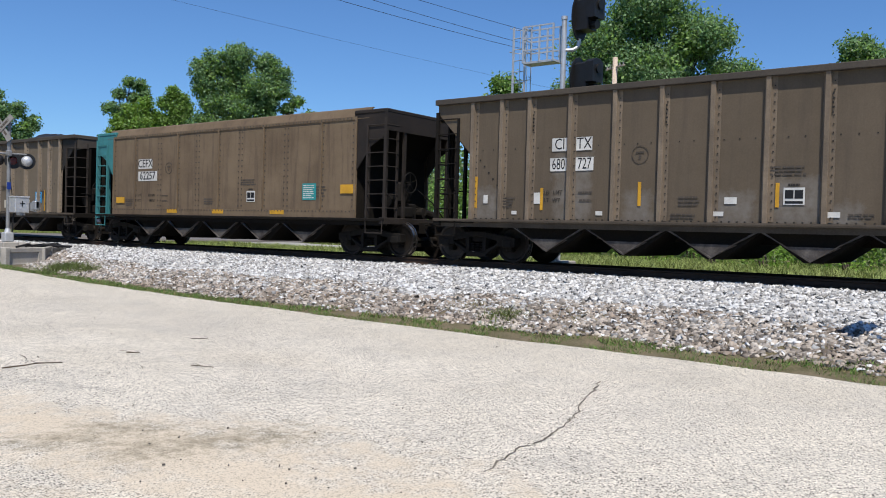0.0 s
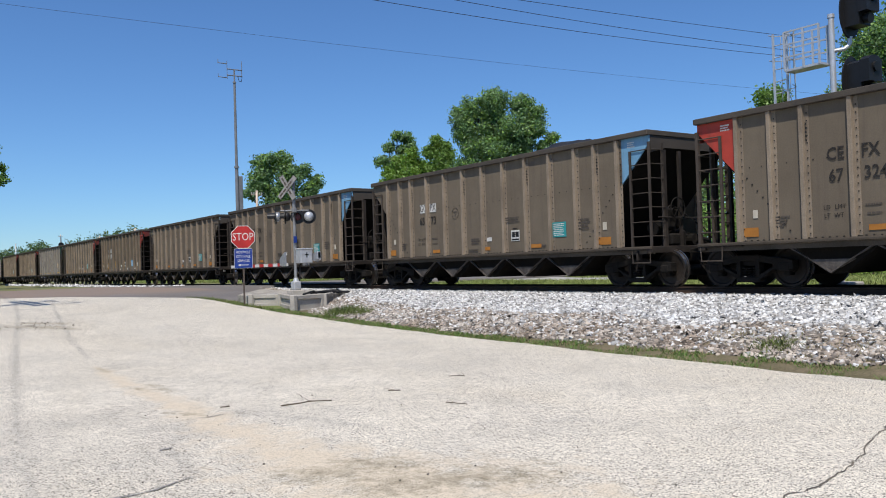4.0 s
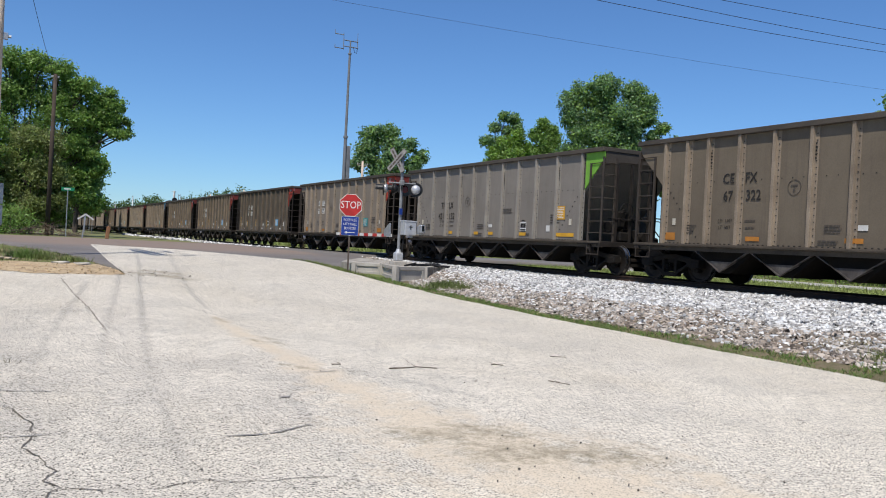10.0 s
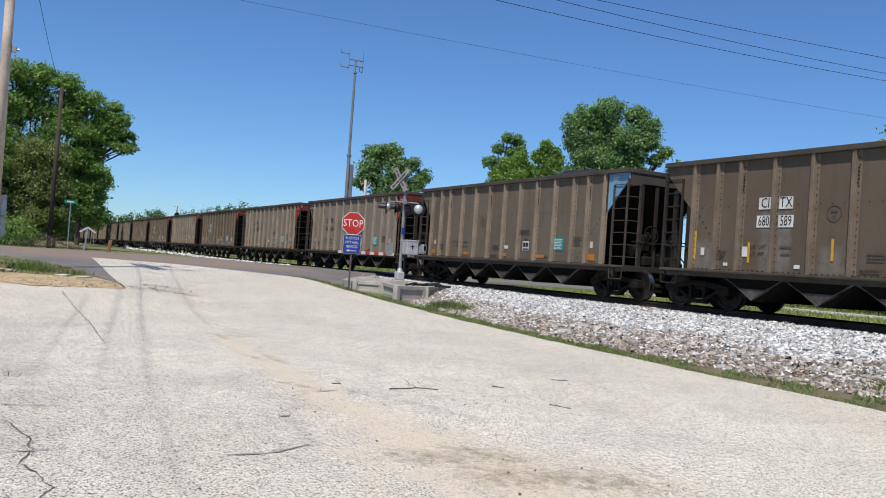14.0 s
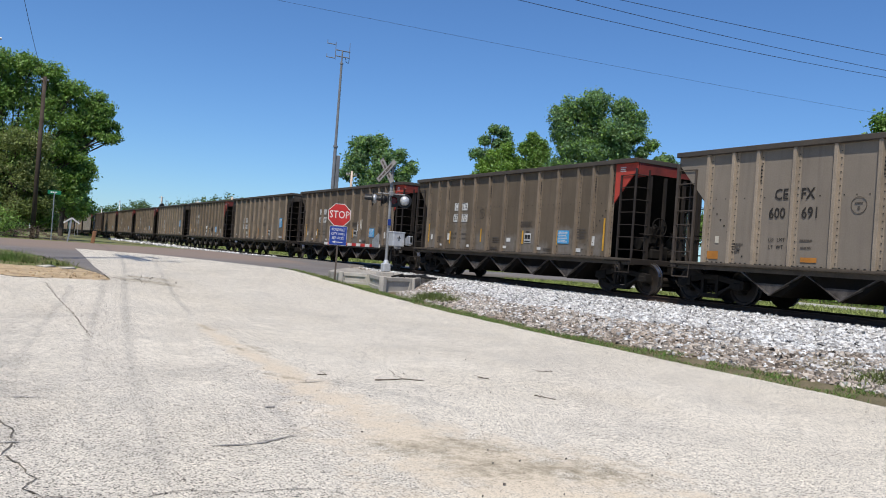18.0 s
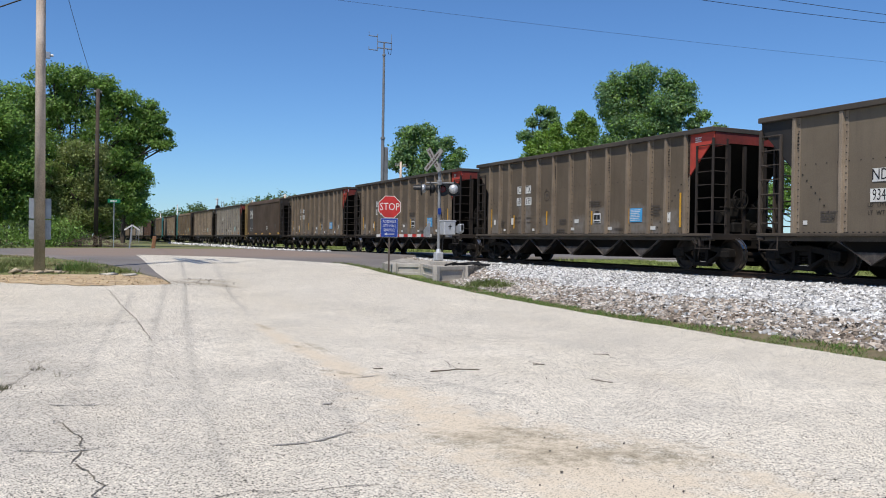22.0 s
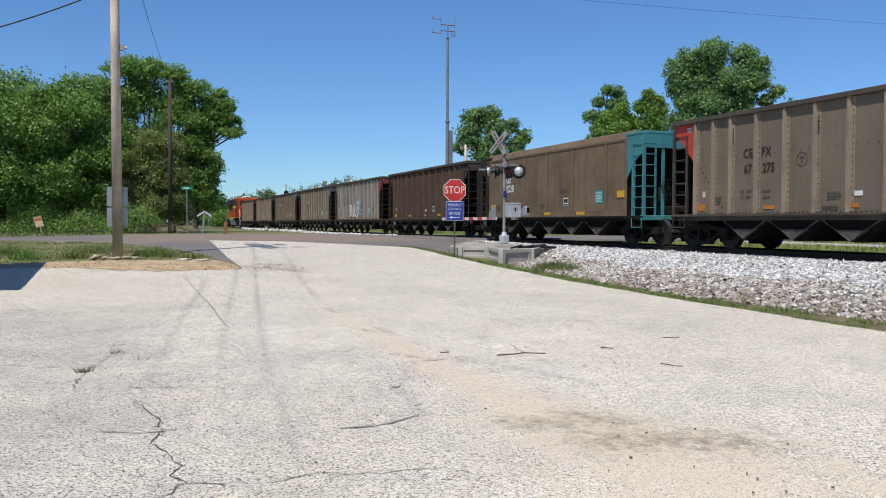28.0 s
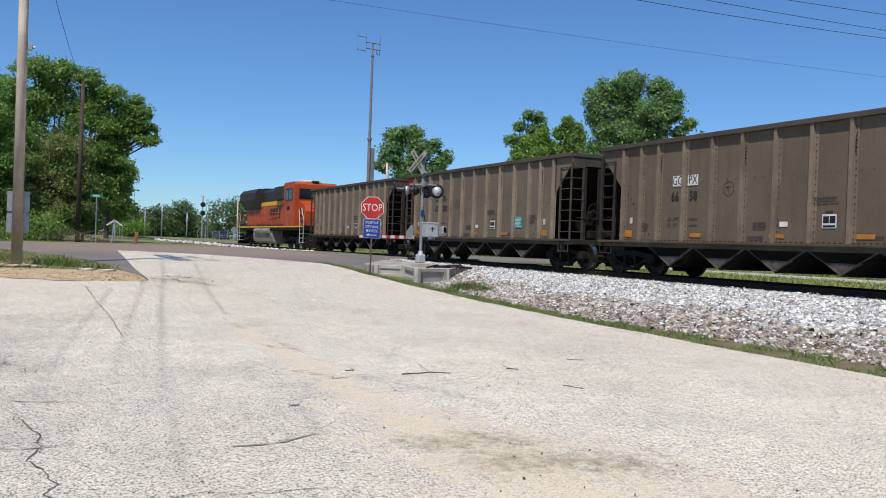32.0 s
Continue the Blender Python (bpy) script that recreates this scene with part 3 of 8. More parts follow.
CUBE = np.array([(x, y, z) for x in (-1, 1) for y in (-1, 1) for z in (-1, 1)], dtype=float) * 0.5
CUBE_F = np.array([(0, 2, 6, 4), (0, 1, 3, 2), (4, 6, 7, 5), (0, 4, 5, 1), (2, 3, 7, 6), (1, 5, 7, 3)])   # the underside first


def stones_mesh(name, places, sizes, mat, seed, flat=0.8):
    """Broken stones: one uneven, turned block at each place."""
    rng = np.random.default_rng(seed)
    n = len(places)
    v = (np.repeat(CUBE[None], n, 0) + rng.normal(0, 0.15, (n, 8, 3))) * rng.uniform(0.65, 1.25, (n, 1, 3)) * np.array([1.3, 0.9, flat])
    yaw, tilt, way = rng.uniform(0, math.pi, n), rng.normal(0, 0.32, n), rng.uniform(0, math.tau, n)
    ct, st = np.cos(tilt), np.sin(tilt)
    q = np.stack([ct * np.cos(yaw), st * np.cos(way), st * np.sin(way), ct * np.sin(yaw)], 1)
    q /= np.linalg.norm(q, axis=1)[:, None]
    w, x, y, z = q.T
    r = np.stack([np.stack([1 - 2 * (y * y + z * z), 2 * (x * y - z * w), 2 * (x * z + y * w)], 1),
                  np.stack([2 * (x * y + z * w), 1 - 2 * (x * x + z * z), 2 * (y * z - x * w)], 1),
                  np.stack([2 * (x * z - y * w), 2 * (y * z + x * w), 1 - 2 * (x * x + y * y)], 1)], 1)
    v = np.einsum("nij,nkj->nki", r, v * np.asarray(sizes)[:, None, None]) + np.asarray(places)[:, None, :]
    f = (CUBE_F[1 if n > 2000 else 0:][None] + (np.arange(n) * 8)[:, None, None]).reshape(-1, 4)
    return quick_mesh(name, v.reshape(-1, 3), f, mat)


def scatter_ballast():
    rng = np.random.default_rng(4)
    fresh, old = [], []
    for y0, y1, dens, size in ((-3, 24, 450, 0.053), (24, 38, 150, 0.066), (49, 75, 50, 0.11), (75, 115, 12, 0.16)):
        n = int((y1 - y0) * 6.2 * dens)
        for u, v, s in zip(rng.random(n), rng.random(n), rng.random(n)):
            y = y0 + (y1 - y0) * v
            f = foot_x(y)
            x = f - 0.15 + (16.9 - f) * u
            if x > 16.75 or (y < 24 and x < lot_right(y) + 0.42 + 0.25 * noise.noise(Vector((y * 0.8, 1.0, 4.0)))):
                continue
            k = (x - f) / (15.7 - f)
            sz = size * (0.6 + 0.8 * s)
            item = (x, y, ballast_z(x, y) + sz * (0.1 + 0.35 * rng.random()), sz)
            edge = 0.42 + 0.22 * noise.noise(Vector((y * 0.35, x * 0.4, 2.0)))
            (old if k < edge and rng.random() < 0.9 - max(k, 0) * 0.7 and y < 40 else fresh).append(item)
    for items, mat, label, seed in ((fresh, M_STONE, "crushed pale grey limestone ballast beside the rails", 5), (old, M_STONE_OLD, "older brown-stained ballast stones at the foot of the bank", 6)):
        a = np.array(items)
        tagged(new("ballast_stones", stones_mesh("ballast_stones", a[:, :3], a[:, 3], mat, seed, 0.55)), label, "ballast", kind="stuff")


scatter_ballast()
M_VERGE = surface("weedy_soil", (0.17, 0.135, 0.085), (0.10, 0.09, 0.045), 2.0, 30, 0.95, 0.6, grain=0.35)


def verge_soil():
    v, f, cols = [], [], (-0.06, 0.3, 0.7, 1.1)
    ys = np.linspace(-5, 24, 120)
    for i, y in enumerate(ys):
        for c in cols:
            x = lot_right(y) + c
            v.append((x, y, max(ballast_z(x, y), ground_z(x, y)) + 0.012 + 0.02 * noise.noise(Vector((x * 3, y * 3, 1)))))
        if i:
            a = 4 * i
            f += [(a + k - 4, a + k - 3, a + k + 1, a + k) for k in range(3)]
    tagged(new("verge", quick_mesh("verge", v, f, M_VERGE)), "narrow strip of weedy brown soil along the pavement", "verge", kind="structure")


verge_soil()


def rail_mesh():
    prof = [(-0.075, -0.17), (0.075, -0.17), (0.075, -0.155), (0.012, -0.13), (0.012, -0.045), (0.036, -0.03), (0.036, -0.006), (0.028, 0), (-0.028, 0), (-0.036, -0.006), (-0.036, -0.03), (-0.012, -0.045), (-0.012, -0.13), (-0.075, -0.155)]
    return Build().prism(prof, "y", -80, 900).mesh("rail", M_RAIL)


track = tagged(new("railway_track"), "rusty steel rails on dark wooden ties in ballast", "railway track", kind="structure")
rail_me = rail_mesh()
for side in (-1, 1):
    part("rail", rail_me, track, pose(TRACK_X + side * 0.753, 0, RAIL_Z))
tie_me = Build().box(-1.3, 1.3, -0.115, 0.115, -0.16, 0, 0.01).mesh("tie", M_TIE)
for k in range(120):
    part("tie", tie_me, track, pose(TRACK_X + random.uniform(-.02, .02), -6 + k * 0.52, RAIL_Z - 0.165))


# ---- train ----
PITCH, SPEED, LEAD, HALF = 15.32, 19.35, 12.85, 6.865   # car spacing, metres a second, first car's far corner at 0 s, half a car's length
SLACK_N = (0, 1, 2, 3, 4, 5, 6, 9, 10, 11, 17, 22, 24, 25, 30, 36, 39, 41, 44)       # cars differ a little in length: how far each runs off the even spacing
SLACK_Y = (-0.17, -0.15, -0.26, -0.40, -0.05, 0.50, 0.30, 0.45, 0.25, 0.12, -0.07, -0.31, -0.32, -0.55, -0.54, -0.50, -0.55, -0.44, -0.40)
WHEEL_R = 0.457
RIBS = (-5.76, -4.94, -4.19, -3.15, -2.09, -1.05, 0.0, 1.05, 2.09, 3.15, 4.19, 4.94, 5.76)
RIBS_WIDE = (-5.77, -4.45, -3.22, -2.12, -1.06, 0.0, 1.06, 2.12, 3.22, 4.45, 5.77)
SPIN = []
# end steel: soot, plus the deep shade of the car ends put into the colour
M_ENDS = surface("sooty_shaded_end_steel", (0.019, 0.015, 0.012), (0.034, 0.026, 0.021), 2, 30, 0.75, 0.1, grain=0.25, spread=0.3)
M_LADDER = surface("dusty_ladder_steel", (0.062, 0.049, 0.038), (0.040, 0.031, 0.025), 2, 30, 0.75, 0.1, grain=0.25, spread=0.3)
M_RIM = surface("coal_blackened_steel", (0.05, 0.042, 0.034), (0.075, 0.062, 0.048), 0.8, 30, 0.75, 0.1, grain=0.2)
M_PATCH_TAN = surface("tan_patch_paint", (0.21, 0.165, 0.105), (0.17, 0.13, 0.085), 1.2, 30, 0.7, 0.04, streak=0.4, grain=0.1)
M_SOOT_RED = surface("sooty_red_paint", (0.20, 0.030, 0.022), (0.10, 0.022, 0.018), 1.5, 30, 0.65, 0.04, streak=0.6, streak_colour=(0.04, 0.025, 0.02), grain=0.12)
M_SLATE = surface("slate_blue_patch", (0.060, 0.062, 0.062), (0.05, 0.05, 0.05), 1.2, 30, 0.7, 0.04, streak=0.4, grain=0.1)
M_SILL = surface("grimy_sill", (0.085, 0.067, 0.048), (0.06, 0.048, 0.036), 1.5, 30, 0.8, 0.1, grain=0.2)
for wiped_paint in ("brown", "umber"):
    attr_mix(PAINT[wiped_paint], "washed", (0.178, 0.160, 0.138), 0.45, 1.35, 0.50, 4.0)
CACHE = {}


def shared(key, make):
    if key not in CACHE:
        CACHE[key] = make()
    return CACHE[key]


def wheelset_mesh():
    b = Build()
    for s in (-1, 1):
        b.turn([(s * 0.685, 0.12), (s * 0.690, 0.38), (s * 0.682, 0.487), (s * 0.714, 0.487), (s * 0.722, WHEEL_R + .004), (s * 0.82, WHEEL_R), (s * 0.82, 0.40), (s * 0.79, 0.37), (s * 0.765, 0.15), (s * 0.84, 0.13), (s * 0.84, 0.10)], (0, 0, 0), "x", 20)
        b.tube((s * 0.84, 0, 0), (s * 1.08, 0, 0), 0.085, 0.085, 10)
        for k in range(3):
            a = k * math.tau / 3
            b.tube((s * 1.08, 0.05 * math.cos(a), 0.05 * math.sin(a)), (s * 1.10, 0.05 * math.cos(a), 0.05 * math.sin(a)), 0.018, 0.018, 6)
    b.tube((-0.7, 0, 0), (0.7, 0, 0), 0.09, 0.09, 10)
    me = b.mesh("wheelset", [M_WHEEL, M_TREAD])
    for p in me.polygons:
        c = p.center
        r = math.hypot(c.y, c.z)
        if r > WHEEL_R - 0.01 and abs(p.normal.x) < 0.5:
            p.material_index = 1
    return me


def side_frame_mesh():
    """The cast frame that joins two axle boxes, with its openings and springs."""
    b = Build()
    for s in (-1, 1):
        b.prism([(s * 1.12, 0.40), (s * 1.12, 0.60), (s * 0.68, 0.66), (s * 0.66, 0.40)], "x", -0.11, 0.11)
        b.prism([(s * 0.75, 0.64), (s * 0.28, 0.72), (s * 0.28, 0.58), (s * 0.72, 0.50)], "x", -0.09, 0.09)
        b.prism([(s * 0.72, 0.50), (s * 0.62, 0.40), (s * 0.22, 0.14), (s * 0.22, 0.26)], "x", -0.09, 0.09)
        b.prism([(s * 0.20, 0.25), (s * 0.29, 0.25), (s * 0.29, 0.72), (s * 0.20, 0.72)], "x", -0.10, 0.10)
        b.box(-0.13, 0.13, s * 0.78, s * 1.04, 0.36, 0.56, 0.03)
    b.box(-0.10, 0.10, -0.3, 0.3, 0.12, 0.24, 0.02)
    b.box(-0.10, 0.10, -0.3, 0.3, 0.60, 0.74, 0.02)
    for yy in (-0.14, 0.0, 0.14):
        for k in range(4):
            b.tube((0, yy, 0.25 + k * 0.056), (0, yy, 0.278 + k * 0.056), 0.062, 0.062, 6)
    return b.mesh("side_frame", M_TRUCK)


def bolster_mesh():
    b = Build().box(-1.0, 1.0, -0.19, 0.19, 0.48, 0.66, 0.03)
    b.box(-0.95, 0.95, -0.95, -0.80, 0.26, 0.40, 0.02).box(-0.95, 0.95, 0.80, 0.95, 0.26, 0.40, 0.02)
    for s in (-1, 1):
        b.box(s * 0.72, s * 0.80, -0.48, -0.40, 0.2, 0.5).box(s * 0.72, s * 0.80, 0.40, 0.48, 0.2, 0.5)
    return b.mesh("bolster", M_TRUCK)


def coupler_mesh():
    b = Build().box(-0.16, 0.16, 0.0, 0.35, 0.62, 0.95, 0.02).box(-0.07, 0.07, 0.3, 0.80, 0.76, 0.92, 0.02).box(-0.17, 0.17, 0.62, 0.80, 0.68, 0.98, 0.04)
    b.path([(0.25, 0.30, 0.75), (0.30, 0.5, 0.5), (0.30, 0.68, 0.32), (0.27, 0.80, 0.30)], 0.03)
    b.path([(-0.3, 0.1, 0.8), (-0.75, 0.45, 0.83), (-1.35, 0.45, 0.86)], 0.02)
    return b.mesh("coupler", M_UNDER)


def truck_under(car, y, first):
    t = part("truck", shared("bolster", bolster_mesh), car, pose(0, y, 0), "grimy cast steel two-axle truck, darkened as in shade")
    for s in (-1, 1):
        part("side_frame", shared("side_frame", side_frame_mesh), t, pose(s * 0.99, 0, 0))
    for s in (-1, 1):
        w = part("wheelset", shared("wheelset", wheelset_mesh), t, pose(0, s * 0.89, WHEEL_R), "pair of steel wheels with worn bright treads" if first else "")
        SPIN.append((w, s * 0.89, car))


WASHED = ((3.45, 4.1, 1.15, 2.4), (8.15, 8.85, 1.1, 1.75), (10.15, 10.75, 1.1, 1.8), (1.25, 1.75, 1.1, 1.65), (6.95, 7.6, 1.08, 1.5), (8.95, 9.45, 1.05, 1.3), (11.75, 12.2, 1.1, 1.6), (5.15, 5.5, 1.05, 1.55), (11.0, 11.5, 1.05, 1.3))


def washed(y, z):
    """How clean the near side has been wiped round its plates and numbers: 1 inside, falling off round them."""
    u, best = HALF - y, 0.0
    for u0, u1, z0, z1 in WASHED:
        du, dz = max(u0 - u, 0, u - u1), max(z0 - z, 0, z - z1)
        best = max(best, 1 - math.hypot(du, dz) / 0.34)
    return max(best, 0.0)


def ladder_mesh(mat):
    """Side and end ladder round one corner post; the corner stands at the origin and the rungs run to -y and +x."""
    b = Build()
    b.prism([(-0.035, -0.035), (0.045, -0.035), (0.045, -0.015), (-0.015, -0.015), (-0.015, 0.045), (-0.035, 0.045)], "z", 0.98, 3.62)
    b.box(-0.03, 0.02, -0.66, -0.60, 0.98, 3.45)
    b.box(0.44, 0.50, -0.03, 0.02, 0.98, 3.62)
    for k in range(7):
        z = 1.28 + k * 0.36
        b.tube((-0.02, -0.64, z), (-0.02, 0.0, z), 0.014, 0.014, 6)
        b.tube((0, 0.03, z), (0.48, 0.03, z), 0.014, 0.014, 6)
    b.tube((-0.05, -0.62, 0.98), (-0.05, -0.60, 0.62), 0.014, 0.014, 6).tube((-0.05, -0.02, 0.98), (-0.05, -0.04, 0.62), 0.014, 0.014, 6).tube((-0.05, -0.62, 0.62), (-0.05, -0.02, 0.62), 0.016, 0.016, 6)
    return b.mesh("ladder", mat)


def side_sheet_mesh(mat, wiped=False):
    if not wiped:
        return Build().box(-1.50, -1.47, -5.76, 5.76, 0.98, 3.80).mesh("side_sheet", mat)
    ys, zs = np.linspace(-5.76, 5.76, 116), np.concatenate([np.linspace(0.98, 2.8, 24), [3.80]])
    v = [(x, y, z) for x in (-1.50, -1.47) for y in ys for z in zs]
    n, f = len(zs), []
    for i in range(len(ys) - 1):
        for k in range(n - 1):
            a = i * n + k
            f.append((a, a + 1, a + n + 1, a + n))
    far = len(ys) * n
    f += [(far, far + far - n, far + far - 1, far + n - 1), (n - 1, far + n - 1, far + far - 1, far - 1), (0, far - n, far + far - n, far), (0, far, far + n - 1, n - 1), (far - n, far - 1, 2 * far - 1, 2 * far - n)]
    return quick_mesh("side_sheet", v, f, mat, [("washed", [washed(p[1], p[2]) if p[0] < -1.49 else 0.0 for p in v])])


def slope_sheet_mesh(mat):
    return Build().prism([(6.80, 3.55), (6.80, 3.60), (4.30, 0.92), (4.30, 0.86)], "x", -1.47, 1.47).mesh("slope_sheet", mat)


def rivets_mesh(mat, ribs):
    """Dark bolt heads: along the sill, along the seam, down one flange of every rib and in a slanting row at each end."""
    b = Build()
    for s in (-1,):
        for k in range(76):
            y = -5.62 + k * 0.15
            b.box(s * 1.50, s * 1.54, y - 0.012, y + 0.012, 1.03, 1.058)
            if k % 2 == 0:
                b.box(s * 1.498, s * 1.510, y - 0.012, y + 0.012, 2.638, 2.662)
        for e in (-1, 1):
            for k in range(9):
                y, z = e * (5.55 - k * 0.125), 2.42 - k * 0.15
                b.box(s * 1.50, s * 1.515, y - 0.016, y + 0.016, z - 0.018, z + 0.018)
        for i, y in enumerate(ribs):
            for k in range(17):
                z = 1.14 + k * 0.155
                b.box(s * 1.512, s * 1.530, y + s * 0.105 - 0.010, y + s * 0.105 + 0.010, z - 0.012, z + 0.012)
            if i % 3 == 1:
                for k in range(5):
                    z = 3.06 + k * 0.085
                    b.box(s * 1.512, s * 1.534, y + s * 0.085 - 0.012, y + s * 0.085 + 0.012, z - 0.02, z + 0.02)
    return b.mesh("rivets", mat)


def rib_mesh(mat):
    """A hat-shaped rib with a flange on either side."""
    b = Build()
    b.prism([(-0.058, 0), (-0.046, 0.085), (-0.040, 0.090), (0.040, 0.090), (0.046, 0.085), (0.058, 0)], "z", 1.03, 3.80)
    b.box(-0.145, -0.056, 0, 0.012, 1.05, 3.79).box(0.056, 0.085, 0, 0.012, 1.05, 3.79)
    return b.mesh("rib", mat)


def rim_mesh(mat):
    b = Build()
    for s in (-1, 1):
        b.box(s * 1.46, s * 1.62, -HALF, HALF, 3.79, 3.92, 0.012)
        b.box(-1.46, 1.46, s * (HALF - 0.15), s * HALF, 3.79, 3.92, 0.012)
    return b.mesh("top_rim", mat)


def sill_mesh(mat):
    b = Build().prism([(1.46, 0.84), (1.50, 0.84), (1.50, 0.955), (1.60, 0.965), (1.605, 1.00), (1.60, 1.03), (1.46, 1.03)], "y", -HALF, HALF)
    return b.mesh("side_sill", mat)


def corner_panel_mesh(mat):
    """The three-cornered plate at one top corner of the side, and its share of the end plate; y runs towards the car's end."""
    b = Build().prism([(5.74, 2.48), (5.74, 3.80), (6.83, 3.80), (6.83, 3.60)], "x", -1.512, -1.478)
    return b.mesh("corner_panel", mat)


def end_plate_mesh(mat):
    return Build().prism([(-1.46, 3.36), (-1.46, 3.80), (1.46, 3.80), (1.46, 3.36), (0.9, 3.50), (-0.9, 3.50)], "y", 6.80, 6.835).mesh("end_plate", mat)


def end_frame_mesh(mat):
    b = Build()
    for x in (-0.95, -0.38, 0.38, 0.95):
        b.box(x - 0.045, x + 0.045, 6.76, 6.83, 0.98, 3.45)
    b.box(-1.58, 1.58, 6.68, 6.87, 0.86, 1.03, 0.012).box(-1.56, 1.56, 5.70, 6.70, 0.93, 0.965)
    b.tube((-1.3, 6.86, 1.75), (1.3, 6.86, 1.75), 0.016, 0.016, 6)
    return b.mesh("end_frame", mat)


def brake_mesh():
    b = Build()
    b.box(0.30, 0.75, 6.45, 6.8, 1.05, 1.35, 0.04).tube((-1.0, 6.5, 1.12), (-0.5, 6.5, 1.22), 0.12, 0.12, 10)
    b.tube((-0.5, 5.9, 1.2), (-0.5, 6.55, 1.2), 0.16, 0.16, 12).box(-0.2, 0.25, 6.0, 6.5, 1.0, 1.45, 0.04)
    b.tube((0.1, 6.05, 1.62), (0.75, 6.2, 1.5), 0.17, 0.17, 12).box(0.35, 0.85, 6.55, 6.75, 1.45, 2.0, 0.05)
    b.path([(0.55, 6.85, 1.9), (0.55, 6.7, 1.3), (0.1, 6.2, 1.1)], 0.02).path([(-0.9, 6.7, 1.05), (-0.5, 6.4, 1.35), (0.3, 6.3, 1.5)], 0.02)
    b.path([(0.9, 6.7, 1.0), (0.7, 6.5, 1.8), (0.2, 6.3, 2.1), (-0.3, 6.2, 1.7)], 0.022).path([(-1.2, 6.75, 1.0), (-0.9, 6.5, 1.5), (-0.5, 6.2, 1.9)], 0.02)
    ring = [(0.6 + 0.27 * math.cos(k * math.tau / 20), 6.90, 1.98 + 0.27 * math.sin(k * math.tau / 20)) for k in range(21)]
    b.path(ring, 0.016, 6).tube((0.6, 6.76, 1.98), (0.6, 6.91, 1.98), 0.03, 0.03, 8)
    for k in range(5):
        a = k * math.tau / 5 + 0.3
        b.tube((0.6, 6.90, 1.98), (0.6 + 0.27 * math.cos(a), 6.90, 1.98 + 0.27 * math.sin(a)), 0.010, 0.010, 5)
    return b.mesh("brake_gear", M_TRUCK)


def pocket_mesh():
    """One discharge hopper under the floor: sloping plates that meet in a chute."""
    b = Build()
    b.prism([(-0.92, 0.86), (0.92, 0.86), (0.16, 0.30), (-0.16, 0.30)], "x", -1.25, 1.25)
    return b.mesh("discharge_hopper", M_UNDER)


def flange_mesh():
    b = Build()
    for s in (-1, 1):
        b.prism([(s * 0.92, 0.86), (s * 0.86, 0.86), (0, 0.315), (0, 0.355)], "x", -1.47, -1.40)
    b.prism([(-0.5, 0.60), (0.5, 0.60), (0.0, 0.33)], "x", -1.42, -1.38)
    return b.mesh("door_flange", surface("worn_flange", (0.13, 0.115, 0.10), (0.06, 0.05, 0.045), 4, 40, 0.6, 0.1, 0.3, grain=0.3))


def coal_mesh(seed):
    rng = random.Random(seed)
    xs, ys = np.linspace(-1.46, 1.46, 15), np.linspace(-6.55, 6.55, 60)
    humps = [(rng.uniform(-4.5, 4.5), rng.uniform(1.2, 2.4), rng.uniform(0.12, 0.26)) for _ in range(3)] if seed else []
    flat = 3.70 if seed else 3.58

    def z(x, y):
        edge = min(1.46 - abs(x), 6.55 - abs(y), 1.0)
        h = flat + 0.22 * min(edge, 0.8) + sum(a * math.exp(-((y - c) / w) ** 2) * min(edge, 1) for c, w, a in humps)
        return h + 0.05 * noise.noise(Vector((x * 5, y * 5, seed))) + 0.03 * noise.noise(Vector((x * 14, y * 14, seed)))
    return grid_mesh("coal_load", xs, ys, z, M_COAL)


def plate(w, h, mat, t=0.004):
    return shared(("plate", round(w, 3), round(h, 3), mat.name), lambda: Build().box(-w / 2, w / 2, -h / 2, h / 2, 0, t).mesh("plate", mat))


def bars_mesh(w, h, rows, mat, seed, gap=0.45):
    """Rows of short bars in place of small print."""
    rng = random.Random(seed)
    b = Build()
    for r in range(rows):
        x, y = -w / 2, h / 2 - (r + 0.5) * h / rows
        end = w / 2 - rng.uniform(0, 0.25) * w
        while x < end:
            l = min(rng.uniform(0.10, 0.30) * w, end - x)
            hh = h / rows * (1 - gap) / 2
            b.box(x, x + l * 0.82, y - hh, y + hh, 0, 0.003)
            x += l
    return b.mesh("print", mat)


def decal(car, name, u, z, me, x=1.512, label="", lift=0.0):
    """Lays something flat on the near side, u metres from the car's far end."""
    return part(name, me, car, facing(-x - lift, HALF - u, z), label)


def info_plate(car, u, z, x=1.512):
    p = decal(car, "data_plate", u, z, shared("data_plate", lambda: Build().box(-0.19, 0.19, -0.16, 0.16, 0, 0.004).mesh("data_plate", M_WHITE)), x, "black and white data plate")
    for dx, dz in ((-0.085, 0.055), (0.085, 0.055)):
        part("field", plate(0.15, 0.16, M_BLACK), p, pose(dx, dz - 0.02, 0.004))
    part("field", plate(0.32, 0.05, M_BLACK), p, pose(0, -0.115, 0.004))
    decal(car, "print", u, z + 0.21, shared("plate_head", lambda: bars_mesh(0.22, 0.05, 1, M_STENCIL, 3, 0.1)), x)


def sticker(car, u, z, mat, w=0.55, h=0.38, x=1.512, label=""):
    s = decal(car, "sticker", u, z, plate(w, h, mat), x, label)
    part("print", shared(("sticker_print", w, h), lambda: bars_mesh(w * 0.84, h * 0.86, 7, M_WHITE, 8, 0.55)), s, pose(0, 0, 0.004))


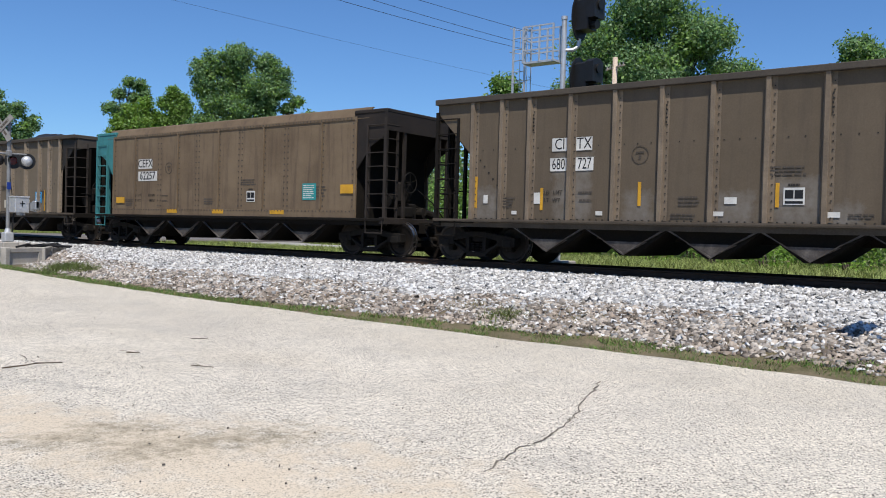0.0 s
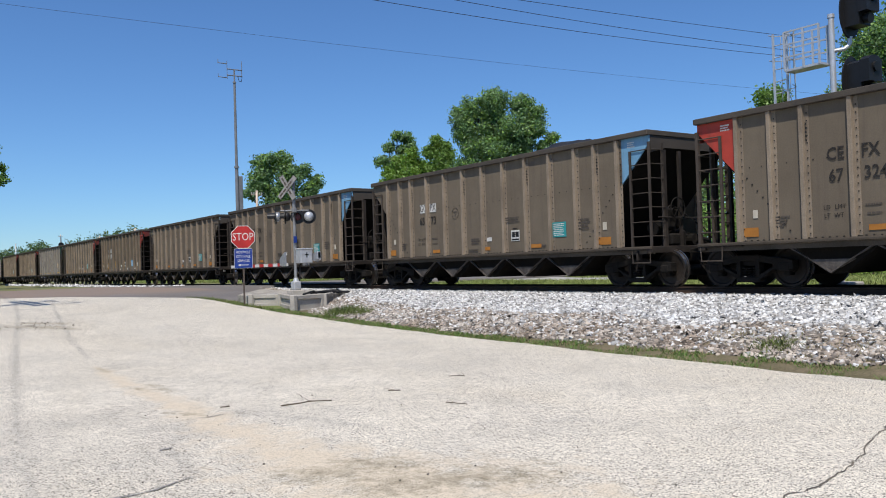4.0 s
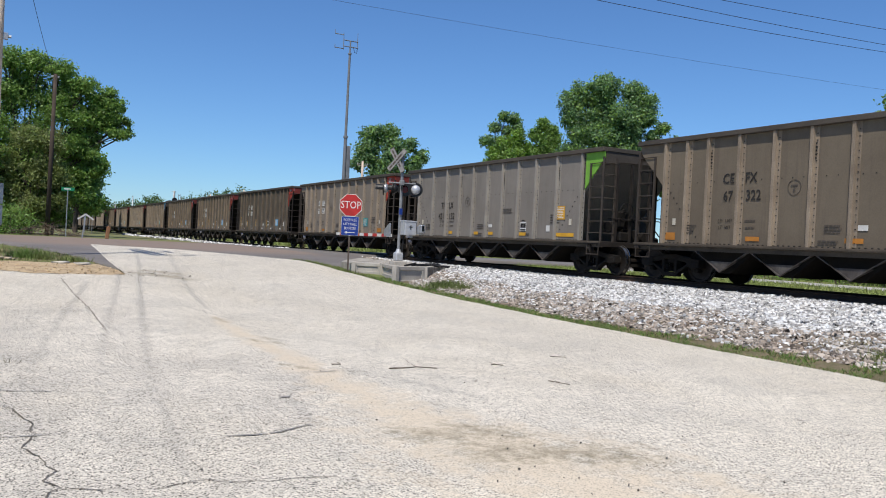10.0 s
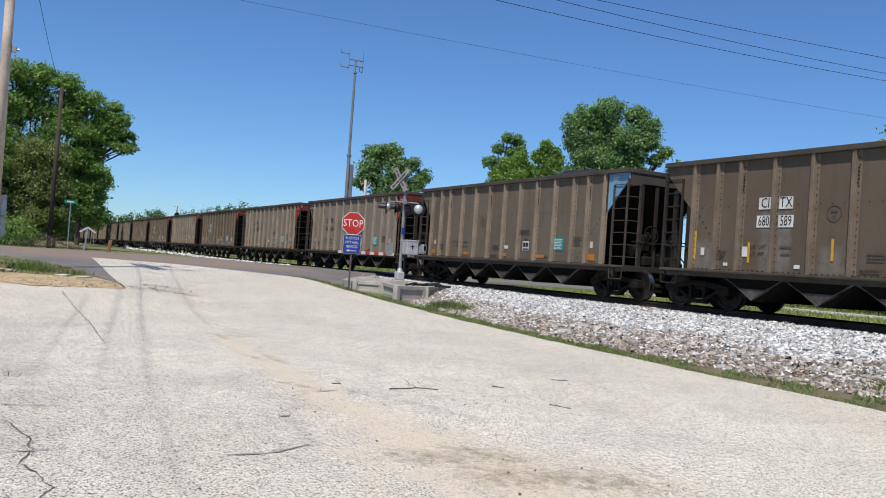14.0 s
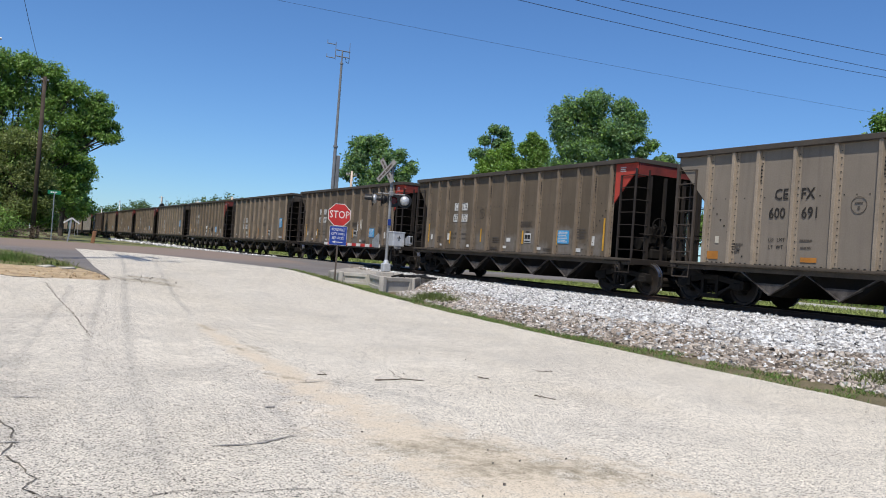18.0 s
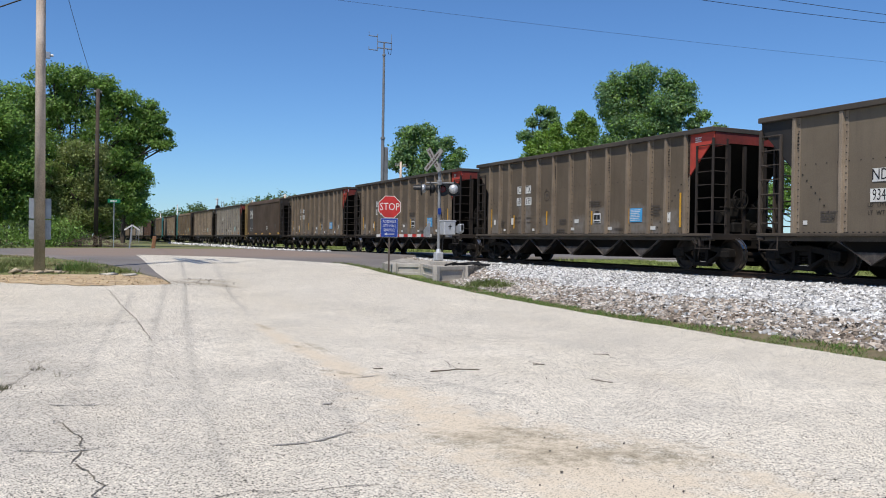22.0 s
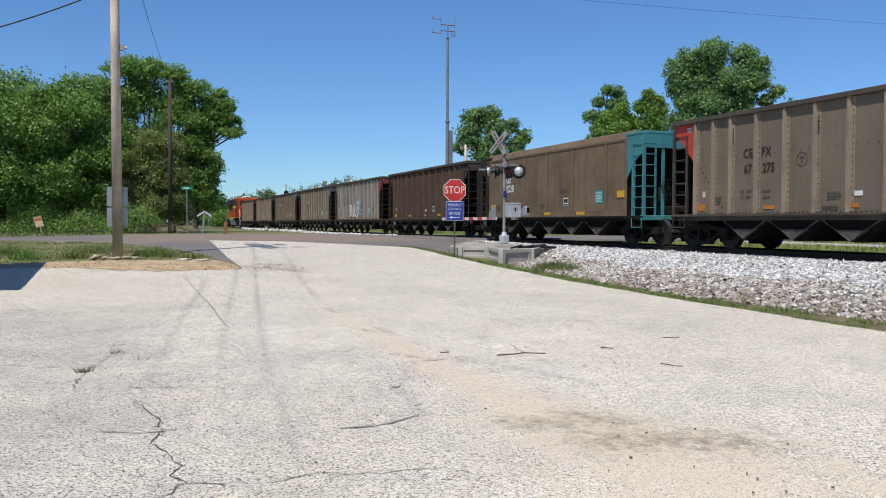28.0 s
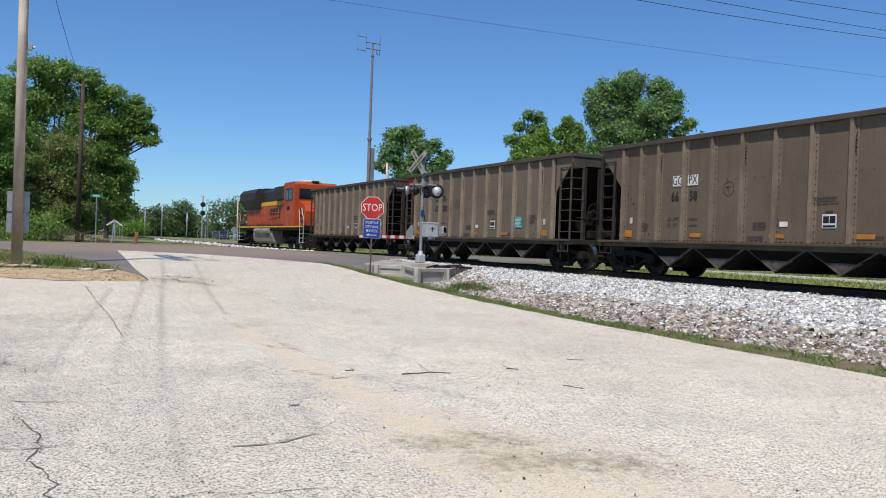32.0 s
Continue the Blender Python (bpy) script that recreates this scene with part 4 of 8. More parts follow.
def small_print(car, x=1.512, limits=True):
    rows = ((2.1, 1.42, 0.5, 0.26, 4, 1), (4.12, 1.64, 0.36, 0.075, 1, 4), (4.14, 1.47, 0.34, 0.075, 1, 5),
            (6.45, 1.45, 0.5, 0.22, 3, 6), (8.3, 2.02, 0.72, 0.2, 3, 7), (11.3, 1.72, 0.62, 0.34, 4, 9), (6.35, 1.15, 0.6, 0.12, 2, 10), (9.6, 1.18, 0.5, 0.1, 2, 11))
    for u, z, w, h, n, s in rows:
        decal(car, "print", u, z, shared(("sp", s), lambda: bars_mesh(w, h, n, M_STENCIL_SOFT, s)), x)
    for text, u, z in (("LD", 3.15, 1.64), ("LMT", 3.43, 1.64), ("LT", 3.15, 1.47), ("WT", 3.40, 1.47)) if limits else ():
        decal(car, "lettering", u, z, letters(text, 0.13, M_STENCIL, 0.95), x, "", 0.002)

    def ring():
        b = Build().path([(0.18 * math.cos(k * math.tau / 24), 0.18 * math.sin(k * math.tau / 24), 0) for k in range(25)], 0.006, 4)
        return b.box(-0.09, 0.09, 0.03, 0.06, 0, 0.003).box(-0.025, 0.025, -0.09, -0.02, 0, 0.003).mesh("round_mark", M_STENCIL_SOFT)
    decal(car, "round_mark", 5.35 if x < 1.53 else 4.30, 2.42 if x < 1.53 else 2.54, shared("ring", ring), x, "faded round stencil")


def reporting(car, mark, number, boxed, u=3.72, z=2.70, size=0.36, x=1.512):
    """The car's mark and number, split by a rib, on white panels or straight on the paint."""
    for text, zz in ((mark, z), (number, z - 0.44)):
        h = len(text) // 2 if len(text) % 2 == 0 else 3 if len(text) > 5 else 2
        for s, bit in ((-1, text[:h]), (1, text[h:])):
            w = 0.31 + 0.04 * len(bit)
            if boxed == "all" or (boxed == "mark" and text == mark):
                uu = u + s * (0.075 + w / 2 + (0.06 if s > 0 else 0.0))
                decal(car, "panel", uu, zz, plate(w, 0.29, M_WHITE), x, "white lettering panel")
                decal(car, "lettering", uu, zz, letters(bit, size * 0.97, M_BLACK, 0.80 if len(bit) < 3 else 0.64), x, "", 0.006)
            else:
                uu = u + s * (0.125 + 0.095 * len(bit) + 0.04)
                decal(car, "lettering", uu, zz, letters(bit, size, M_STENCIL, 0.88, 0.004), x, "", 0.004)


def under_gear(car, flange=True):
    for k, y in enumerate((5.91, -5.91)):
        truck_under(car, y, k == 0)
    for s in (1, -1):
        part("coupler", shared("coupler", coupler_mesh), car, pose(0, s * HALF, 0, 0, 0, 0 if s > 0 else 180))
    for k in range(5):
        y = -3.72 + k * 1.86
        p = part("discharge_hopper", shared("pocket", pocket_mesh), car, pose(0, y, 0))
        if flange:
            part("door_flange", shared("flange", flange_mesh), p)
    part("brake_gear", shared("brake", brake_mesh), car, pose(0, 0, 0, 0, 0, 180))


def car_at(n, name, label):
    return tagged(new(name), label, "freight car", "coal train")


def ribbed_car(n, paint, mark="", number="", boxed="", left="", right="", style="stripe", heap=0, extra=None, ribs=None):
    """A ribbed aluminium coal hopper. left and right: the colours of the end panels as seen from the road."""
    words = {"umber": "dark dusty brown", "brown": "dusty brown", "taupe": "weathered taupe", "grey": "dull grey", "pale": "pale dusty taupe", "rust": "rust-brown"}[paint]
    tint = {"red": " with red end panels", "blue": " with light blue end panels", "green": " with bright green end panels", "pine": " with dark green end panels", "black": " with black end panels", "": ""}
    car = car_at(n, "coal_hopper_car", f"{words} ribbed coal hopper{tint[right or left]}"+("" if right or left else " on the track"))
    p, r = PAINT[paint], RIB[paint]
    wide = ribs is None and (mark == "TILX" or style == "strip")
    ribs = ribs or (RIBS_WIDE if wide else RIBS)
    # slope sheets near black: coal dust and end shade in the colour, save three
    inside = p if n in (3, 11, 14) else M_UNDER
    for s, m in ((1, None), (-1, pose(0, 0, 0, 0, 0, 180))):
        wiped = style == "stripe" and m is None
        part("side_sheet", shared(("sheet", paint, wiped), lambda: side_sheet_mesh(p, wiped)), car, m)
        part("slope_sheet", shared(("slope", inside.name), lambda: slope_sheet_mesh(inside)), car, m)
    part("centre_sill", shared("centre_sill", lambda: Build().box(-0.24, 0.24, -6.8, 6.8, 0.62, 0.95, 0.02).mesh("centre_sill", M_UNDER)), car)
    tagged(part("rivets", shared(("rivets", ribs), lambda: rivets_mesh(M_STENCIL, ribs)), car), kind="stuff")
    part("top_rim", shared("rim", lambda: rim_mesh(M_RIM)), car, None, "coal-blackened top rim")
    for s in (0, 180):
        part("side_sill", shared("grimy_sill", lambda: sill_mesh(M_SILL)), car, pose(0, 0, 0, 0, 0, s))
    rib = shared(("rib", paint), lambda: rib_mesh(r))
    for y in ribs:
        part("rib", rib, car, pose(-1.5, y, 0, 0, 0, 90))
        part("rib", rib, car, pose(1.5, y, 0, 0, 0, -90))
    for end, colour in ((1, left), (-1, right)):
        mat = END[colour] if colour else p
        panel = shared(("panel", mat.name), lambda: corner_panel_mesh(mat))
        flip = Matrix.Diagonal((1, end, 1, 1))
        part("corner_panel", panel, car, flip, f"{ {'': words, 'red': 'red', 'blue': 'light blue', 'green': 'green', 'pine': 'dark green', 'black': 'black'}[colour]} painted corner panel")
        part("corner_panel", panel, car, Matrix.Diagonal((-1, end, 1, 1)))
        tone = M_SOOT_RED if colour == "red" else M_RIM
        part("end_plate", shared(("end_plate", tone.name), lambda: end_plate_mesh(tone)), car, flip, "sooty upper end plate")
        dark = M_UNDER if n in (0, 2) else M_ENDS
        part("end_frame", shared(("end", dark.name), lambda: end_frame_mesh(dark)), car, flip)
        rungs = M_LADDER if paint in ("taupe", "pale", "grey") else dark
        lad = shared(("ladder", rungs.name), lambda: ladder_mesh(rungs))
        part("ladder", lad, car, Matrix.Translation((-1.52, end * 6.83, 0)) @ flip)
        part("ladder", lad, car, Matrix.Translation((1.52, end * 6.83, 0)) @ Matrix.Diagonal((-1, end, 1, 1)))
        if colour in ("red", "blue"):
            decal(car, "print", 0.8 if end > 0 else 13.1, 3.62, shared("panel_print", lambda: bars_mesh(0.26, 0.16, 3, M_WHITE, 4)))
    part("retainer_valve", shared("retainer_valve", lambda: Build().box(-0.09, 0.09, -0.03, 0.03, -0.12, 0.12, 0.01).tube((0, 0.03, -0.05), (0, 0.12, -0.4), 0.018, 0.018, 6).mesh("retainer_valve", M_ENDS)), car, pose(-1.47, -6.35, 0.80))
    part("coal_load", shared(("coal", heap), lambda: coal_mesh(heap)), car, None, "heaped black coal")
    under_gear(car)
    info_plate(car, 8.42 if ribs is RIBS else 9.38, 1.54 if ribs is RIBS else 1.46)
    small_print(car)
    if mark:
        if wide:
            reporting(car, mark, number, boxed, 3.645, 2.29)
        else:
            reporting(car, mark, number, boxed)
    if style == "stripe":       # upright yellow strips, blue sticker, white squares along the sill
        for u, z, h in ((1.22, 1.66, 0.75), (5.36, 1.60, 0.5), (8.12, 1.56, 0.46), (10.07, 1.58, 0.46), (12.40, 1.70, 0.98), (3.02, 1.5, 0.5)):
            decal(car, "yellow_strip", u, z, plate(0.07, h, M_DECAL_YELLOW))
        sticker(car, 10.42, 1.60, M_DECAL_BLUE, 0.60, 0.42, label="blue sticker with white print")
        for u, z, w, h in ((2.3, 1.19, .14, .08), (4.45, 1.19, .16, .09), (7.0, 1.2, .24, .09), (7.25, 1.46, .24, .13), (9.1, 1.2, .24, .1), (11.2, 1.2, .28, .11), (11.92, 1.5, .14, .28), (1.5, 1.5, .12, .2), (2.9, 1.52, .16, .25)):
            decal(car, "white_patch", u, z, plate(w, h, M_WHITE))
    elif style == "strip":      # faded orange strips, a tall blue sticker and a wiped patch
        for u, z, h in ((1.06, 1.62, 0.75), (4.84, 1.42, 0.5), (6.95, 1.45, 0.6), (9.04, 1.52, 0.55), (12.32, 1.68, 1.15)):
            decal(car, "orange_strip", u, z, plate(0.12, h, M_DECAL_ORANGE))
        sticker(car, 11.65, 2.11, M_DECAL_BLUE, 0.52, 0.58, label="blue sticker with white print")
        decal(car, "paint_patch", 6.17, 1.72, plate(0.36, 0.60, M_PATCH_TAN, 0.003), label="tan repainted patch")
        for u, z, w, h in ((1.42, 1.28, .12, .1), (4.2, 1.42, .2, .2), (7.98, 1.2, .2, .08), (11.6, 1.22, .2, .1), (11.95, 1.22, .2, .08), (4.3, 1.15, .2, .08)):
            decal(car, "white_patch", u, z, plate(w, h, M_WHITE))
    elif style != "bays":       # lying orange plates, teal sticker
        orange = M_DECAL_YELLOW if style == "yellow" else M_DECAL_ORANGE
        for u, w, h in ((1.37, .36, .13), (4.05, .30, .11), (6.11, .32, .11), (7.19, .32, .11), (9.35, .42, .11), (11.84, .95, .12)) if wide else ((1.38, .36, .2), (4.2, .42, .11), (6.95, .45, .11), (9.35, .45, .11), (12.0, .62, .2)):
            decal(car, "reflector", u, 1.16 + h / 3, plate(w, h, orange))
        if style == "yellow":
            sticker(car, 11.56, 1.92, M_DECAL_YELLOW, 0.46, 0.44, label="yellow sticker with fine print")
            decal(car, "white_patch", 10.88, 1.4, plate(0.2, 0.2, M_WHITE))
        elif style == "orange":
            sticker(car, 10.35, 1.62, M_DECAL_TEAL, 0.56, 0.42, label="teal sticker with white print")
        decal(car, "white_patch", 7.15, 1.48, plate(0.24, 0.12, M_WHITE))
        decal(car, "white_patch", 1.5, 1.62, plate(0.12, 0.18, M_CREAM))
        decal(car, "white_patch", 12.1, 1.62, plate(0.14, 0.2, M_CREAM))
    if extra:
        extra(car)
    return car


def smooth_body(car, mat, battens):
    """A smooth-sided hopper with a sloping curb along its top; the pieces are made for the near side and turned for the far one."""
    sheet = shared(("ssheet", mat.name), lambda: Build().box(-1.535, -1.50, -5.80, 5.80, 0.98, 3.66).mesh("side_sheet", mat))
    curb = shared(("scurb", mat.name), lambda: Build().prism([(-1.535, 3.64), (-1.50, 3.64), (-1.36, 3.90), (-1.30, 3.95), (-1.34, 3.96), (-1.41, 3.92)], "y", -6.2, 6.2).mesh("top_curb", mat))
    flange = shared(("sflange", mat.name), lambda: Build().box(-1.56, -1.535, -5.80, 5.80, 3.62, 3.70).mesh("curb_flange", mat))
    band = shared(("sband", mat.name), lambda: Build().box(-1.56, -1.535, -5.80, 5.80, 0.96, 1.22).mesh("lower_band", mat))
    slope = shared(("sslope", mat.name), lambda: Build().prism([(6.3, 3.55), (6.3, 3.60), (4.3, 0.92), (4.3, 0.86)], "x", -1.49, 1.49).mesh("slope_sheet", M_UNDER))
    batten = shared(("sbatten", mat.name), lambda: Build().box(-1.575, -1.535, -0.03, 0.03, 1.22, 3.62, 0.006).mesh("batten", mat))
    for turn in (0, 180):
        m = pose(0, 0, 0, 0, 0, turn)
        for name, me in (("side_sheet", sheet), ("top_curb", curb), ("curb_flange", flange), ("lower_band", band), ("slope_sheet", slope)):
            part(name, me, car, m)
        for y in battens:
            part("batten", batten, car, m @ pose(0, y, 0))
    part("centre_sill", shared("centre_sill", lambda: Build().box(-0.24, 0.24, -6.8, 6.8, 0.62, 0.95, 0.02).mesh("centre_sill", M_UNDER)), car)


def smooth_rivets_mesh(mat):
    b = Build()
    for s in (-1, 1):
        for y in (-5.68, -4.56, -3.14, -2.99, -2.16, -1.12, -0.97, -0.08, 0.97, 1.12, 2.0, 2.99, 3.14, 4.40, 5.68):
            for k in range(14):
                z = 1.32 + k * 0.17
                b.box(s * 1.535, s * 1.55, y - 0.017, y + 0.017, z - 0.017, z + 0.017)
        for k in range(80):
            y = -5.62 + k * 0.142
            for z in (3.66, 1.18):
                b.box(s * 1.56, s * 1.572, y - 0.017, y + 0.017, z - 0.015, z + 0.015)
    return b.mesh("rivets", mat)


def smooth_end_mesh(mat):
    """One open end: corner posts, roof plate and three-cornered gussets; y runs towards the end."""
    b = Build()
    for s in (-1, 1):
        b.box(s * 1.47, s * 1.545, 6.76, 6.86, 0.98, 3.78)
        b.prism([(5.70, 2.15), (5.70, 3.80), (6.86, 3.80), (6.86, 3.20), (6.30, 2.9)], "x", s * 1.50, s * 1.53)
        b.box(s * 1.48, s * 1.53, 6.18, 6.26, 0.98, 3.0)
    b.box(-1.55, 1.55, 5.70, 6.87, 3.76, 3.86, 0.02).box(-1.5, 1.5, 6.8, 6.86, 3.3, 3.78)
    b.box(-1.58, 1.58, 6.68, 6.87, 0.86, 1.03, 0.012).box(-1.56, 1.56, 5.70, 6.70, 0.93, 0.965)
    for x in (-0.75, 0.75):
        b.box(x - 0.045, x + 0.045, 6.76, 6.83, 0.98, 3.3)
    return b.mesh("end_frame", mat)


def smooth_car(n, paint, mark="", number="", left="", right="", heap=0, mark_u=2.98, extra=None):
    words = {"olive": "dusty olive-brown", "rust": "dark rust-brown"}[paint]
    car = car_at(n, "smooth_hopper_car", f"{words} smooth riveted coal hopper{' with teal end frame' if 'teal' in (left, right) else ' on the track'}")
    p = PAINT[paint]
    smooth_body(car, p, (-5.77, -4.48, -2.08, 0.0, 2.08, 4.48, 5.77) if paint == "olive" else (-5.77, 5.77))
    tagged(part("rivets", shared(("srivets", paint), lambda: smooth_rivets_mesh(M_STENCIL_SOFT)), car), kind="stuff")
    for s in (0, 180):
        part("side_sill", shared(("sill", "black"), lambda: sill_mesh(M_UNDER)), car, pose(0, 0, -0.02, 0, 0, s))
    for end, colour in ((1, left), (-1, right)):
        mat = END[colour] if colour else M_ENDS
        flip = Matrix.Diagonal((1, end, 1, 1))
        # added black sheet in place of the shade behind the end frame
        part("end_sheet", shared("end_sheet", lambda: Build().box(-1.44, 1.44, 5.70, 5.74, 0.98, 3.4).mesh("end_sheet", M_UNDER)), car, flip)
        part("end_frame", shared(("send", mat.name), lambda: smooth_end_mesh(mat)), car, flip, f"{colour or words} painted end frame")
        lad = shared(("ladder", mat.name), lambda: ladder_mesh(mat))
        part("ladder", lad, car, Matrix.Translation((-1.54, end * 6.83, 0)) @ flip)
        part("ladder", lad, car, Matrix.Translation((1.54, end * 6.83, 0)) @ Matrix.Diagonal((-1, end, 1, 1)))
    under_gear(car)
    info_plate(car, 8.42, 1.60, 1.54)
    small_print(car, 1.54, paint == "rust" and not mark)
    if mark:
        if paint == "rust":
            decal(car, "paint_patch", mark_u, 2.35, plate(1.12, 2.1, M_SLATE, 0.003), 1.537, "slate-blue repainted patch")
            decal(car, "panel", mark_u, 2.84, plate(1.02, 0.70, M_WHITE), 1.541, "white lettering panel")
            for text, zz, sq in ((mark, 3.01, 1.1), (number, 2.68, 0.82)):
                decal(car, "lettering", mark_u, zz, letters(text, 0.38, M_BLACK, sq, 0.008), 1.541, "", 0.006)
            for text, u, zz in (("LD", mark_u - 0.40, 1.62), ("LMT", mark_u - 0.17, 1.62), ("235500", mark_u + 0.27, 1.62), ("LT", mark_u - 0.40, 1.46), ("WT", mark_u - 0.19, 1.46), ("50560", mark_u + 0.27, 1.46)):
                decal(car, "lettering", u, zz, letters(text, 0.12, M_WHITE, 0.95), 1.541)
        for text, zz, w in ((mark, 2.71, 0.80), (number, 2.30, 1.08)) if paint != "rust" else ():
            decal(car, "panel", mark_u - 0.40 + w / 2, zz, plate(w, 0.32, M_WHITE), 1.54, "white lettering panel")
            decal(car, "lettering", mark_u - 0.40 + w / 2, zz, letters(text, 0.37, M_BLACK, 0.96, 0.004), 1.54, "", 0.006)
    if paint == "olive":
        for text, u, z in (("LD", 2.40, 1.66), ("LMT", 2.68, 1.66), ("236500", 3.35, 1.66), ("LT", 2.40, 1.48), ("WT", 2.65, 1.48), ("49500", 3.38, 1.48)):
            decal(car, "lettering", u, z, letters(text, 0.13, M_STENCIL, 1.0), 1.54)
    for u, w, z, h in ((1.55, .5, 1.5 if paint == "olive" else 1.16, .2 if paint == "olive" else .13), (4.55, .55, 1.14, .12), (6.9, .55, 1.14, .12), (9.6, .6, 1.14, .12), (12.4, .55, 1.78 if paint == "olive" else 1.16, .24 if paint == "olive" else .13)):
        decal(car, "reflector", u, z, plate(w, h, M_DECAL_YELLOW), 1.562)
    if paint == "olive":
        sticker(car, 10.9, 1.72, M_DECAL_TEAL, 0.55, 0.46, 1.54, "teal sticker with white print")
    if extra:
        extra(car)
    return car


def blue_bays(car):
    for u, w in ((HALF - 4.51, 0.68), (HALF - 3.74, 0.56)):
        decal(car, "blue_panel", u, 2.42, plate(w, 2.72, END["sky"], 0.003), 1.5005, "sky-blue painted bay")
    for text, z in (("JTSX", 2.22), ("900940", 1.80)):
        h = len(text) // 2
        for s, bit in ((-1, text[:h]), (1, text[h:])):
            uu = HALF - 4.51 if s < 0 else HALF - 3.74
            decal(car, "panel", uu, z, plate(0.18 * len(bit) + 0.04, 0.30, M_BLACK), 1.512, "black lettering panel")
            decal(car, "lettering", uu, z, letters(bit, 0.34, M_WHITE, 0.82), 1.512, "", 0.006)
    s = decal(car, "sticker", 6.2, 2.95, plate(0.5, 0.95, M_WHITE), 1.512, "white sticker with a blue diamond")
    part("diamond", shared("diamond", lambda: Build().prism([(0, 0.30), (0.22, 0), (0, -0.30), (-0.22, 0)], "z", 0, 0.003).mesh("diamond", M_DECAL_BLUE)), s, pose(0, 0.14, 0.004))
    part("field", plate(0.46, 0.26, M_DECAL_BLUE), s, pose(0, -0.32, 0.004))
    for y in (2.7, 0.64, -1.5, -3.3):
        decal(car, "cream_patch", HALF - y, 1.36, plate(0.30, 0.32, M_CREAM))
    for y, h in ((5.62, 0.8), (2.02, 0.55), (0.42, 0.5), (-1.85, 0.55), (-4.6, 0.8)):
        decal(car, "yellow_strip", HALF - y, 1.5, plate(0.07, h, M_DECAL_YELLOW))
    sticker(car, 11.0, 1.62, M_DECAL_BLUE, 0.50, 0.42, label="blue sticker with white print")
    for y in (1.6, -0.5, -3.9):
        decal(car, "white_patch", HALF - y, 1.2, plate(0.2, 0.09, M_WHITE))


def white_patches(car):
    for u, z, w, h in ((7.35, 1.95, .55, .5), (8.4, 2.0, .72, .48), (9.4, 2.1, .62, .52)):
        decal(car, "white_patch", u, z, plate(w, h, M_WHITE), 1.512, "white painted patch")


def scrawl(car, u, z, w, h, seed, mat, r=0.012, strokes=7):
    """Spray-painted strokes that form no words."""
    rng = random.Random(seed)
    b = Build()
    for k in range(strokes):
        x = -w / 2 + w * k / strokes
        pts = [(x + rng.uniform(-.3, .9) * w / strokes, rng.uniform(-h / 2, h / 2), 0) for _ in range(4)]
        b.path(pts, r, 5)
    decal(car, "scrawl", u, z, b.mesh("scrawl", mat), 1.514, "spray-painted scrawl")


def big_tag(car):
    halo = surface("pale_blue_spray", (0.38, 0.58, 0.72), (0.30, 0.48, 0.62), 3, 20, 0.7, 0.0, grain=0.2)
    def blob(w, h, wobble, n=48):
        return Build().prism([((w + wobble * math.sin(k * 0.9) + 0.5 * wobble * math.sin(k * 2.3)) * math.cos(k * math.tau / n), (h + 0.7 * wobble * math.sin(k * 1.3 + 1)) * math.sin(k * math.tau / n)) for k in range(n)], "z", 0, 0.002).mesh("spray_halo", halo)
    for u, z, w, h, lift in ((6.10, 1.68, 1.42, 0.56, 0.0), (7.35, 2.05, 0.42, 0.34, 0.0025), (7.68, 2.55, 0.20, 0.28, 0.0), (7.82, 2.95, 0.10, 0.12, 0.0025), (4.60, 1.45, 0.16, 0.12, 0.0025)):
        decal(car, "spray_halo", u, z, blob(w, h, 0.08 * w + 0.02), 1.512, "pale blue spray cloud", lift)
    for text, u, z, turn, sq in (("F", 5.12, 1.64, 4, 0.92), ("O", 5.78, 1.52, -3, 0.72), ("L", 6.42, 1.62, 2, 0.86), ("K", 6.95, 1.54, -5, 0.74)):
        for size, mat, bold, lift, dx, label in ((1.15, M_BLACK, 0.15, 0.006, 0.03, "black outline of a sprayed letter"), (1.15, M_WHITE, 0.075, 0.010, 0.0, "white sprayed letter")):
            part("lettering", letters(text, size, mat, sq, bold), car, facing(-1.512 - lift, HALF - u - dx, z) @ pose(0, 0, 0, 0, 0, turn), label)


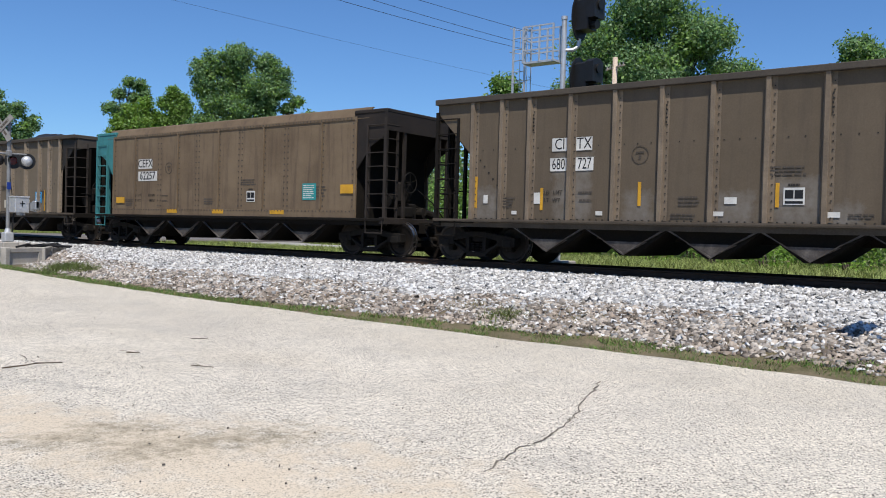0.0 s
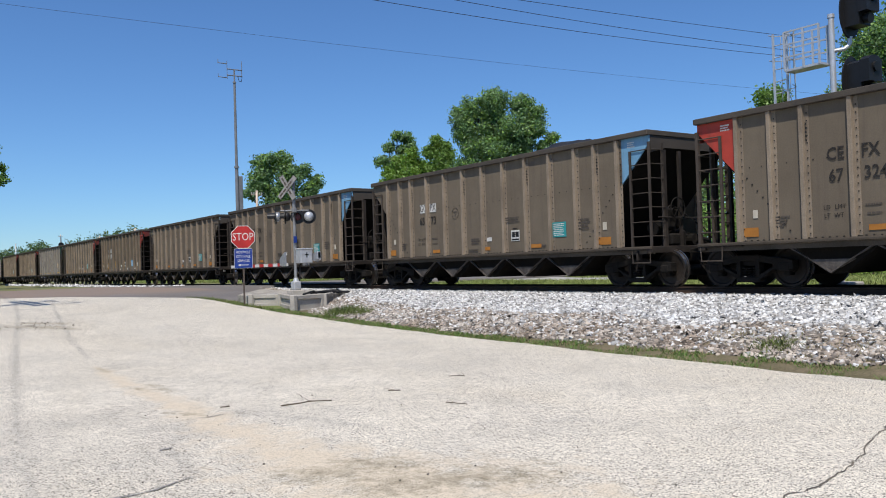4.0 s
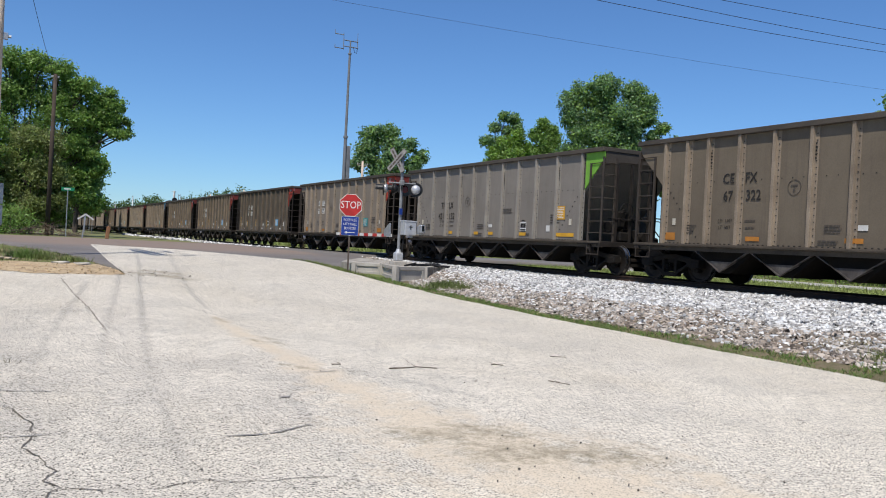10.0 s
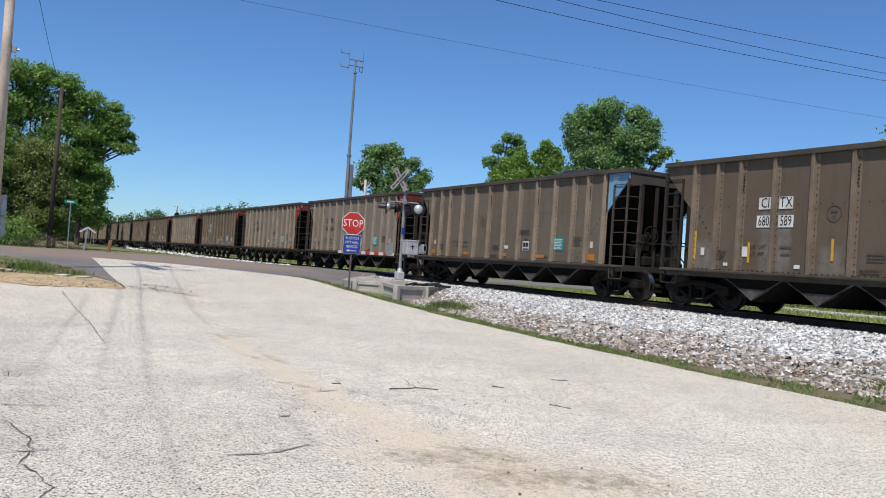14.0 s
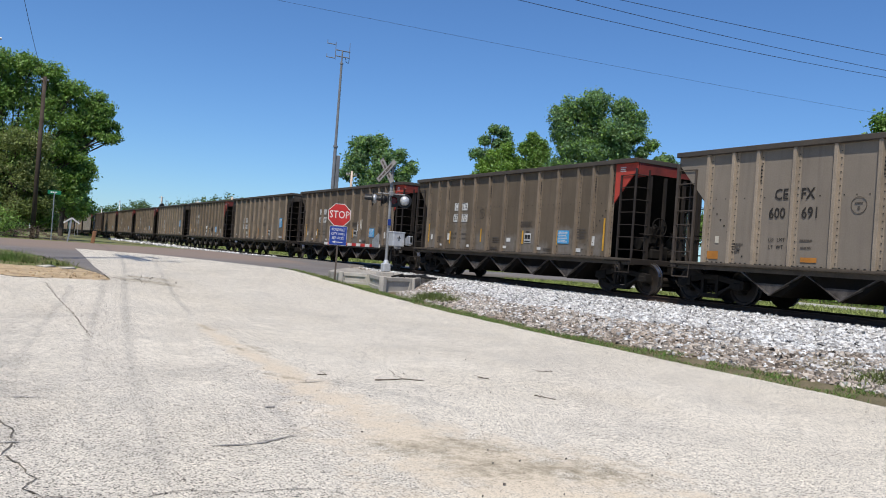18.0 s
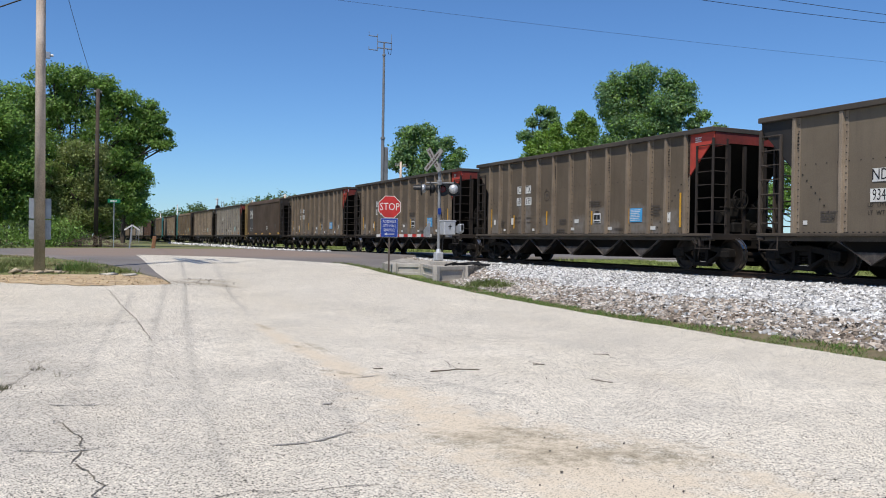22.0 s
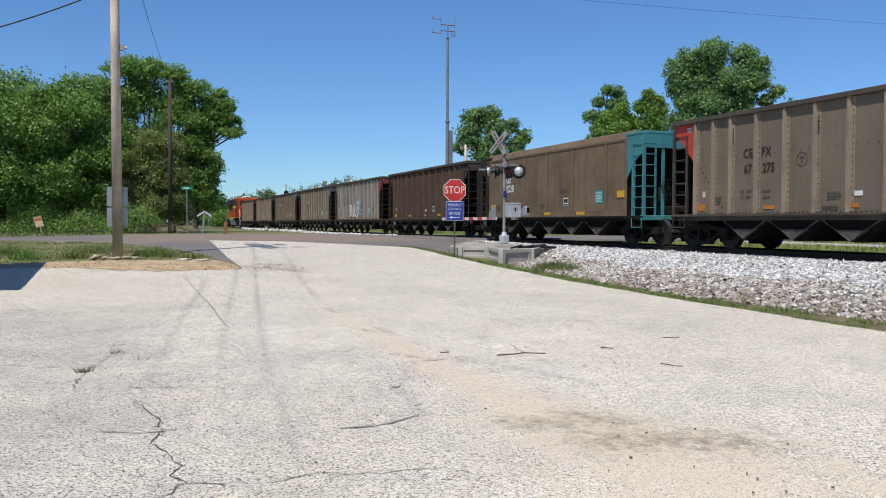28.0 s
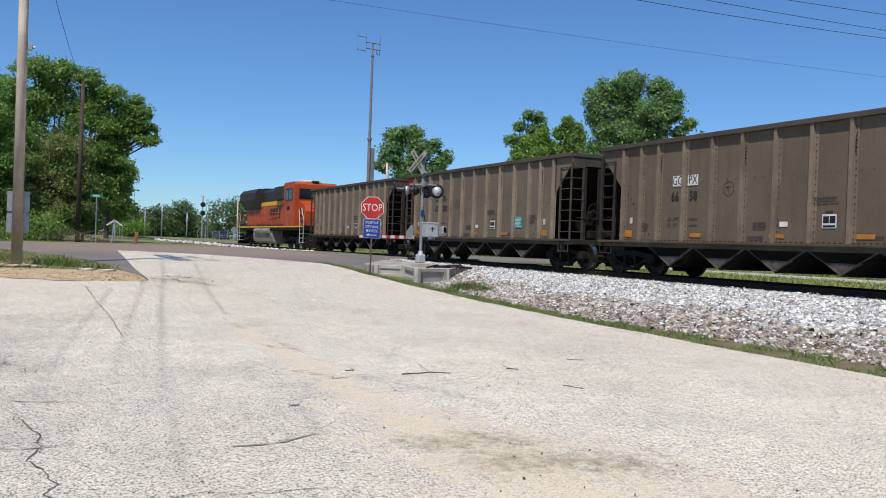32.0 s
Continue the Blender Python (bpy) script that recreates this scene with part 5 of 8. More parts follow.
C, G, T, ND = "CITX", "GGPX", "CEFX", "NDYX"
TRAIN = {
    0: lambda n: ribbed_car(n, "brown", C, "680727", "all"),
    1: lambda n: smooth_car(n, "olive", T, "62257", "teal", "", 0),
    2: lambda n: ribbed_car(n, "taupe", left="black", right="black", style="bays", heap=1, extra=blue_bays, ribs=(-5.74, -4.95, -4.19, -3.12, -2.03, -0.87, 0.15, 1.17, 2.16, 3.39, 4.09, 4.93, 5.74)),
    3: lambda n: ribbed_car(n, "taupe", "TILX", "420606", "", "green", "", "yellow", extra=white_patches),
    4: lambda n: ribbed_car(n, "taupe", T, "67540", "", "red", "", "orange", 2),
    5: lambda n: ribbed_car(n, "taupe", T, "67324", "", "red", "", "orange"),
    6: lambda n: ribbed_car(n, "taupe", G, "6573", "mark", "", "blue", "orange", 1),
    7: lambda n: ribbed_car(n, "taupe", G, "6581", "", "", "blue", "orange", 3),
    8: lambda n: ribbed_car(n, "taupe", "", "", "", "", "", "orange"),
    9: lambda n: ribbed_car(n, "brown", C, "680670", "all", "", "red", "stripe", 2),
    10: lambda n: ribbed_car(n, "taupe", T, "67286", "", "", "red", "orange"),
    11: lambda n: ribbed_car(n, "grey", "TILX", "421205", "", "", "pine", "yellow"),
    12: lambda n: ribbed_car(n, "taupe", T, "67405", "", "", "red", "orange"),
    13: lambda n: ribbed_car(n, "taupe", T, "67322", "", "", "red", "orange"),
    14: lambda n: ribbed_car(n, "grey", "TILX", "421132", "", "", "green", "yellow"),
    15: lambda n: ribbed_car(n, "pale", ND, "934085", "all", "", "red", "orange"),
    16: lambda n: ribbed_car(n, "umber", C, "680859", "all", "", "red"),
    17: lambda n: ribbed_car(n, "brown", C, "680619", "all", "", "red"),
    18: lambda n: ribbed_car(n, "brown", C, "680589", "all", "", "red"),
    19: lambda n: ribbed_car(n, "taupe", "", "", "", "", "blue", "orange", 1),
    20: lambda n: ribbed_car(n, "pale", T, "67566", "", "", "red", "orange"),
    21: lambda n: ribbed_car(n, "pale", T, "67407", "", "", "red", "orange"),
    22: lambda n: ribbed_car(n, "brown", C, "680706", "all", "", "red"),
    23: lambda n: ribbed_car(n, "pale", T, "600691", "", "", "red", "orange"),
    24: lambda n: ribbed_car(n, "brown", C, "680705", "all", "", "red"),
    25: lambda n: ribbed_car(n, "brown", C, "680644", "all", "", "red", extra=lambda car: scrawl(car, 8.95, 1.95, 0.5, 0.6, 3, M_WHITE)),
    26: lambda n: ribbed_car(n, "taupe", ND, "934157", "all", "black", "black", "strip"),
    27: lambda n: ribbed_car(n, "brown", C, "680667", "all", "", "red", extra=lambda car: (scrawl(car, 7.4, 1.75, 0.8, 0.3, 5, M_WHITE), scrawl(car, 9.1, 1.6, 0.7, 0.5, 6, M_BLACK))),
    28: lambda n: ribbed_car(n, "taupe", ND, "934229", "all", "black", "black", "strip"),
    29: lambda n: ribbed_car(n, "brown", C, "680699", "all", "", "red"),
    30: lambda n: ribbed_car(n, "brown", C, "680718", "all", "", "red"),
    31: lambda n: ribbed_car(n, "brown", C, "680712", "all", "", "red"),
    32: lambda n: smooth_car(n, "rust", C, "680221", "yellow", "", 0, 2.6),
    33: lambda n: ribbed_car(n, "grey", "AOKX", "800096", "mark", "", "red", "orange", extra=lambda car: scrawl(car, 6.0, 1.5, 1.3, 0.35, 9, M_BLACK)),
    34: lambda n: ribbed_car(n, "taupe", T, "67208", "", "", "", "orange"),
    35: lambda n: smooth_car(n, "olive", "", "", "teal", "", 0),
    36: lambda n: ribbed_car(n, "taupe", T, "67275", "", "red", "", "orange"),
    37: lambda n: smooth_car(n, "olive", T, "62642", "", "teal", 0),
    38: lambda n: ribbed_car(n, "rust", "", "", "", "", "", "yellow"),
    39: lambda n: ribbed_car(n, "grey", T, "600470", "", "", "red", "orange", extra=big_tag),
    40: lambda n: ribbed_car(n, "taupe", G, "6584", "mark", "", "blue", "orange", 1),
    41: lambda n: ribbed_car(n, "brown", G, "6658", "mark", "", "blue", "orange", 2),
    42: lambda n: ribbed_car(n, "taupe", T, "67503", "", "red", "", "orange"),
    43: lambda n: ribbed_car(n, "taupe", "", "", "", "", "", "orange"),
}
CARS = [(n, TRAIN[n](n)) for n in sorted(TRAIN)]


# ---- crossing and signs ----
def octagon(r):
    return [(r * math.cos(math.pi / 8 + k * math.pi / 4) / math.cos(math.pi / 8), r * math.sin(math.pi / 8 + k * math.pi / 4) / math.cos(math.pi / 8)) for k in range(8)]


def round_rect(w, h, r, n=4):
    out = []
    for cx, cy, a0 in ((w / 2 - r, h / 2 - r, 0), (-w / 2 + r, h / 2 - r, 90), (-w / 2 + r, -h / 2 + r, 180), (w / 2 - r, -h / 2 + r, 270)):
        out += [(cx + r * math.cos(radians(a0 + 90 * k / n)), cy + r * math.sin(radians(a0 + 90 * k / n))) for k in range(n + 1)]
    return out


def stop_sign():
    t = thing("stop_sign", 10.6, 26.8, 0.58, "red octagonal stop sign over a blue direction panel on steel post", "road sign", rz=-20)
    part("post", Build().prism([(-0.03, 0), (-0.03, 0.035), (-0.018, 0.035), (-0.018, 0.012), (0.018, 0.012), (0.018, 0.035), (0.03, 0.035), (0.03, 0)], "z", 0, 2.68).mesh("post", M_POST_RUST), t, pose(0, 0.01, 0))
    s = part("stop_panel", Build().prism(octagon(0.385), "z", -0.003, 0).mesh("stop_panel", M_WHITE), t, facing(0, -0.012, 2.29, "-y"), "red octagon with white rim")
    part("red_field", Build().prism(octagon(0.365), "z", 0, 0.003).mesh("red_field", M_RED), s, pose(0, 0, 0.001))
    part("lettering", letters("STOP", 0.36, M_WHITE, 0.80), s, pose(0, 0, 0.006))
    b = part("direction_panel", Build().prism(round_rect(0.60, 0.66, 0.03), "z", -0.003, 0).mesh("direction_panel", M_WHITE), t, facing(0, -0.012, 1.575, "-y"), "blue panel with white words and arrow")
    part("blue_field", Build().prism(round_rect(0.58, 0.64, 0.025), "z", 0, 0.003).mesh("blue_field", M_BLUE), b, pose(0, 0, 0.001))
    for text, z in (("ROSSVILLE", 0.205), ("CITY HALL", 0.06), ("SERVICES", -0.085)):
        part("lettering", letters(text, 0.125, M_WHITE, 0.78), b, pose(0, z, 0.006))
    part("arrow", Build().box(-0.10, 0.17, -0.235, -0.21, 0, 0.003).prism([(-0.19, -0.222), (-0.09, -0.178), (-0.09, -0.266)], "z", 0, 0.003).mesh("arrow", M_WHITE), b, pose(0, 0, 0.004))


stop_sign()


def lamp_unit(t, x, y, z, turn, shell):
    """A flasher: round black backboard, hood and lens, that faces -x turned by so many degrees."""
    b = Build().turn([(-0.02, 0.02), (-0.02, 0.30), (0.0, 0.30), (0.0, 0.02)], (0, 0, 0), "x", 24)
    u = part("flasher", b.mesh("flasher", M_BLACK), t, pose(x, y, z, 0, 0, turn) @ Matrix.Scale(0.84, 4), "black round flasher backboard")
    hood = Build()
    n = 12
    for k in range(n):
        a0, a1 = radians(-20 + 220 * k / n), radians(-20 + 220 * (k + 1) / n)
        for r in (0.165,):
            hood.add([(-0.02, r * math.cos(a0), r * math.sin(a0)), (-0.02, r * math.cos(a1), r * math.sin(a1)), (-0.34, r * math.cos(a1), r * math.sin(a1)), (-0.34, r * math.cos(a0), r * math.sin(a0)),
                      (-0.02, (r - .012) * math.cos(a0), (r - .012) * math.sin(a0)), (-0.02, (r - .012) * math.cos(a1), (r - .012) * math.sin(a1)), (-0.34, (r - .012) * math.cos(a1), (r - .012) * math.sin(a1)), (-0.34, (r - .012) * math.cos(a0), (r - .012) * math.sin(a0))],
                     [(0, 1, 2, 3), (7, 6, 5, 4), (3, 2, 6, 7)])
    part("hood", hood.mesh("hood", M_BLACK, weld=True), u)
    part("lens", Build().turn([(-0.03, 0.0), (-0.028, 0.12), (0.0, 0.15)], (-0.02, 0, 0), "x", 20).mesh("lens", plain("red_lens", (0.12, 0.01, 0.01), 0.2)), u)
    part("housing", Build().turn([(0.0, 0.20), (0.10, 0.19), (0.17, 0.14), (0.20, 0.05)], (0, 0, 0), "x", 20).mesh("housing", shell, True), u, None, "rounded lamp housing")


M_BOARD = surface("weathered_white_board", (0.25, 0.24, 0.225), (0.17, 0.16, 0.15), 5, 40, 0.8, 0.1, grain=0.25)


M_MAST = surface("dull_mast_paint", (0.27, 0.275, 0.28), (0.19, 0.195, 0.20), 4, 50, 0.6, 0.05, 0.2, streak=0.5, streak_colour=(0.10, 0.09, 0.08), grain=0.15)


def crossing_signal():
    t = thing("crossing_signal", 12.35, 26.5, 0.98, "grey railway crossing signal with flashers, crossbuck and lowered gate", "crossing signal")
    part("foundation", Build().box(-0.24, 0.24, -0.24, 0.24, -0.25, 0.04, 0.02).mesh("foundation", M_CONCRETE), t)
    part("base_box", Build().box(-0.14, 0.14, -0.14, 0.14, 0.04, 0.34, 0.03).tube((0, 0, 0.34), (0, 0, 0.46), 0.11, 0.07, 12).mesh("base_box", M_SILVER), t)
    part("mast", Build().tube((0, 0, 0.3), (0, 0, 3.75), 0.055, 0.055, 14).tube((0, 0, 3.75), (0, 0, 3.83), 0.063, 0.02, 14).mesh("mast", M_MAST), t)
    part("id_tag", plate(0.12, 0.22, M_BLUE, 0.01), t, facing(-0.02, -0.075, 1.78, "-y"), "small blue tag")
    arm = part("crossarm", Build().tube((-0.42, 0.19, 2.78), (0.45, -0.21, 2.78), 0.028, 0.028, 8).box(-0.07, 0.07, -0.08, 0.08, 2.70, 2.88, 0.02).mesh("crossarm", plain("dull_grey_arm", (0.24, 0.24, 0.24), 0.7)), t)
    for along, turn, shell in ((-0.62, -30, M_GALV), (-0.30, -30, M_BLACK), (0.12, 62, M_BLACK), (0.50, 245, M_SILVER)):
        lamp_unit(t, 0.9 * along, -0.42 * along, 2.57, turn, shell)
    for k, a in enumerate((52, -52)):
        c = part("crossbuck_board", Build().box(-0.012, 0.012, -0.48, 0.48, -0.09, 0.09, 0.004).mesh("crossbuck_board", M_BOARD), t, pose(-0.19, 0.07, 3.58, 0, 0, 33) @ pose(-0.026 * k, 0, 0, a + 6, 0, 0), "weathered white crossbuck board")
        part("print", shared(("xbuck", k), lambda: bars_mesh(0.80, 0.085, 1, M_STENCIL_SOFT, 11 + k, 0.25)), c, facing(-0.013, 0, 0))
    cab = part("gate_cabinet", Build().box(-0.22, 0.22, -0.2, 0.2, 0.96, 1.44, 0.02).box(-0.235, 0.235, -0.215, 0.215, 1.42, 1.47, 0.012).mesh("gate_cabinet", M_SILVER), t, pose(0.22, -0.25, 0), "grey gate mechanism cabinet")
    part("latch", Build().box(-0.015, 0.015, -0.212, -0.2, 1.15, 1.32).box(-0.07, 0.07, -0.212, -0.2, 1.24, 1.262).mesh("latch", M_BLACK), cab)
    part("counterweight", Build().prism([(0.0, 1.25), (0.0, 1.05), (-0.55, 1.0), (-0.65, 1.12), (-0.65, 1.32), (-0.4, 1.30)], "x", 0.46, 0.54).box(0.42, 0.58, -0.65, -0.42, 1.04, 1.34, 0.03).mesh("counterweight", M_GALV), t, pose(0, -0.2, 0))
    for x in (-0.40, 0.46):
        part("gate_hinge", shared("gate_hinge", lambda: Build().prism([(0.0, 0.88), (0.0, 1.36), (0.42, 1.12), (0.42, 0.88)], "x", 0, 0.07).mesh("gate_hinge", M_GALV)), t, pose(x, 0, 0))
    for k in range(13):
        y0 = 0.42 + k * 0.42
        part("gate_stripe", shared(("gate", k % 2), lambda: Build().box(-0.02, 0.02, 0, 0.42, -0.055, 0.055).mesh("gate_stripe", M_RED if k % 2 else M_WHITE)), t, pose(-0.1, y0, 0.93), "red gate stripe" if k % 2 else "white gate stripe")
    part("conduit", Build().path([(0.1, -0.08, 0.3), (0.12, -0.1, 0.9), (0.2, -0.1, 1.0)], 0.025).path([(0.05, 0.05, 2.5), (0.09, 0.06, 1.9), (0.12, 0.0, 1.5)], 0.014).mesh("conduit", M_BLACK), t)


crossing_signal()


def retaining_panel(x0, y0, x1, y1, top, n=1):
    """A precast panel with a sunken field, from one foot to the other."""
    t = new("retaining_wall")
    l, h = math.hypot(x1 - x0, y1 - y0), top - ground_z(x0, y0) + 0.15
    t.matrix_basis = pose(x0, y0, top - h, 0, 0, math.degrees(math.atan2(y1 - y0, x1 - x0)))
    tagged(t, "stained precast concrete retaining panel with a sunken field", "retaining wall", "walls round the crossing signal")
    part("panel", Build().box(0, l, 0.04, 0.14, 0, h).mesh("panel", M_CONCRETE), t)
    fr = Build().box(0, l, 0, 0.06, h - 0.12, h, 0.01).box(0, l, 0, 0.06, 0, 0.2, 0.01).box(0, 0.12, 0, 0.06, 0.2, h - 0.12).box(l - 0.12, l, 0, 0.06, 0.2, h - 0.12)
    part("frame", fr.mesh("frame", M_CONCRETE), t)
    part("post", Build().box(-0.08, 0.08, -0.06, 0.12, 0, h + 0.02, 0.015).mesh("post", M_CONCRETE), t)


for a in ((10.72, 26.55, 11.52, 26.05, 0.92), (11.52, 26.0, 10.64, 23.0, 0.93), (10.66, 22.95, 11.89, 23.45, 0.94), (11.95, 23.5, 12.95, 24.9, 0.93)):
    retaining_panel(*a)
M_PAD = surface("pad_gravel", (0.42, 0.39, 0.34), (0.24, 0.22, 0.19), 2, 25, 0.95, 0.8, grain=0.5)
tagged(new("gravel_pad", Build().prism([(10.85, 26.65), (11.62, 26.15), (10.78, 23.2), (11.82, 23.6), (12.85, 25.0), (15.4, 28), (15.6, 37.5), (12.4, 31.5), (11.2, 29.0)], "z", 0.4, 0.865).mesh("gravel_pad", M_PAD)),
       "gravel-filled pad behind concrete panels", "gravel pad", kind="structure")


def cable_heap():
    b, rng = Build(), random.Random(3)
    for k in range(9):
        x, y = 13.1 + rng.uniform(-.4, .5), 25.9 + rng.uniform(-.3, .5)
        b.path([(x, y, 0.89), (x + rng.uniform(-.4, .4), y + rng.uniform(-.3, .3), 0.93 + rng.uniform(0, .06)), (x + rng.uniform(-.8, .8), y + rng.uniform(-.4, .4), 0.89)], 0.035)
    tagged(new("cable_heap", b.mesh("cable_heap", M_BLACK)), "heap of black cables lying on the gravel pad", "cable")
    tagged(new("black_pipe", Build().tube((13.25, 21.9, 0.62), (13.9, 22.0, 0.68), 0.09, 0.09, 12).mesh("black_pipe", M_BLACK)), "short black pipe end in the ballast", "pipe")


cable_heap()


def side_sign():
    t = thing("marker_sign", 12.25, 1.84, 0.33, "back of a plain metal sign on a thin steel post", "road sign", rz=-10)
    part("post", Build().prism([(-0.03, 0), (-0.03, 0.035), (-0.018, 0.035), (-0.018, 0.012), (0.018, 0.012), (0.018, 0.035), (0.03, 0.035), (0.03, 0)], "z", 0, 2.12).mesh("post", M_GALV), t)
    part("panel", Build().prism(round_rect(0.80, 0.74, 0.04), "z", 0, 0.004).mesh("panel", M_GALV), t, facing(0, -0.003, 1.75, "-y"))


side_sign()


def signal_mast():
    t = thing("signal_mast", 21.05, 11.95, 0.72, "galvanised railway signal mast with black heads, ladder and cage", "railway signal")
    part("foundation", Build().box(-0.4, 0.4, -0.4, 0.4, -0.2, 0.25, 0.03).mesh("foundation", M_CONCRETE), t)
    part("mast", Build().tube((0, 0, 0.2), (0, 0, 7.15), 0.085, 0.075, 16).tube((0, 0, 7.15), (0, 0, 7.25), 0.09, 0.09, 16).mesh("mast", M_SILVER), t)
    for z in (6.66, 4.87):
        h = part("signal_head", Build().prism([(0.40 * math.cos(a), 0.66 * math.sin(a)) for a in [k * math.tau / 28 for k in range(28)]], "y", -0.02, 0.02).mesh("signal_head", M_BLACK), t, pose(0.25, -0.36, z + 0.55, 0, 0, -6), "tall oval black signal backboard")
        body = Build().prism([(-0.24, -0.40), (0.24, -0.40), (0.24, 0.42), (0.1, 0.50), (-0.1, 0.50), (-0.24, 0.42)], "y", -0.42, -0.02).prism([(-0.26, -0.10), (0.26, -0.10), (0.26, 0.46), (0.1, 0.56), (-0.1, 0.56), (-0.26, 0.46)], "y", -0.66, -0.40)
        part("housing", body.mesh("housing", M_BLACK), h)
        for k in range(3):
            part("hood", Build().tube((0, -0.40, 0.30 - k * 0.27), (0, -0.72 + k * 0.06, 0.27 - k * 0.27), 0.12, 0.13, 14).mesh("hood", M_BLACK), h)
        part("bracket", Build().path([(0, 0, z - 0.38), (0.15, -0.24, z - 0.36), (0.24, -0.34, z - 0.26), (0.25, -0.36, z - 0.05)], 0.055, 10).mesh("bracket", M_SILVER), t)
    deck = Build().box(-0.35, 0.10, 0.10, 1.15, 5.93, 5.99)
    part("platform", deck.mesh("platform", M_SILVER), t)
    for x, y in ((-0.35, 0.15), (-0.35, 0.60), (-0.35, 1.15), (0.10, 1.15), (0.10, 0.6), (0.10, 0.18)):
        part("guard_post", shared("guard_post", lambda: Build().box(-0.022, 0.022, -0.022, 0.022, 5.96, 7.0).mesh("guard_post", M_SILVER)), t, pose(x, y, 0))
    for z in (6.32, 6.66, 7.0):
        rails = Build().box(-0.365, -0.335, 0.15, 1.15, z - 0.02, z + 0.02).box(0.085, 0.115, 0.15, 1.15, z - 0.02, z + 0.02).box(-0.35, 0.10, 1.135, 1.165, z - 0.02, z + 0.02)
        part("guard_rail", rails.mesh("guard_rail", M_SILVER), t)
    lad = Build()
    for y in (1.22, 1.62):
        lad.box(-0.15, -0.10, y - 0.025, y + 0.025, 0.3, 7.1)
    for k in range(20):
        lad.tube((-0.125, 1.22, 0.5 + k * 0.33), (-0.125, 1.62, 0.5 + k * 0.33), 0.014, 0.014, 6)
    for z in (3.6, 4.6, 5.6, 6.4, 7.1):
        n = 10
        lad.path([(-0.125 + 0.45 * math.sin(math.pi * k / n), 1.42 + 0.34 * math.cos(math.pi * k / n), z) for k in range(n + 1)], 0.014, 5)
    for k in (1, 3, 5, 7, 9):
        lad.tube((-0.125 + 0.45 * math.sin(math.pi * k / 10), 1.42 + 0.34 * math.cos(math.pi * k / 10), 3.6), (-0.125 + 0.45 * math.sin(math.pi * k / 10), 1.42 + 0.34 * math.cos(math.pi * k / 10), 7.1), 0.010, 0.010, 5)
    part("ladder", lad.mesh("ladder", M_SILVER), t, None, "caged silver ladder")


signal_mast()


M_TOWER = surface("dull_tower_steel", (0.20, 0.205, 0.215), (0.15, 0.155, 0.165), 2, 40, 0.7, 0.03, grain=0.1)


def antenna_tower():
    t = thing("antenna_pole", 25.1, 65.3, 0.9, "tall slim grey steel pole with a cluster of whip antennas", "antenna pole")
    part("pole", Build().tube((0, 0, 0), (0, 0, 9.4), 0.15, 0.14, 14).tube((0, 0, 9.4), (0, 0, 16.4), 0.115, 0.095, 12).tube((0, 0, 16.4), (0, 0, 17.4), 0.06, 0.06, 10).mesh("pole", M_TOWER), t)
    part("flange", Build().tube((0, 0, 9.3), (0, 0, 9.45), 0.2, 0.2, 14).tube((0, 0, 16.28), (0, 0, 16.4), 0.14, 0.14, 12).mesh("flange", M_TOWER), t)
    part("side_panel", Build().box(0.16, 0.46, -0.12, 0.12, 2.0, 8.65, 0.03).mesh("side_panel", M_TOWER), t)
    for z in (16.9, 17.4):
        part("crossarm", Build().tube((-0.60, 0, z), (0.68, 0, z), 0.045, 0.045, 8).mesh("crossarm", M_TOWER), t)
    for x, z0, z1 in ((0.64, 16.95, 18.15), (-0.60, 16.6, 18.05), (-1.35, 17.8, 18.15), (-1.35, 16.65, 16.95)):
        part("whip_antenna", Build().tube((x, 0, z0), (x, 0, z1), 0.026, 0.02, 6).mesh("whip_antenna", M_TOWER), t)
    for z in (17.82, 16.68):
        part("stub_arm", Build().tube((-1.38, 0, z), (-0.6, 0, z), 0.035, 0.035, 6).mesh("stub_arm", M_TOWER), t)
    part("cable_loop", Build().path([(0.3, 0, 16.9), (0.4, 0, 16.5), (0.6, 0, 16.45), (0.66, 0, 16.9)], 0.02).mesh("cable_loop", M_BLACK), t)


antenna_tower()


# ---- poles and wires ----
def utility_pole(x, y, z, h, r0, r1, mat, label, lean=(0.0, 0.0), arms=()):
    t = thing("utility_pole", x, y, z, label, "utility pole")
    part("shaft", Build().tube((0, 0, -0.3), (lean[0], lean[1], h), r0, r1, 18).mesh("shaft", mat, True), t)
    for az, l, turn in arms:
        a = part("crossarm", Build().box(-l / 2, l / 2, -0.025 * l, 0.025 * l, -0.025 * l, 0.025 * l, 0.01).mesh("crossarm", mat), t, pose(lean[0] * az / h, lean[1] * az / h, az, 0, 0, turn))
        for k in (-0.45, -0.25, 0.25, 0.45):
            part("insulator", shared("insulator", lambda: Build().turn([(0, 0.03), (0.05, 0.06), (0.08, 0.04), (0.12, 0.06), (0.16, 0.03)], (0, 0, 0), "z", 10).mesh("insulator", M_GALV)), a, pose(k * l, 0, 0.06))
    return t


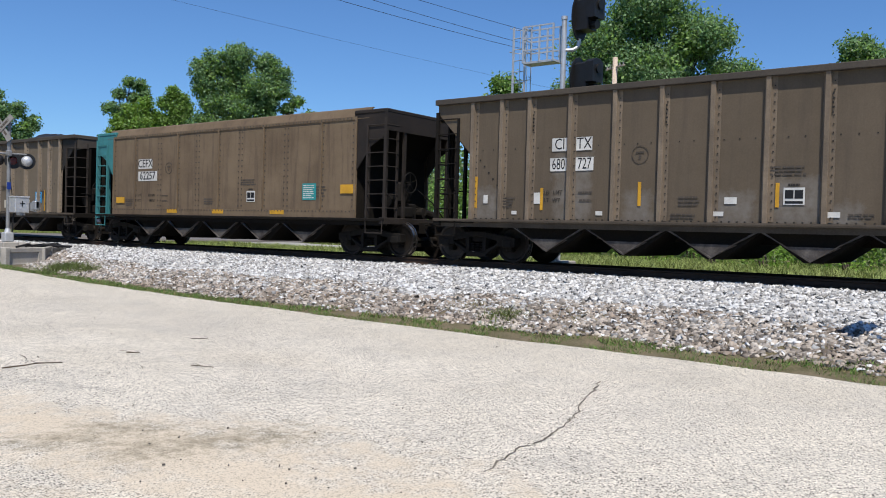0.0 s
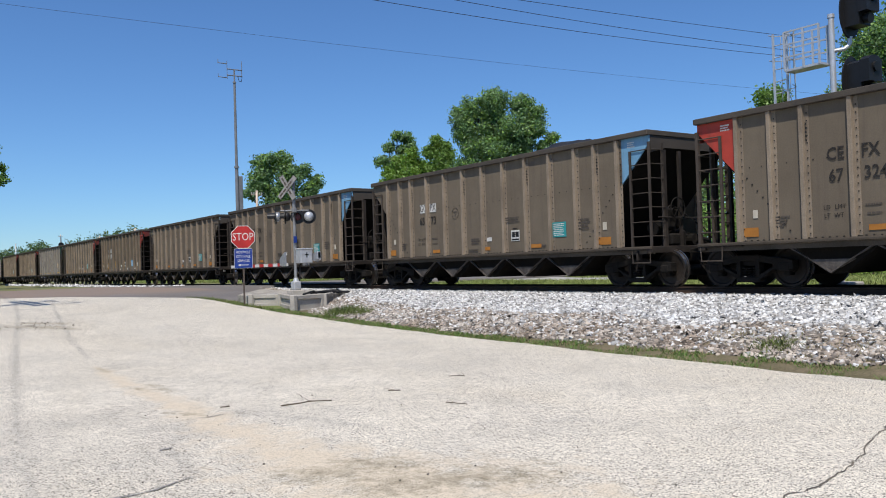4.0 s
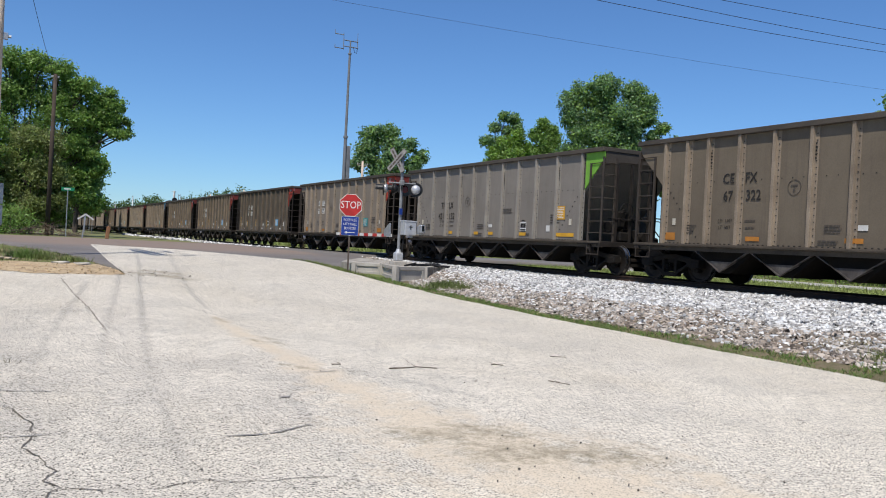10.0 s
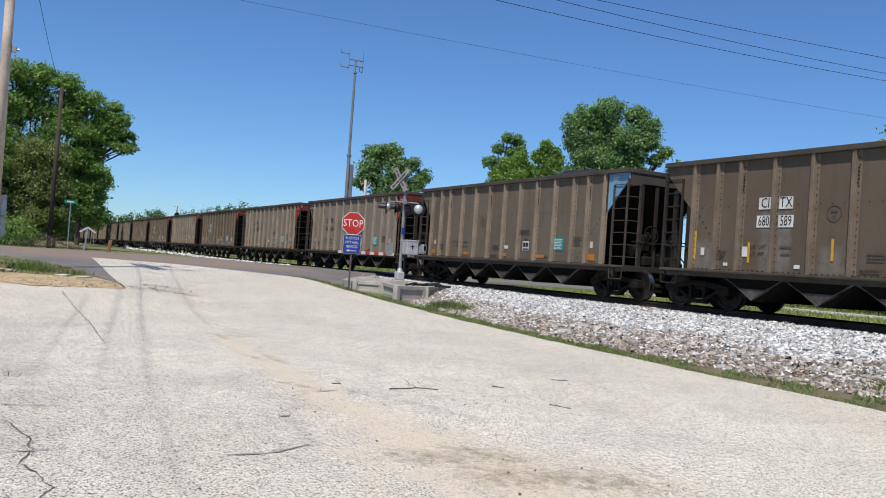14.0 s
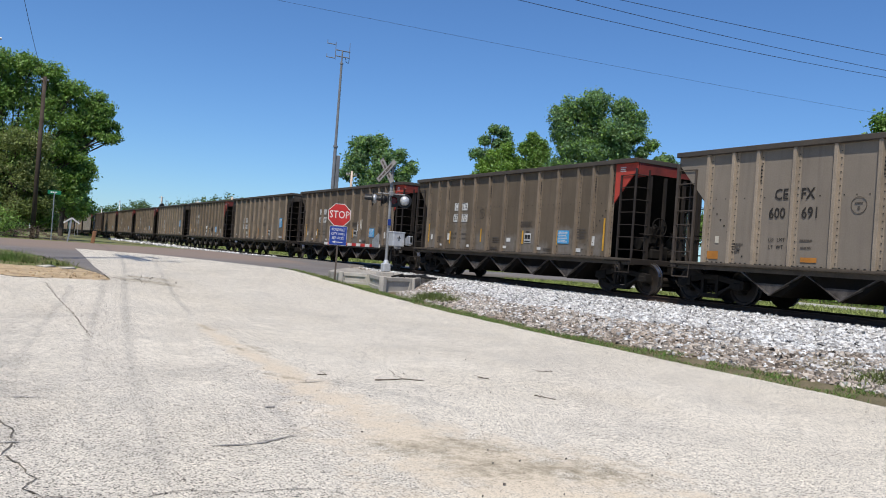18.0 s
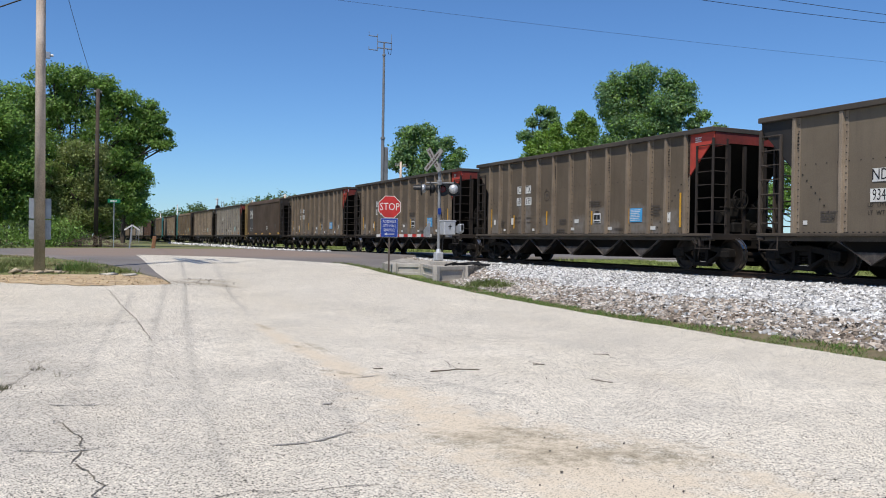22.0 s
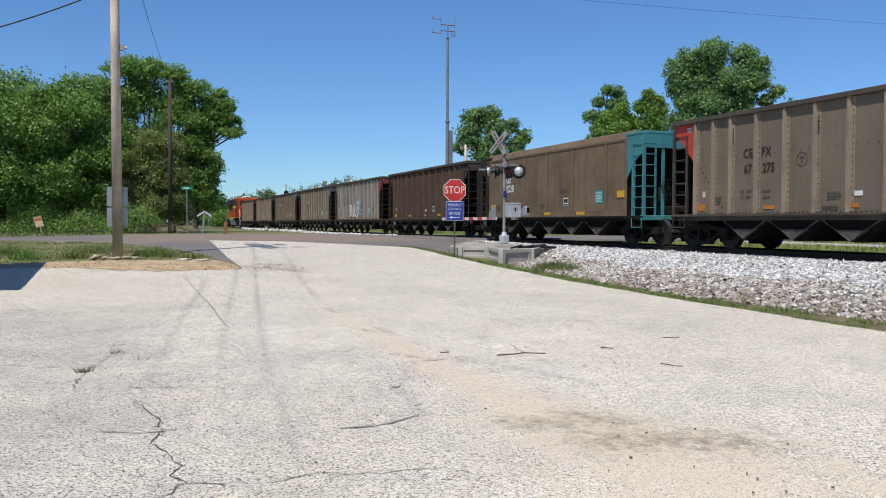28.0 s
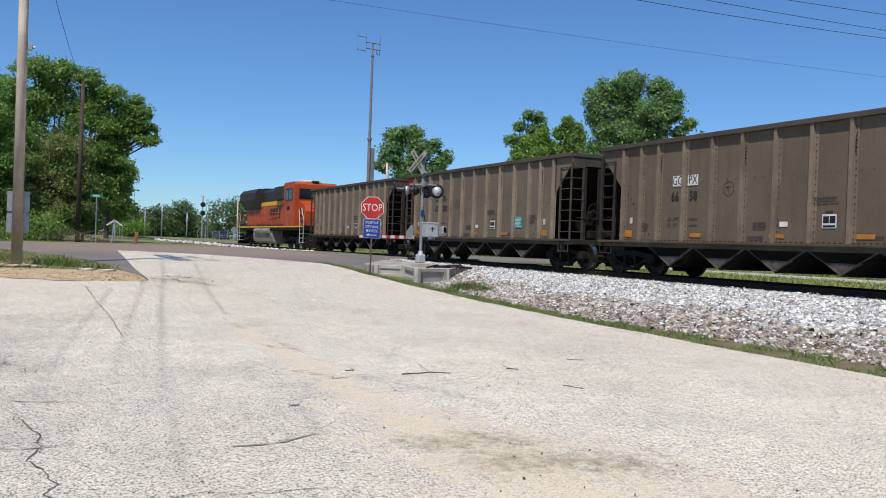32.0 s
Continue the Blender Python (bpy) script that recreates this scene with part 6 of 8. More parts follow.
main_pole = utility_pole(-0.3, 28.15, 0.56, 14.8, 0.158, 0.118, M_POLE, "weathered grey wooden utility pole with crossarms beside the road", (-0.06, 0.0), ((12.9, 3.6, 97), (12.1, 3.6, 97), (14.6, 1.6, 97)))
for z0, z1 in ((1.66, 2.28), (1.02, 1.62)):
    part("sign_panel", Build().prism(round_rect(0.62, z1 - z0, 0.03), "z", 0, 0.004).mesh("sign_panel", M_GALV), main_pole, facing(0.0, 0.175, (z0 + z1) / 2, "-y"), "bare back of an aluminium sign")
part("bracket", Build().box(0.10, 0.24, -0.05, 0.05, 6.55, 6.75, 0.01).tube((0.2, 0, 6.65), (0.32, 0, 6.65), 0.035, 0.045, 8).mesh("bracket", M_GALV), main_pole, None, "small porcelain bracket")
utility_pole(3.02, 66.9, 0.9, 11.75, 0.17, 0.13, M_POLE_DARK, "dark creosoted wooden utility pole before the trees", (0.05, 0), ((11.4, 0.5, 0),))
utility_pole(53.9, 26.3, 0.7, 13.6, 0.22, 0.17, M_POLE, "grey wooden utility pole beyond the track", (0, 0), ((12.9, 2.2, 60),))
for x, y, h in ((33, 128, 7.8), (38, 215, 11), (36, 165, 8.4), (44, 105, 9.6), (29.5, 72, 8.2)):
    utility_pole(x, y, 0.9, h, 0.13, 0.1, M_POLE, "thin distant utility pole", (0, 0), ((h - 0.4, 1.2, 10),))


def wire(a, b, sag, r=0.012, name="power_line"):
    cu = bpy.data.curves.new(name, "CURVE")
    cu.dimensions, cu.bevel_depth, cu.bevel_resolution = "3D", r, 1
    sp = cu.splines.new("POLY")
    n = 24
    sp.points.add(n)
    for k in range(n + 1):
        p = Vector(a).lerp(Vector(b), k / n)
        sp.points[k].co = (p.x, p.y, p.z - sag * 4 * k / n * (1 - k / n), 1)
    me = bpy.data.meshes.new_from_object(tmp := bpy.data.objects.new(name, cu))
    bpy.data.objects.remove(tmp)
    me.materials.clear()
    me.materials.append(M_WIRE)
    tagged(new(name, me), "thin dark overhead line strung between poles", "power line", "overhead lines")


part("lamp_arm", Build().path([(0, 0, 9.9), (0.9, -0.05, 10.3), (2.0, -0.1, 10.35)], 0.04, 8).box(1.9, 2.5, -0.22, 0.02, 10.26, 10.42, 0.04).mesh("lamp_arm", M_GALV), main_pole, None, "street lamp on a steel arm")
for za, zb, sag, dx in ((12.3, 13.5, 0.8, -0.5), (13.1, 13.75, 0.8, 0.0), (12.6, 14.5, 0.3, 0.5)):
    wire((-0.2 + dx, 28.15 + dx * 0.3, za), (53.9 + dx * 0.5, 26.3, zb), sag, 0.012)
wire((-0.2, 28.1, 10.0), (53.9, 26.3, 11.25), 0.3, 0.005)
wire((53.9, 26.3, 13.9), (95, 8, 14.5), 1.0, 0.012)
wire((-0.3, 28.3, 11.9), (3.05, 66.9, 12.4), 0.5, 0.012)
wire((-0.3, 28.1, 9.1), (-14, 27.5, 6.0), 1.2, 0.022)
wire((30, 72, 8.8), (44, 105, 10.0), 0.4, 0.012)


# ---- far roadside ----
def street_sign():
    t = thing("street_name_sign", 4.07, 63.85, 0.92, "green street name sign on a galvanised post", "street sign")
    part("post", Build().tube((0, 0, 0), (0, 0, 3.3), 0.035, 0.035, 8).mesh("post", M_GALV), t)
    p = part("blade", Build().box(-0.42, 0.42, -0.004, 0.004, 3.2, 3.45).mesh("blade", M_GREEN), t)
    part("print", bars_mesh(0.5, 0.13, 1, M_WHITE, 17, 0.2), p, facing(0, -0.005, 3.33, "-y"))


street_sign()


def arrow_sign():
    t = thing("arrow_marker", 4.8, 59.8, 0.92, "white arrow-shaped marker on a slanting post", "road marker")
    part("post", Build().box(-0.04, 0.04, -0.03, 0.03, 0, 1.5).mesh("post", M_GALV), t, pose(0, 0, 0, 0, 6, 0))
    for a in (35, -35):
        part("arrow_board", Build().box(0, 0.6, -0.02, 0.02, -0.05, 0.05).mesh("arrow_board", M_WHITE), t, pose(0.17, 0, 1.58, 0, a, 0) if a > 0 else pose(0.17, 0, 1.58, 0, 180 + a, 0))


arrow_sign()
s = thing("yard_sign", -5.55, 63.5, 0.9, "small faded orange and cream yard sign leaning in the grass", "yard sign")
part("panel", Build().box(-0.25, 0.25, -0.01, 0.01, 0.5, 1.2).mesh("panel", plain("sign_cream", (0.62, 0.50, 0.30), 0.5)), s, pose(0, 0, 0, 0, -14, 0))
part("band", Build().box(-0.22, 0.22, -0.014, -0.012, 0.92, 1.15).mesh("band", plain("sign_orange", (0.55, 0.17, 0.06), 0.5)), s, pose(0, 0, 0, 0, -14, 0))
part("stake", Build().box(-0.02, 0.02, -0.01, 0.01, -0.05, 0.6).mesh("stake", M_POLE), s, pose(0, 0, 0, 0, -14, 0))
s = thing("marker_post", 6.4, 60.5, 0.92, "short orange marker post beside the track", "marker post")
part("post", Build().box(-0.12, 0.12, -0.1, 0.1, 0, 0.85, 0.03).mesh("post", plain("faded_orange", (0.30, 0.15, 0.075), 0.8)), s, pose(0, 0, 0, 0, 7, 0))


def far_signal(x, y, h):
    t = thing("distant_signal", x, y, 0.92, "distant railway signal mast with two round black heads", "railway signal")
    part("mast", Build().tube((0, 0, 0), (0, 0, h), 0.12, 0.10, 10).mesh("mast", M_GALV), t)
    for z in (h - 1.5, h - 2.95):
        part("signal_head", Build().turn([(-0.05, 0.05), (-0.05, 0.44), (0.05, 0.44), (0.05, 0.05)], (0, -0.2, z), "y", 20).mesh("signal_head", M_BLACK), t)
    part("ladder", Build().box(0.6, 0.66, 0, 0.06, 0, h - 0.4).box(0.95, 1.01, 0, 0.06, 0, h - 0.4).mesh("ladder", M_GALV), t)


far_signal(26.2, 147.6, 7.6)
far_signal(10.3, 125.0, 5.6)


def diamond_sign():
    t = thing("diamond_sign", 25.4, 118, 0.92, "back of a grey diamond-shaped sign near the track", "road sign")
    part("post", Build().box(-0.05, 0.05, 0, 0.06, 0, 1.7).mesh("post", M_GALV), t)
    part("panel", Build().prism([(0, 0.55), (0.55, 0), (0, -0.55), (-0.55, 0)], "y", -0.02, 0).mesh("panel", M_GALV), t, pose(0, 0, 1.7))


diamond_sign()


def parked_van(x, y, paint, label):
    t = thing("parked_van", x, y, 0.92, label, "van")
    part("body", Build().prism([(-2.4, 0.35), (-2.4, 1.05), (-1.5, 1.2), (-0.9, 1.95), (2.3, 2.0), (2.4, 1.8), (2.4, 0.35)], "x", -0.95, 0.95).mesh("body", paint), t)
    part("windshield", Build().prism([(-1.5, 1.22), (-0.94, 1.9), (-0.98, 1.9), (-1.56, 1.22)], "x", -0.8, 0.8).mesh("windshield", M_GLASS), t)
    part("bumper", Build().box(-0.9, 0.9, -2.5, -2.4, 0.35, 0.6, 0.03).mesh("bumper", M_BLACK), t)
    for sx in (-1, 1):
        part("headlight", Build().box(sx * 0.55, sx * 0.85, -2.42, -2.38, 0.75, 0.95, 0.01).mesh("headlight", M_SILVER), t)
        for sy in (-1.55, 1.5):
            part("wheel", Build().tube((sx * 0.75, sy, 0.33), (sx * 0.97, sy, 0.33), 0.33, 0.33, 16).mesh("wheel", M_BLACK), t)


parked_van(38.2, 190, plain("blue_car_paint", (0.03, 0.06, 0.16), 0.3), "dark blue van parked far down the track")


def far_fence():
    t = thing("chain_fence", 24.3, 128, 0.9, "low grey wire fence beyond the track", "fence")
    for k in range(7):
        part("post", shared("fence_post", lambda: Build().tube((0, 0, 0), (0, 0, 1.5), 0.04, 0.04, 6).mesh("post", M_GALV)), t, pose(k * 1.1 - 2.2, 0, 0))
    for z in (0.3, 0.6, 0.9, 1.2, 1.45):
        part("strand", Build().tube((-2.2, 0, z), (4.4, 0, z), 0.012, 0.012, 5).mesh("strand", M_GALV), t)


far_fence()
utility_pole(26.4, 200, 0.9, 8.4, 0.13, 0.10, M_GALV, "distant bare grey utility pole")
utility_pole(22.7, 200, 0.9, 6.3, 0.13, 0.10, M_GALV, "distant bare grey utility pole")
utility_pole(28.8, 180, 0.9, 5.4, 0.13, 0.10, M_GALV, "distant bare grey utility pole")


# ---- locomotive ----
def locomotive():
    car = tagged(new("locomotive"), "orange and black diesel locomotive with yellow stripe pushing the train", "locomotive", "coal train")
    yel = plain("locomotive_yellow", (0.75, 0.42, 0.03), 0.5)
    black = surface("locomotive_black", (0.02, 0.019, 0.018), (0.032, 0.029, 0.026), 1.2, 30, 0.55, 0.05, grain=0.15)
    part("frame", Build().box(-1.5, 1.5, -10.9, 9.2, 1.28, 1.62, 0.02).box(-0.6, 0.6, -11.1, 9.4, 0.8, 1.3).mesh("frame", M_UNDER), car)
    part("fuel_tank", Build().prism([(-1.35, 1.25), (-1.45, 0.95), (-1.35, 0.45), (-1.0, 0.28), (1.0, 0.28), (1.35, 0.45), (1.45, 0.95), (1.35, 1.25)], "y", -2.4, 3.6).mesh("fuel_tank", plain("dusty_grey_tank", (0.25, 0.235, 0.215), 0.7)), car, None, "dusty grey fuel tank")
    for y0 in (-1.9, 0.6):
        part("air_tank", Build().tube((-1.42, y0, 1.25), (-1.42, y0 + 2.2, 1.25), 0.2, 0.2, 14).mesh("air_tank", plain("dusty_grey", (0.3, 0.28, 0.26), 0.6)), car)
    part("hood", Build().prism([(-1.05, 1.62), (-1.05, 3.55), (1.05, 3.55), (1.05, 1.62)], "y", -5.8, 7.6).mesh("hood", M_ORANGE), car, None, "orange engine hood")
    for k in range(9):
        for s in (-1, 1):
            part("hood_door", shared("hood_door", lambda: Build().box(-0.012, 0.012, -0.42, 0.42, 1.78, 3.0, 0.004).mesh("hood_door", M_ORANGE)), car, pose(s * 1.06, -4.6 + k * 1.02, 0))
    part("stripe", Build().box(-1.075, 1.075, -5.8, 3.4, 3.22, 3.52).mesh("stripe", yel), car, None, "yellow stripe")
    part("hood_top", Build().prism([(-1.06, 3.5), (-1.06, 4.3), (-0.8, 4.5), (0.8, 4.5), (1.06, 4.3), (1.06, 3.5)], "y", -5.8, 7.6).mesh("hood_top", black), car, None, "black upper hood")
    part("radiator", Build().prism([(-1.06, 3.0), (-1.58, 3.75), (-1.58, 4.35), (-1.3, 4.66), (1.3, 4.66), (1.58, 4.35), (1.58, 3.75), (1.06, 3.0)], "y", 2.6, 8.3).mesh("radiator", black), car, None, "flared black radiator housing")
    for k in range(3):
        part("radiator_fan", Build().tube((0, 3.7 + k * 1.6, 4.64), (0, 3.7 + k * 1.6, 4.76), 0.65, 0.6, 18).mesh("radiator_fan", black), car)
    part("inertial_housing", Build().box(-1.35, 1.35, -5.7, -2.4, 3.55, 4.55, 0.05).mesh("inertial_housing", black), car)
    part("exhaust", Build().box(-0.3, 0.3, 1.2, 2.2, 4.45, 4.72, 0.04).mesh("exhaust", black), car)
    cab = part("cab", Build().prism([(-5.7, 1.62), (-5.7, 4.55), (-5.9, 4.68), (-8.2, 4.68), (-8.5, 4.5), (-8.5, 1.62)], "x", -1.52, 1.52).mesh("cab", M_ORANGE), car, None, "orange cab")
    for s in (-1, 1):
        for y0, y1 in ((-7.9, -7.1), (-6.9, -6.2)):
            w = part("side_window", Build().box(-0.01, 0.01, y0, y1, 3.45, 4.15).mesh("side_window", M_GLASS), cab, pose(s * 1.525, 0, 0))
        part("number_bars", bars_mesh(0.8, 0.3, 1, M_BLACK, 21, 0.1), cab, facing(s * 1.53, -7.0, 2.85, "-x" if s < 0 else "+x"))
        part("cab_door", Build().box(-0.01, 0.01, -6.15, -5.75, 1.7, 3.6, 0.003).mesh("cab_door", M_ORANGE), cab, pose(s * 1.53, 0, 0))
    part("cab_roof_light", Build().box(-0.5, 0.5, -7.9, -7.4, 4.68, 4.84, 0.05).mesh("cab_roof_light", M_WHITE), cab)
    part("windshield", Build().box(-1.2, 1.2, -8.53, -8.505, 3.5, 4.2).mesh("windshield", M_GLASS), cab)
    part("nose", Build().prism([(-8.5, 1.62), (-8.5, 3.35), (-9.7, 3.05), (-10.1, 2.6), (-10.1, 1.62)], "x", -1.2, 1.2).mesh("nose", M_ORANGE), car, None, "sloped orange nose")
    # wordmark as plain slanting bars
    for k, w in enumerate((0.62, 0.66, 0.58, 0.55)):
        part("wordmark_bar", Build().prism([(-w / 2 - 0.08, -0.26), (w / 2 - 0.08, -0.26), (w / 2 + 0.08, 0.26), (-w / 2 + 0.08, 0.26)], "z", 0, 0.004).mesh("wordmark_bar", M_BLACK), car, facing(-1.08, -0.6 - k * 0.82, 2.72), "black wordmark shape")
    part("swoosh", Build().prism([(-1.6, -0.05), (1.5, 0.12), (1.6, 0.0), (-1.5, -0.12)], "z", 0, 0.004).mesh("swoosh", M_BLACK), car, facing(-1.08, -1.7, 2.22), "black swoosh")
    for k in range(7):
        part("grille", Build().box(-1.072, -1.056, -5.3 + k * 0.42, -5.0 + k * 0.42, 3.62, 4.2, 0.004).mesh("grille", M_GLASS), car)
    for k in range(3):
        part("nose_stripe", Build().prism([(-8.6 - k * 0.1, 1.95 + k * 0.36), (-9.7, 1.75 + k * 0.36), (-9.7, 1.88 + k * 0.36), (-8.6 - k * 0.1, 2.10 + k * 0.36)], "x", -1.206, -1.198).mesh("nose_stripe", M_BLACK), car, None, "black slanting nose stripe")
    part("window_frame", Build().box(-1.535, -1.522, -8.0, -6.1, 3.36, 4.24, 0.004).mesh("window_frame", black), cab, pose(0.006, 0, 0))
    part("walkway_edge", Build().box(-1.52, -1.50, -10.6, 9.1, 1.50, 1.60).mesh("walkway_edge", yel), car, None, "thin yellow walkway edge")
    part("roof_cooler", Build().box(-0.7, 0.7, -6.9, -6.0, 4.68, 4.92, 0.05).mesh("roof_cooler", M_WHITE), cab, None, "white roof cooling unit")
    part("bell_housing", Build().box(-0.25, 0.25, -8.4, -8.1, 4.66, 4.80, 0.03).mesh("bell_housing", black), cab)
    for s in (-1, 1):
        rail = Build().path([(s * 1.45, -5.6, 2.6), (s * 1.45, 9.0, 2.6)], 0.022)
        for k in range(10):
            rail.tube((s * 1.45, -5.5 + k * 1.6, 1.6), (s * 1.45, -5.5 + k * 1.6, 2.6), 0.02, 0.02, 6)
        part("handrail", rail.mesh("handrail", M_ORANGE), car)
        for e in (-1, 0.845):
            st = Build()
            for k in range(4):
                st.box(s * 1.0, s * 1.5, e * 10.3 - 0.35, e * 10.3 + 0.35, 0.45 + k * 0.3, 0.49 + k * 0.3)
            st.path([(s * 1.5, e * 10.75, 0.4), (s * 1.5, e * 10.75, 2.0), (s * 1.5, e * 10.2, 2.75)], 0.028).path([(s * 1.5, e * 9.9, 0.4), (s * 1.5, e * 9.9, 1.7), (s * 1.5, e * 9.6, 2.7)], 0.028)
            part("steps", st.mesh("steps", M_SILVER), car, None, "pale steps with handrails")
    for e in (-1, 1):
        part("coupler", shared("coupler", coupler_mesh), car, pose(0, -10.9 if e < 0 else 9.2, 0, 0, 0, 0 if e > 0 else 180))
        tip = -10.9 if e < 0 else 9.2
        part("plow", Build().prism([(tip, 0.15), (tip + e * 0.25, 0.1), (tip, 0.95)], "x", -1.4, 1.4).mesh("plow", M_UNDER), car)
        t = part("truck", Build().box(-1.0, 1.0, -2.3, 2.3, 0.55, 0.85, 0.04).mesh("truck", M_TRUCK), car, pose(0, -6.9 if e < 0 else 5.6, 0), "six-wheel locomotive truck")
        for s in (-1, 1):
            part("side_frame", Build().prism([(-2.5, 0.55), (-2.3, 0.85), (2.3, 0.85), (2.5, 0.55), (1.3, 0.45), (0.9, 0.6), (-0.9, 0.6), (-1.3, 0.45)], "x", s * 1.0, s * 1.18).box(s * 1.0, s * 1.25, -2.0, -1.4, 0.4, 0.75, 0.03).box(s * 1.0, s * 1.25, 1.4, 2.0, 0.4, 0.75, 0.03).mesh("side_frame", M_TRUCK), t)
        for k in (-1, 0, 1):
            w = part("wheelset", shared("wheelset", wheelset_mesh), t, pose(0, k * 1.7, WHEEL_R))
            SPIN.append((w, k * 1.7, car))
    return car


LOCO = locomotive()
LOCO_FRONT = LEAD + PITCH * 43 + 1.0      # its nose, at 0 s


# ---- plants ----
def leaf_material(name, c, pale):
    m = surface(name, c, pale, 0.5, 6, 0.5, 0.0, grain=0.15, spread=0.48, island=True, spec=0.5)
    nt = m.node_tree
    b = nt.nodes["Principled BSDF"]
    tr = nt.nodes.new("ShaderNodeBsdfTranslucent")
    nt.links.new(b.inputs["Base Color"].links[0].from_socket, tr.inputs[0])
    mx = nt.nodes.new("ShaderNodeMixShader")
    mx.inputs[0].default_value = 0.48
    nt.links.new(b.outputs[0], mx.inputs[1])
    nt.links.new(tr.outputs[0], mx.inputs[2])
    nt.links.new(mx.outputs[0], nt.nodes["Material Output"].inputs[0])
    return m


M_LEAF = leaf_material("leaf_green", (0.172, 0.295, 0.062), (0.222, 0.360, 0.080))
M_LEAF_DARK = leaf_material("leaf_deep_green", (0.165, 0.285, 0.118), (0.225, 0.355, 0.155))
M_LEAF_YOUNG = leaf_material("leaf_yellow_green", (0.19, 0.32, 0.05), (0.23, 0.37, 0.062))
M_LEAF_OLIVE = leaf_material("leaf_olive", (0.20, 0.26, 0.072), (0.25, 0.29, 0.10))


def crown_mesh(name, lobes, n, leaf, mat, seed, droop=0.2, clump=14, tight=0.16):
    """Leaves in clumps on the shells of several lobes (x, y, z, rx, ry, rz)."""
    rng = np.random.default_rng(seed)
    lobes = np.array(lobes, dtype=float)
    n, leaf = int(n * 3.0), leaf * 0.58
    vol = lobes[:, 3] * lobes[:, 4] + lobes[:, 4] * lobes[:, 5]
    nc = n // clump
    pick = rng.choice(len(lobes), nc, p=vol / vol.sum())
    d = rng.normal(size=(nc, 3))
    d /= np.linalg.norm(d, axis=1)[:, None]
    r = np.clip(1 - np.abs(rng.normal(0, tight, nc)), 0.15, 1.0) + 0.10 * rng.normal(size=nc)
    centre = lobes[pick, :3] + d * r[:, None] * lobes[pick, 3:]
    size = lobes[pick, 3:].mean(1)
    c = np.repeat(centre, clump, 0) + rng.normal(size=(nc * clump, 3)) * np.repeat(np.clip(size * 0.26, 0.14, 0.6), clump)[:, None] * np.array([1, 1, 0.7])
    m = len(c)
    nrm = np.repeat(d, clump, 0) * 0.7 + rng.normal(size=(m, 3)) * 0.75 + np.array([0, 0, 0.35])
    nrm /= np.linalg.norm(nrm, axis=1)[:, None]
    u = np.cross(nrm, rng.normal(size=(m, 3)))
    u /= np.linalg.norm(u, axis=1)[:, None]
    w = np.cross(nrm, u)
    s = leaf * rng.uniform(0.6, 1.3, m)[:, None]
    v = np.stack([c - u * s, c + w * s * 0.55 - nrm * s * 0.15, c + u * s, c - w * s * 0.55 - nrm * s * 0.15], 1)
    return quick_mesh(name, v.reshape(-1, 3), np.arange(m * 4).reshape(m, 4), mat)


def ragged(lobes, seed, k=9, size=0.47, flat=0.85):
    """Breaks every lobe into a core and many small tufts that stand out of it, for an uneven outline with gaps."""
    rng, out = random.Random(seed), []
    for x, y, z, rx, ry, rz in lobes:
        out.append((x, y, z, rx * 0.74, ry * 0.74, rz * 0.80))
        for i in range(k):
            up = 1 - 2 * (i + 0.5) / k + rng.uniform(-0.12, 0.12)
            up = max(-0.75, min(1.0, up))
            a, d, s = i * 2.4 + rng.uniform(-0.5, 0.5), rng.uniform(0.40, 0.72), size * rng.uniform(0.6, 1.15)
            side = math.sqrt(max(0.0, 1 - up * up))
            out.append((x + rx * d * side * math.cos(a), y + ry * d * side * math.sin(a), z + rz * d * up, rx * s, ry * s, rz * s * flat))
    return out


def along(x, y, lobes):
    """Lobes given across the sight line from the road to (x, y): (across, deep, height, half width, half height)."""
    l = math.hypot(x, y)
    ux, uy = y / l, -x / l
    return [(a * ux + d * x / l, a * uy + d * y / l, z - 0.70, w * 0.98, w * 0.98, h * 1.2) for a, d, z, w, h in lobes]


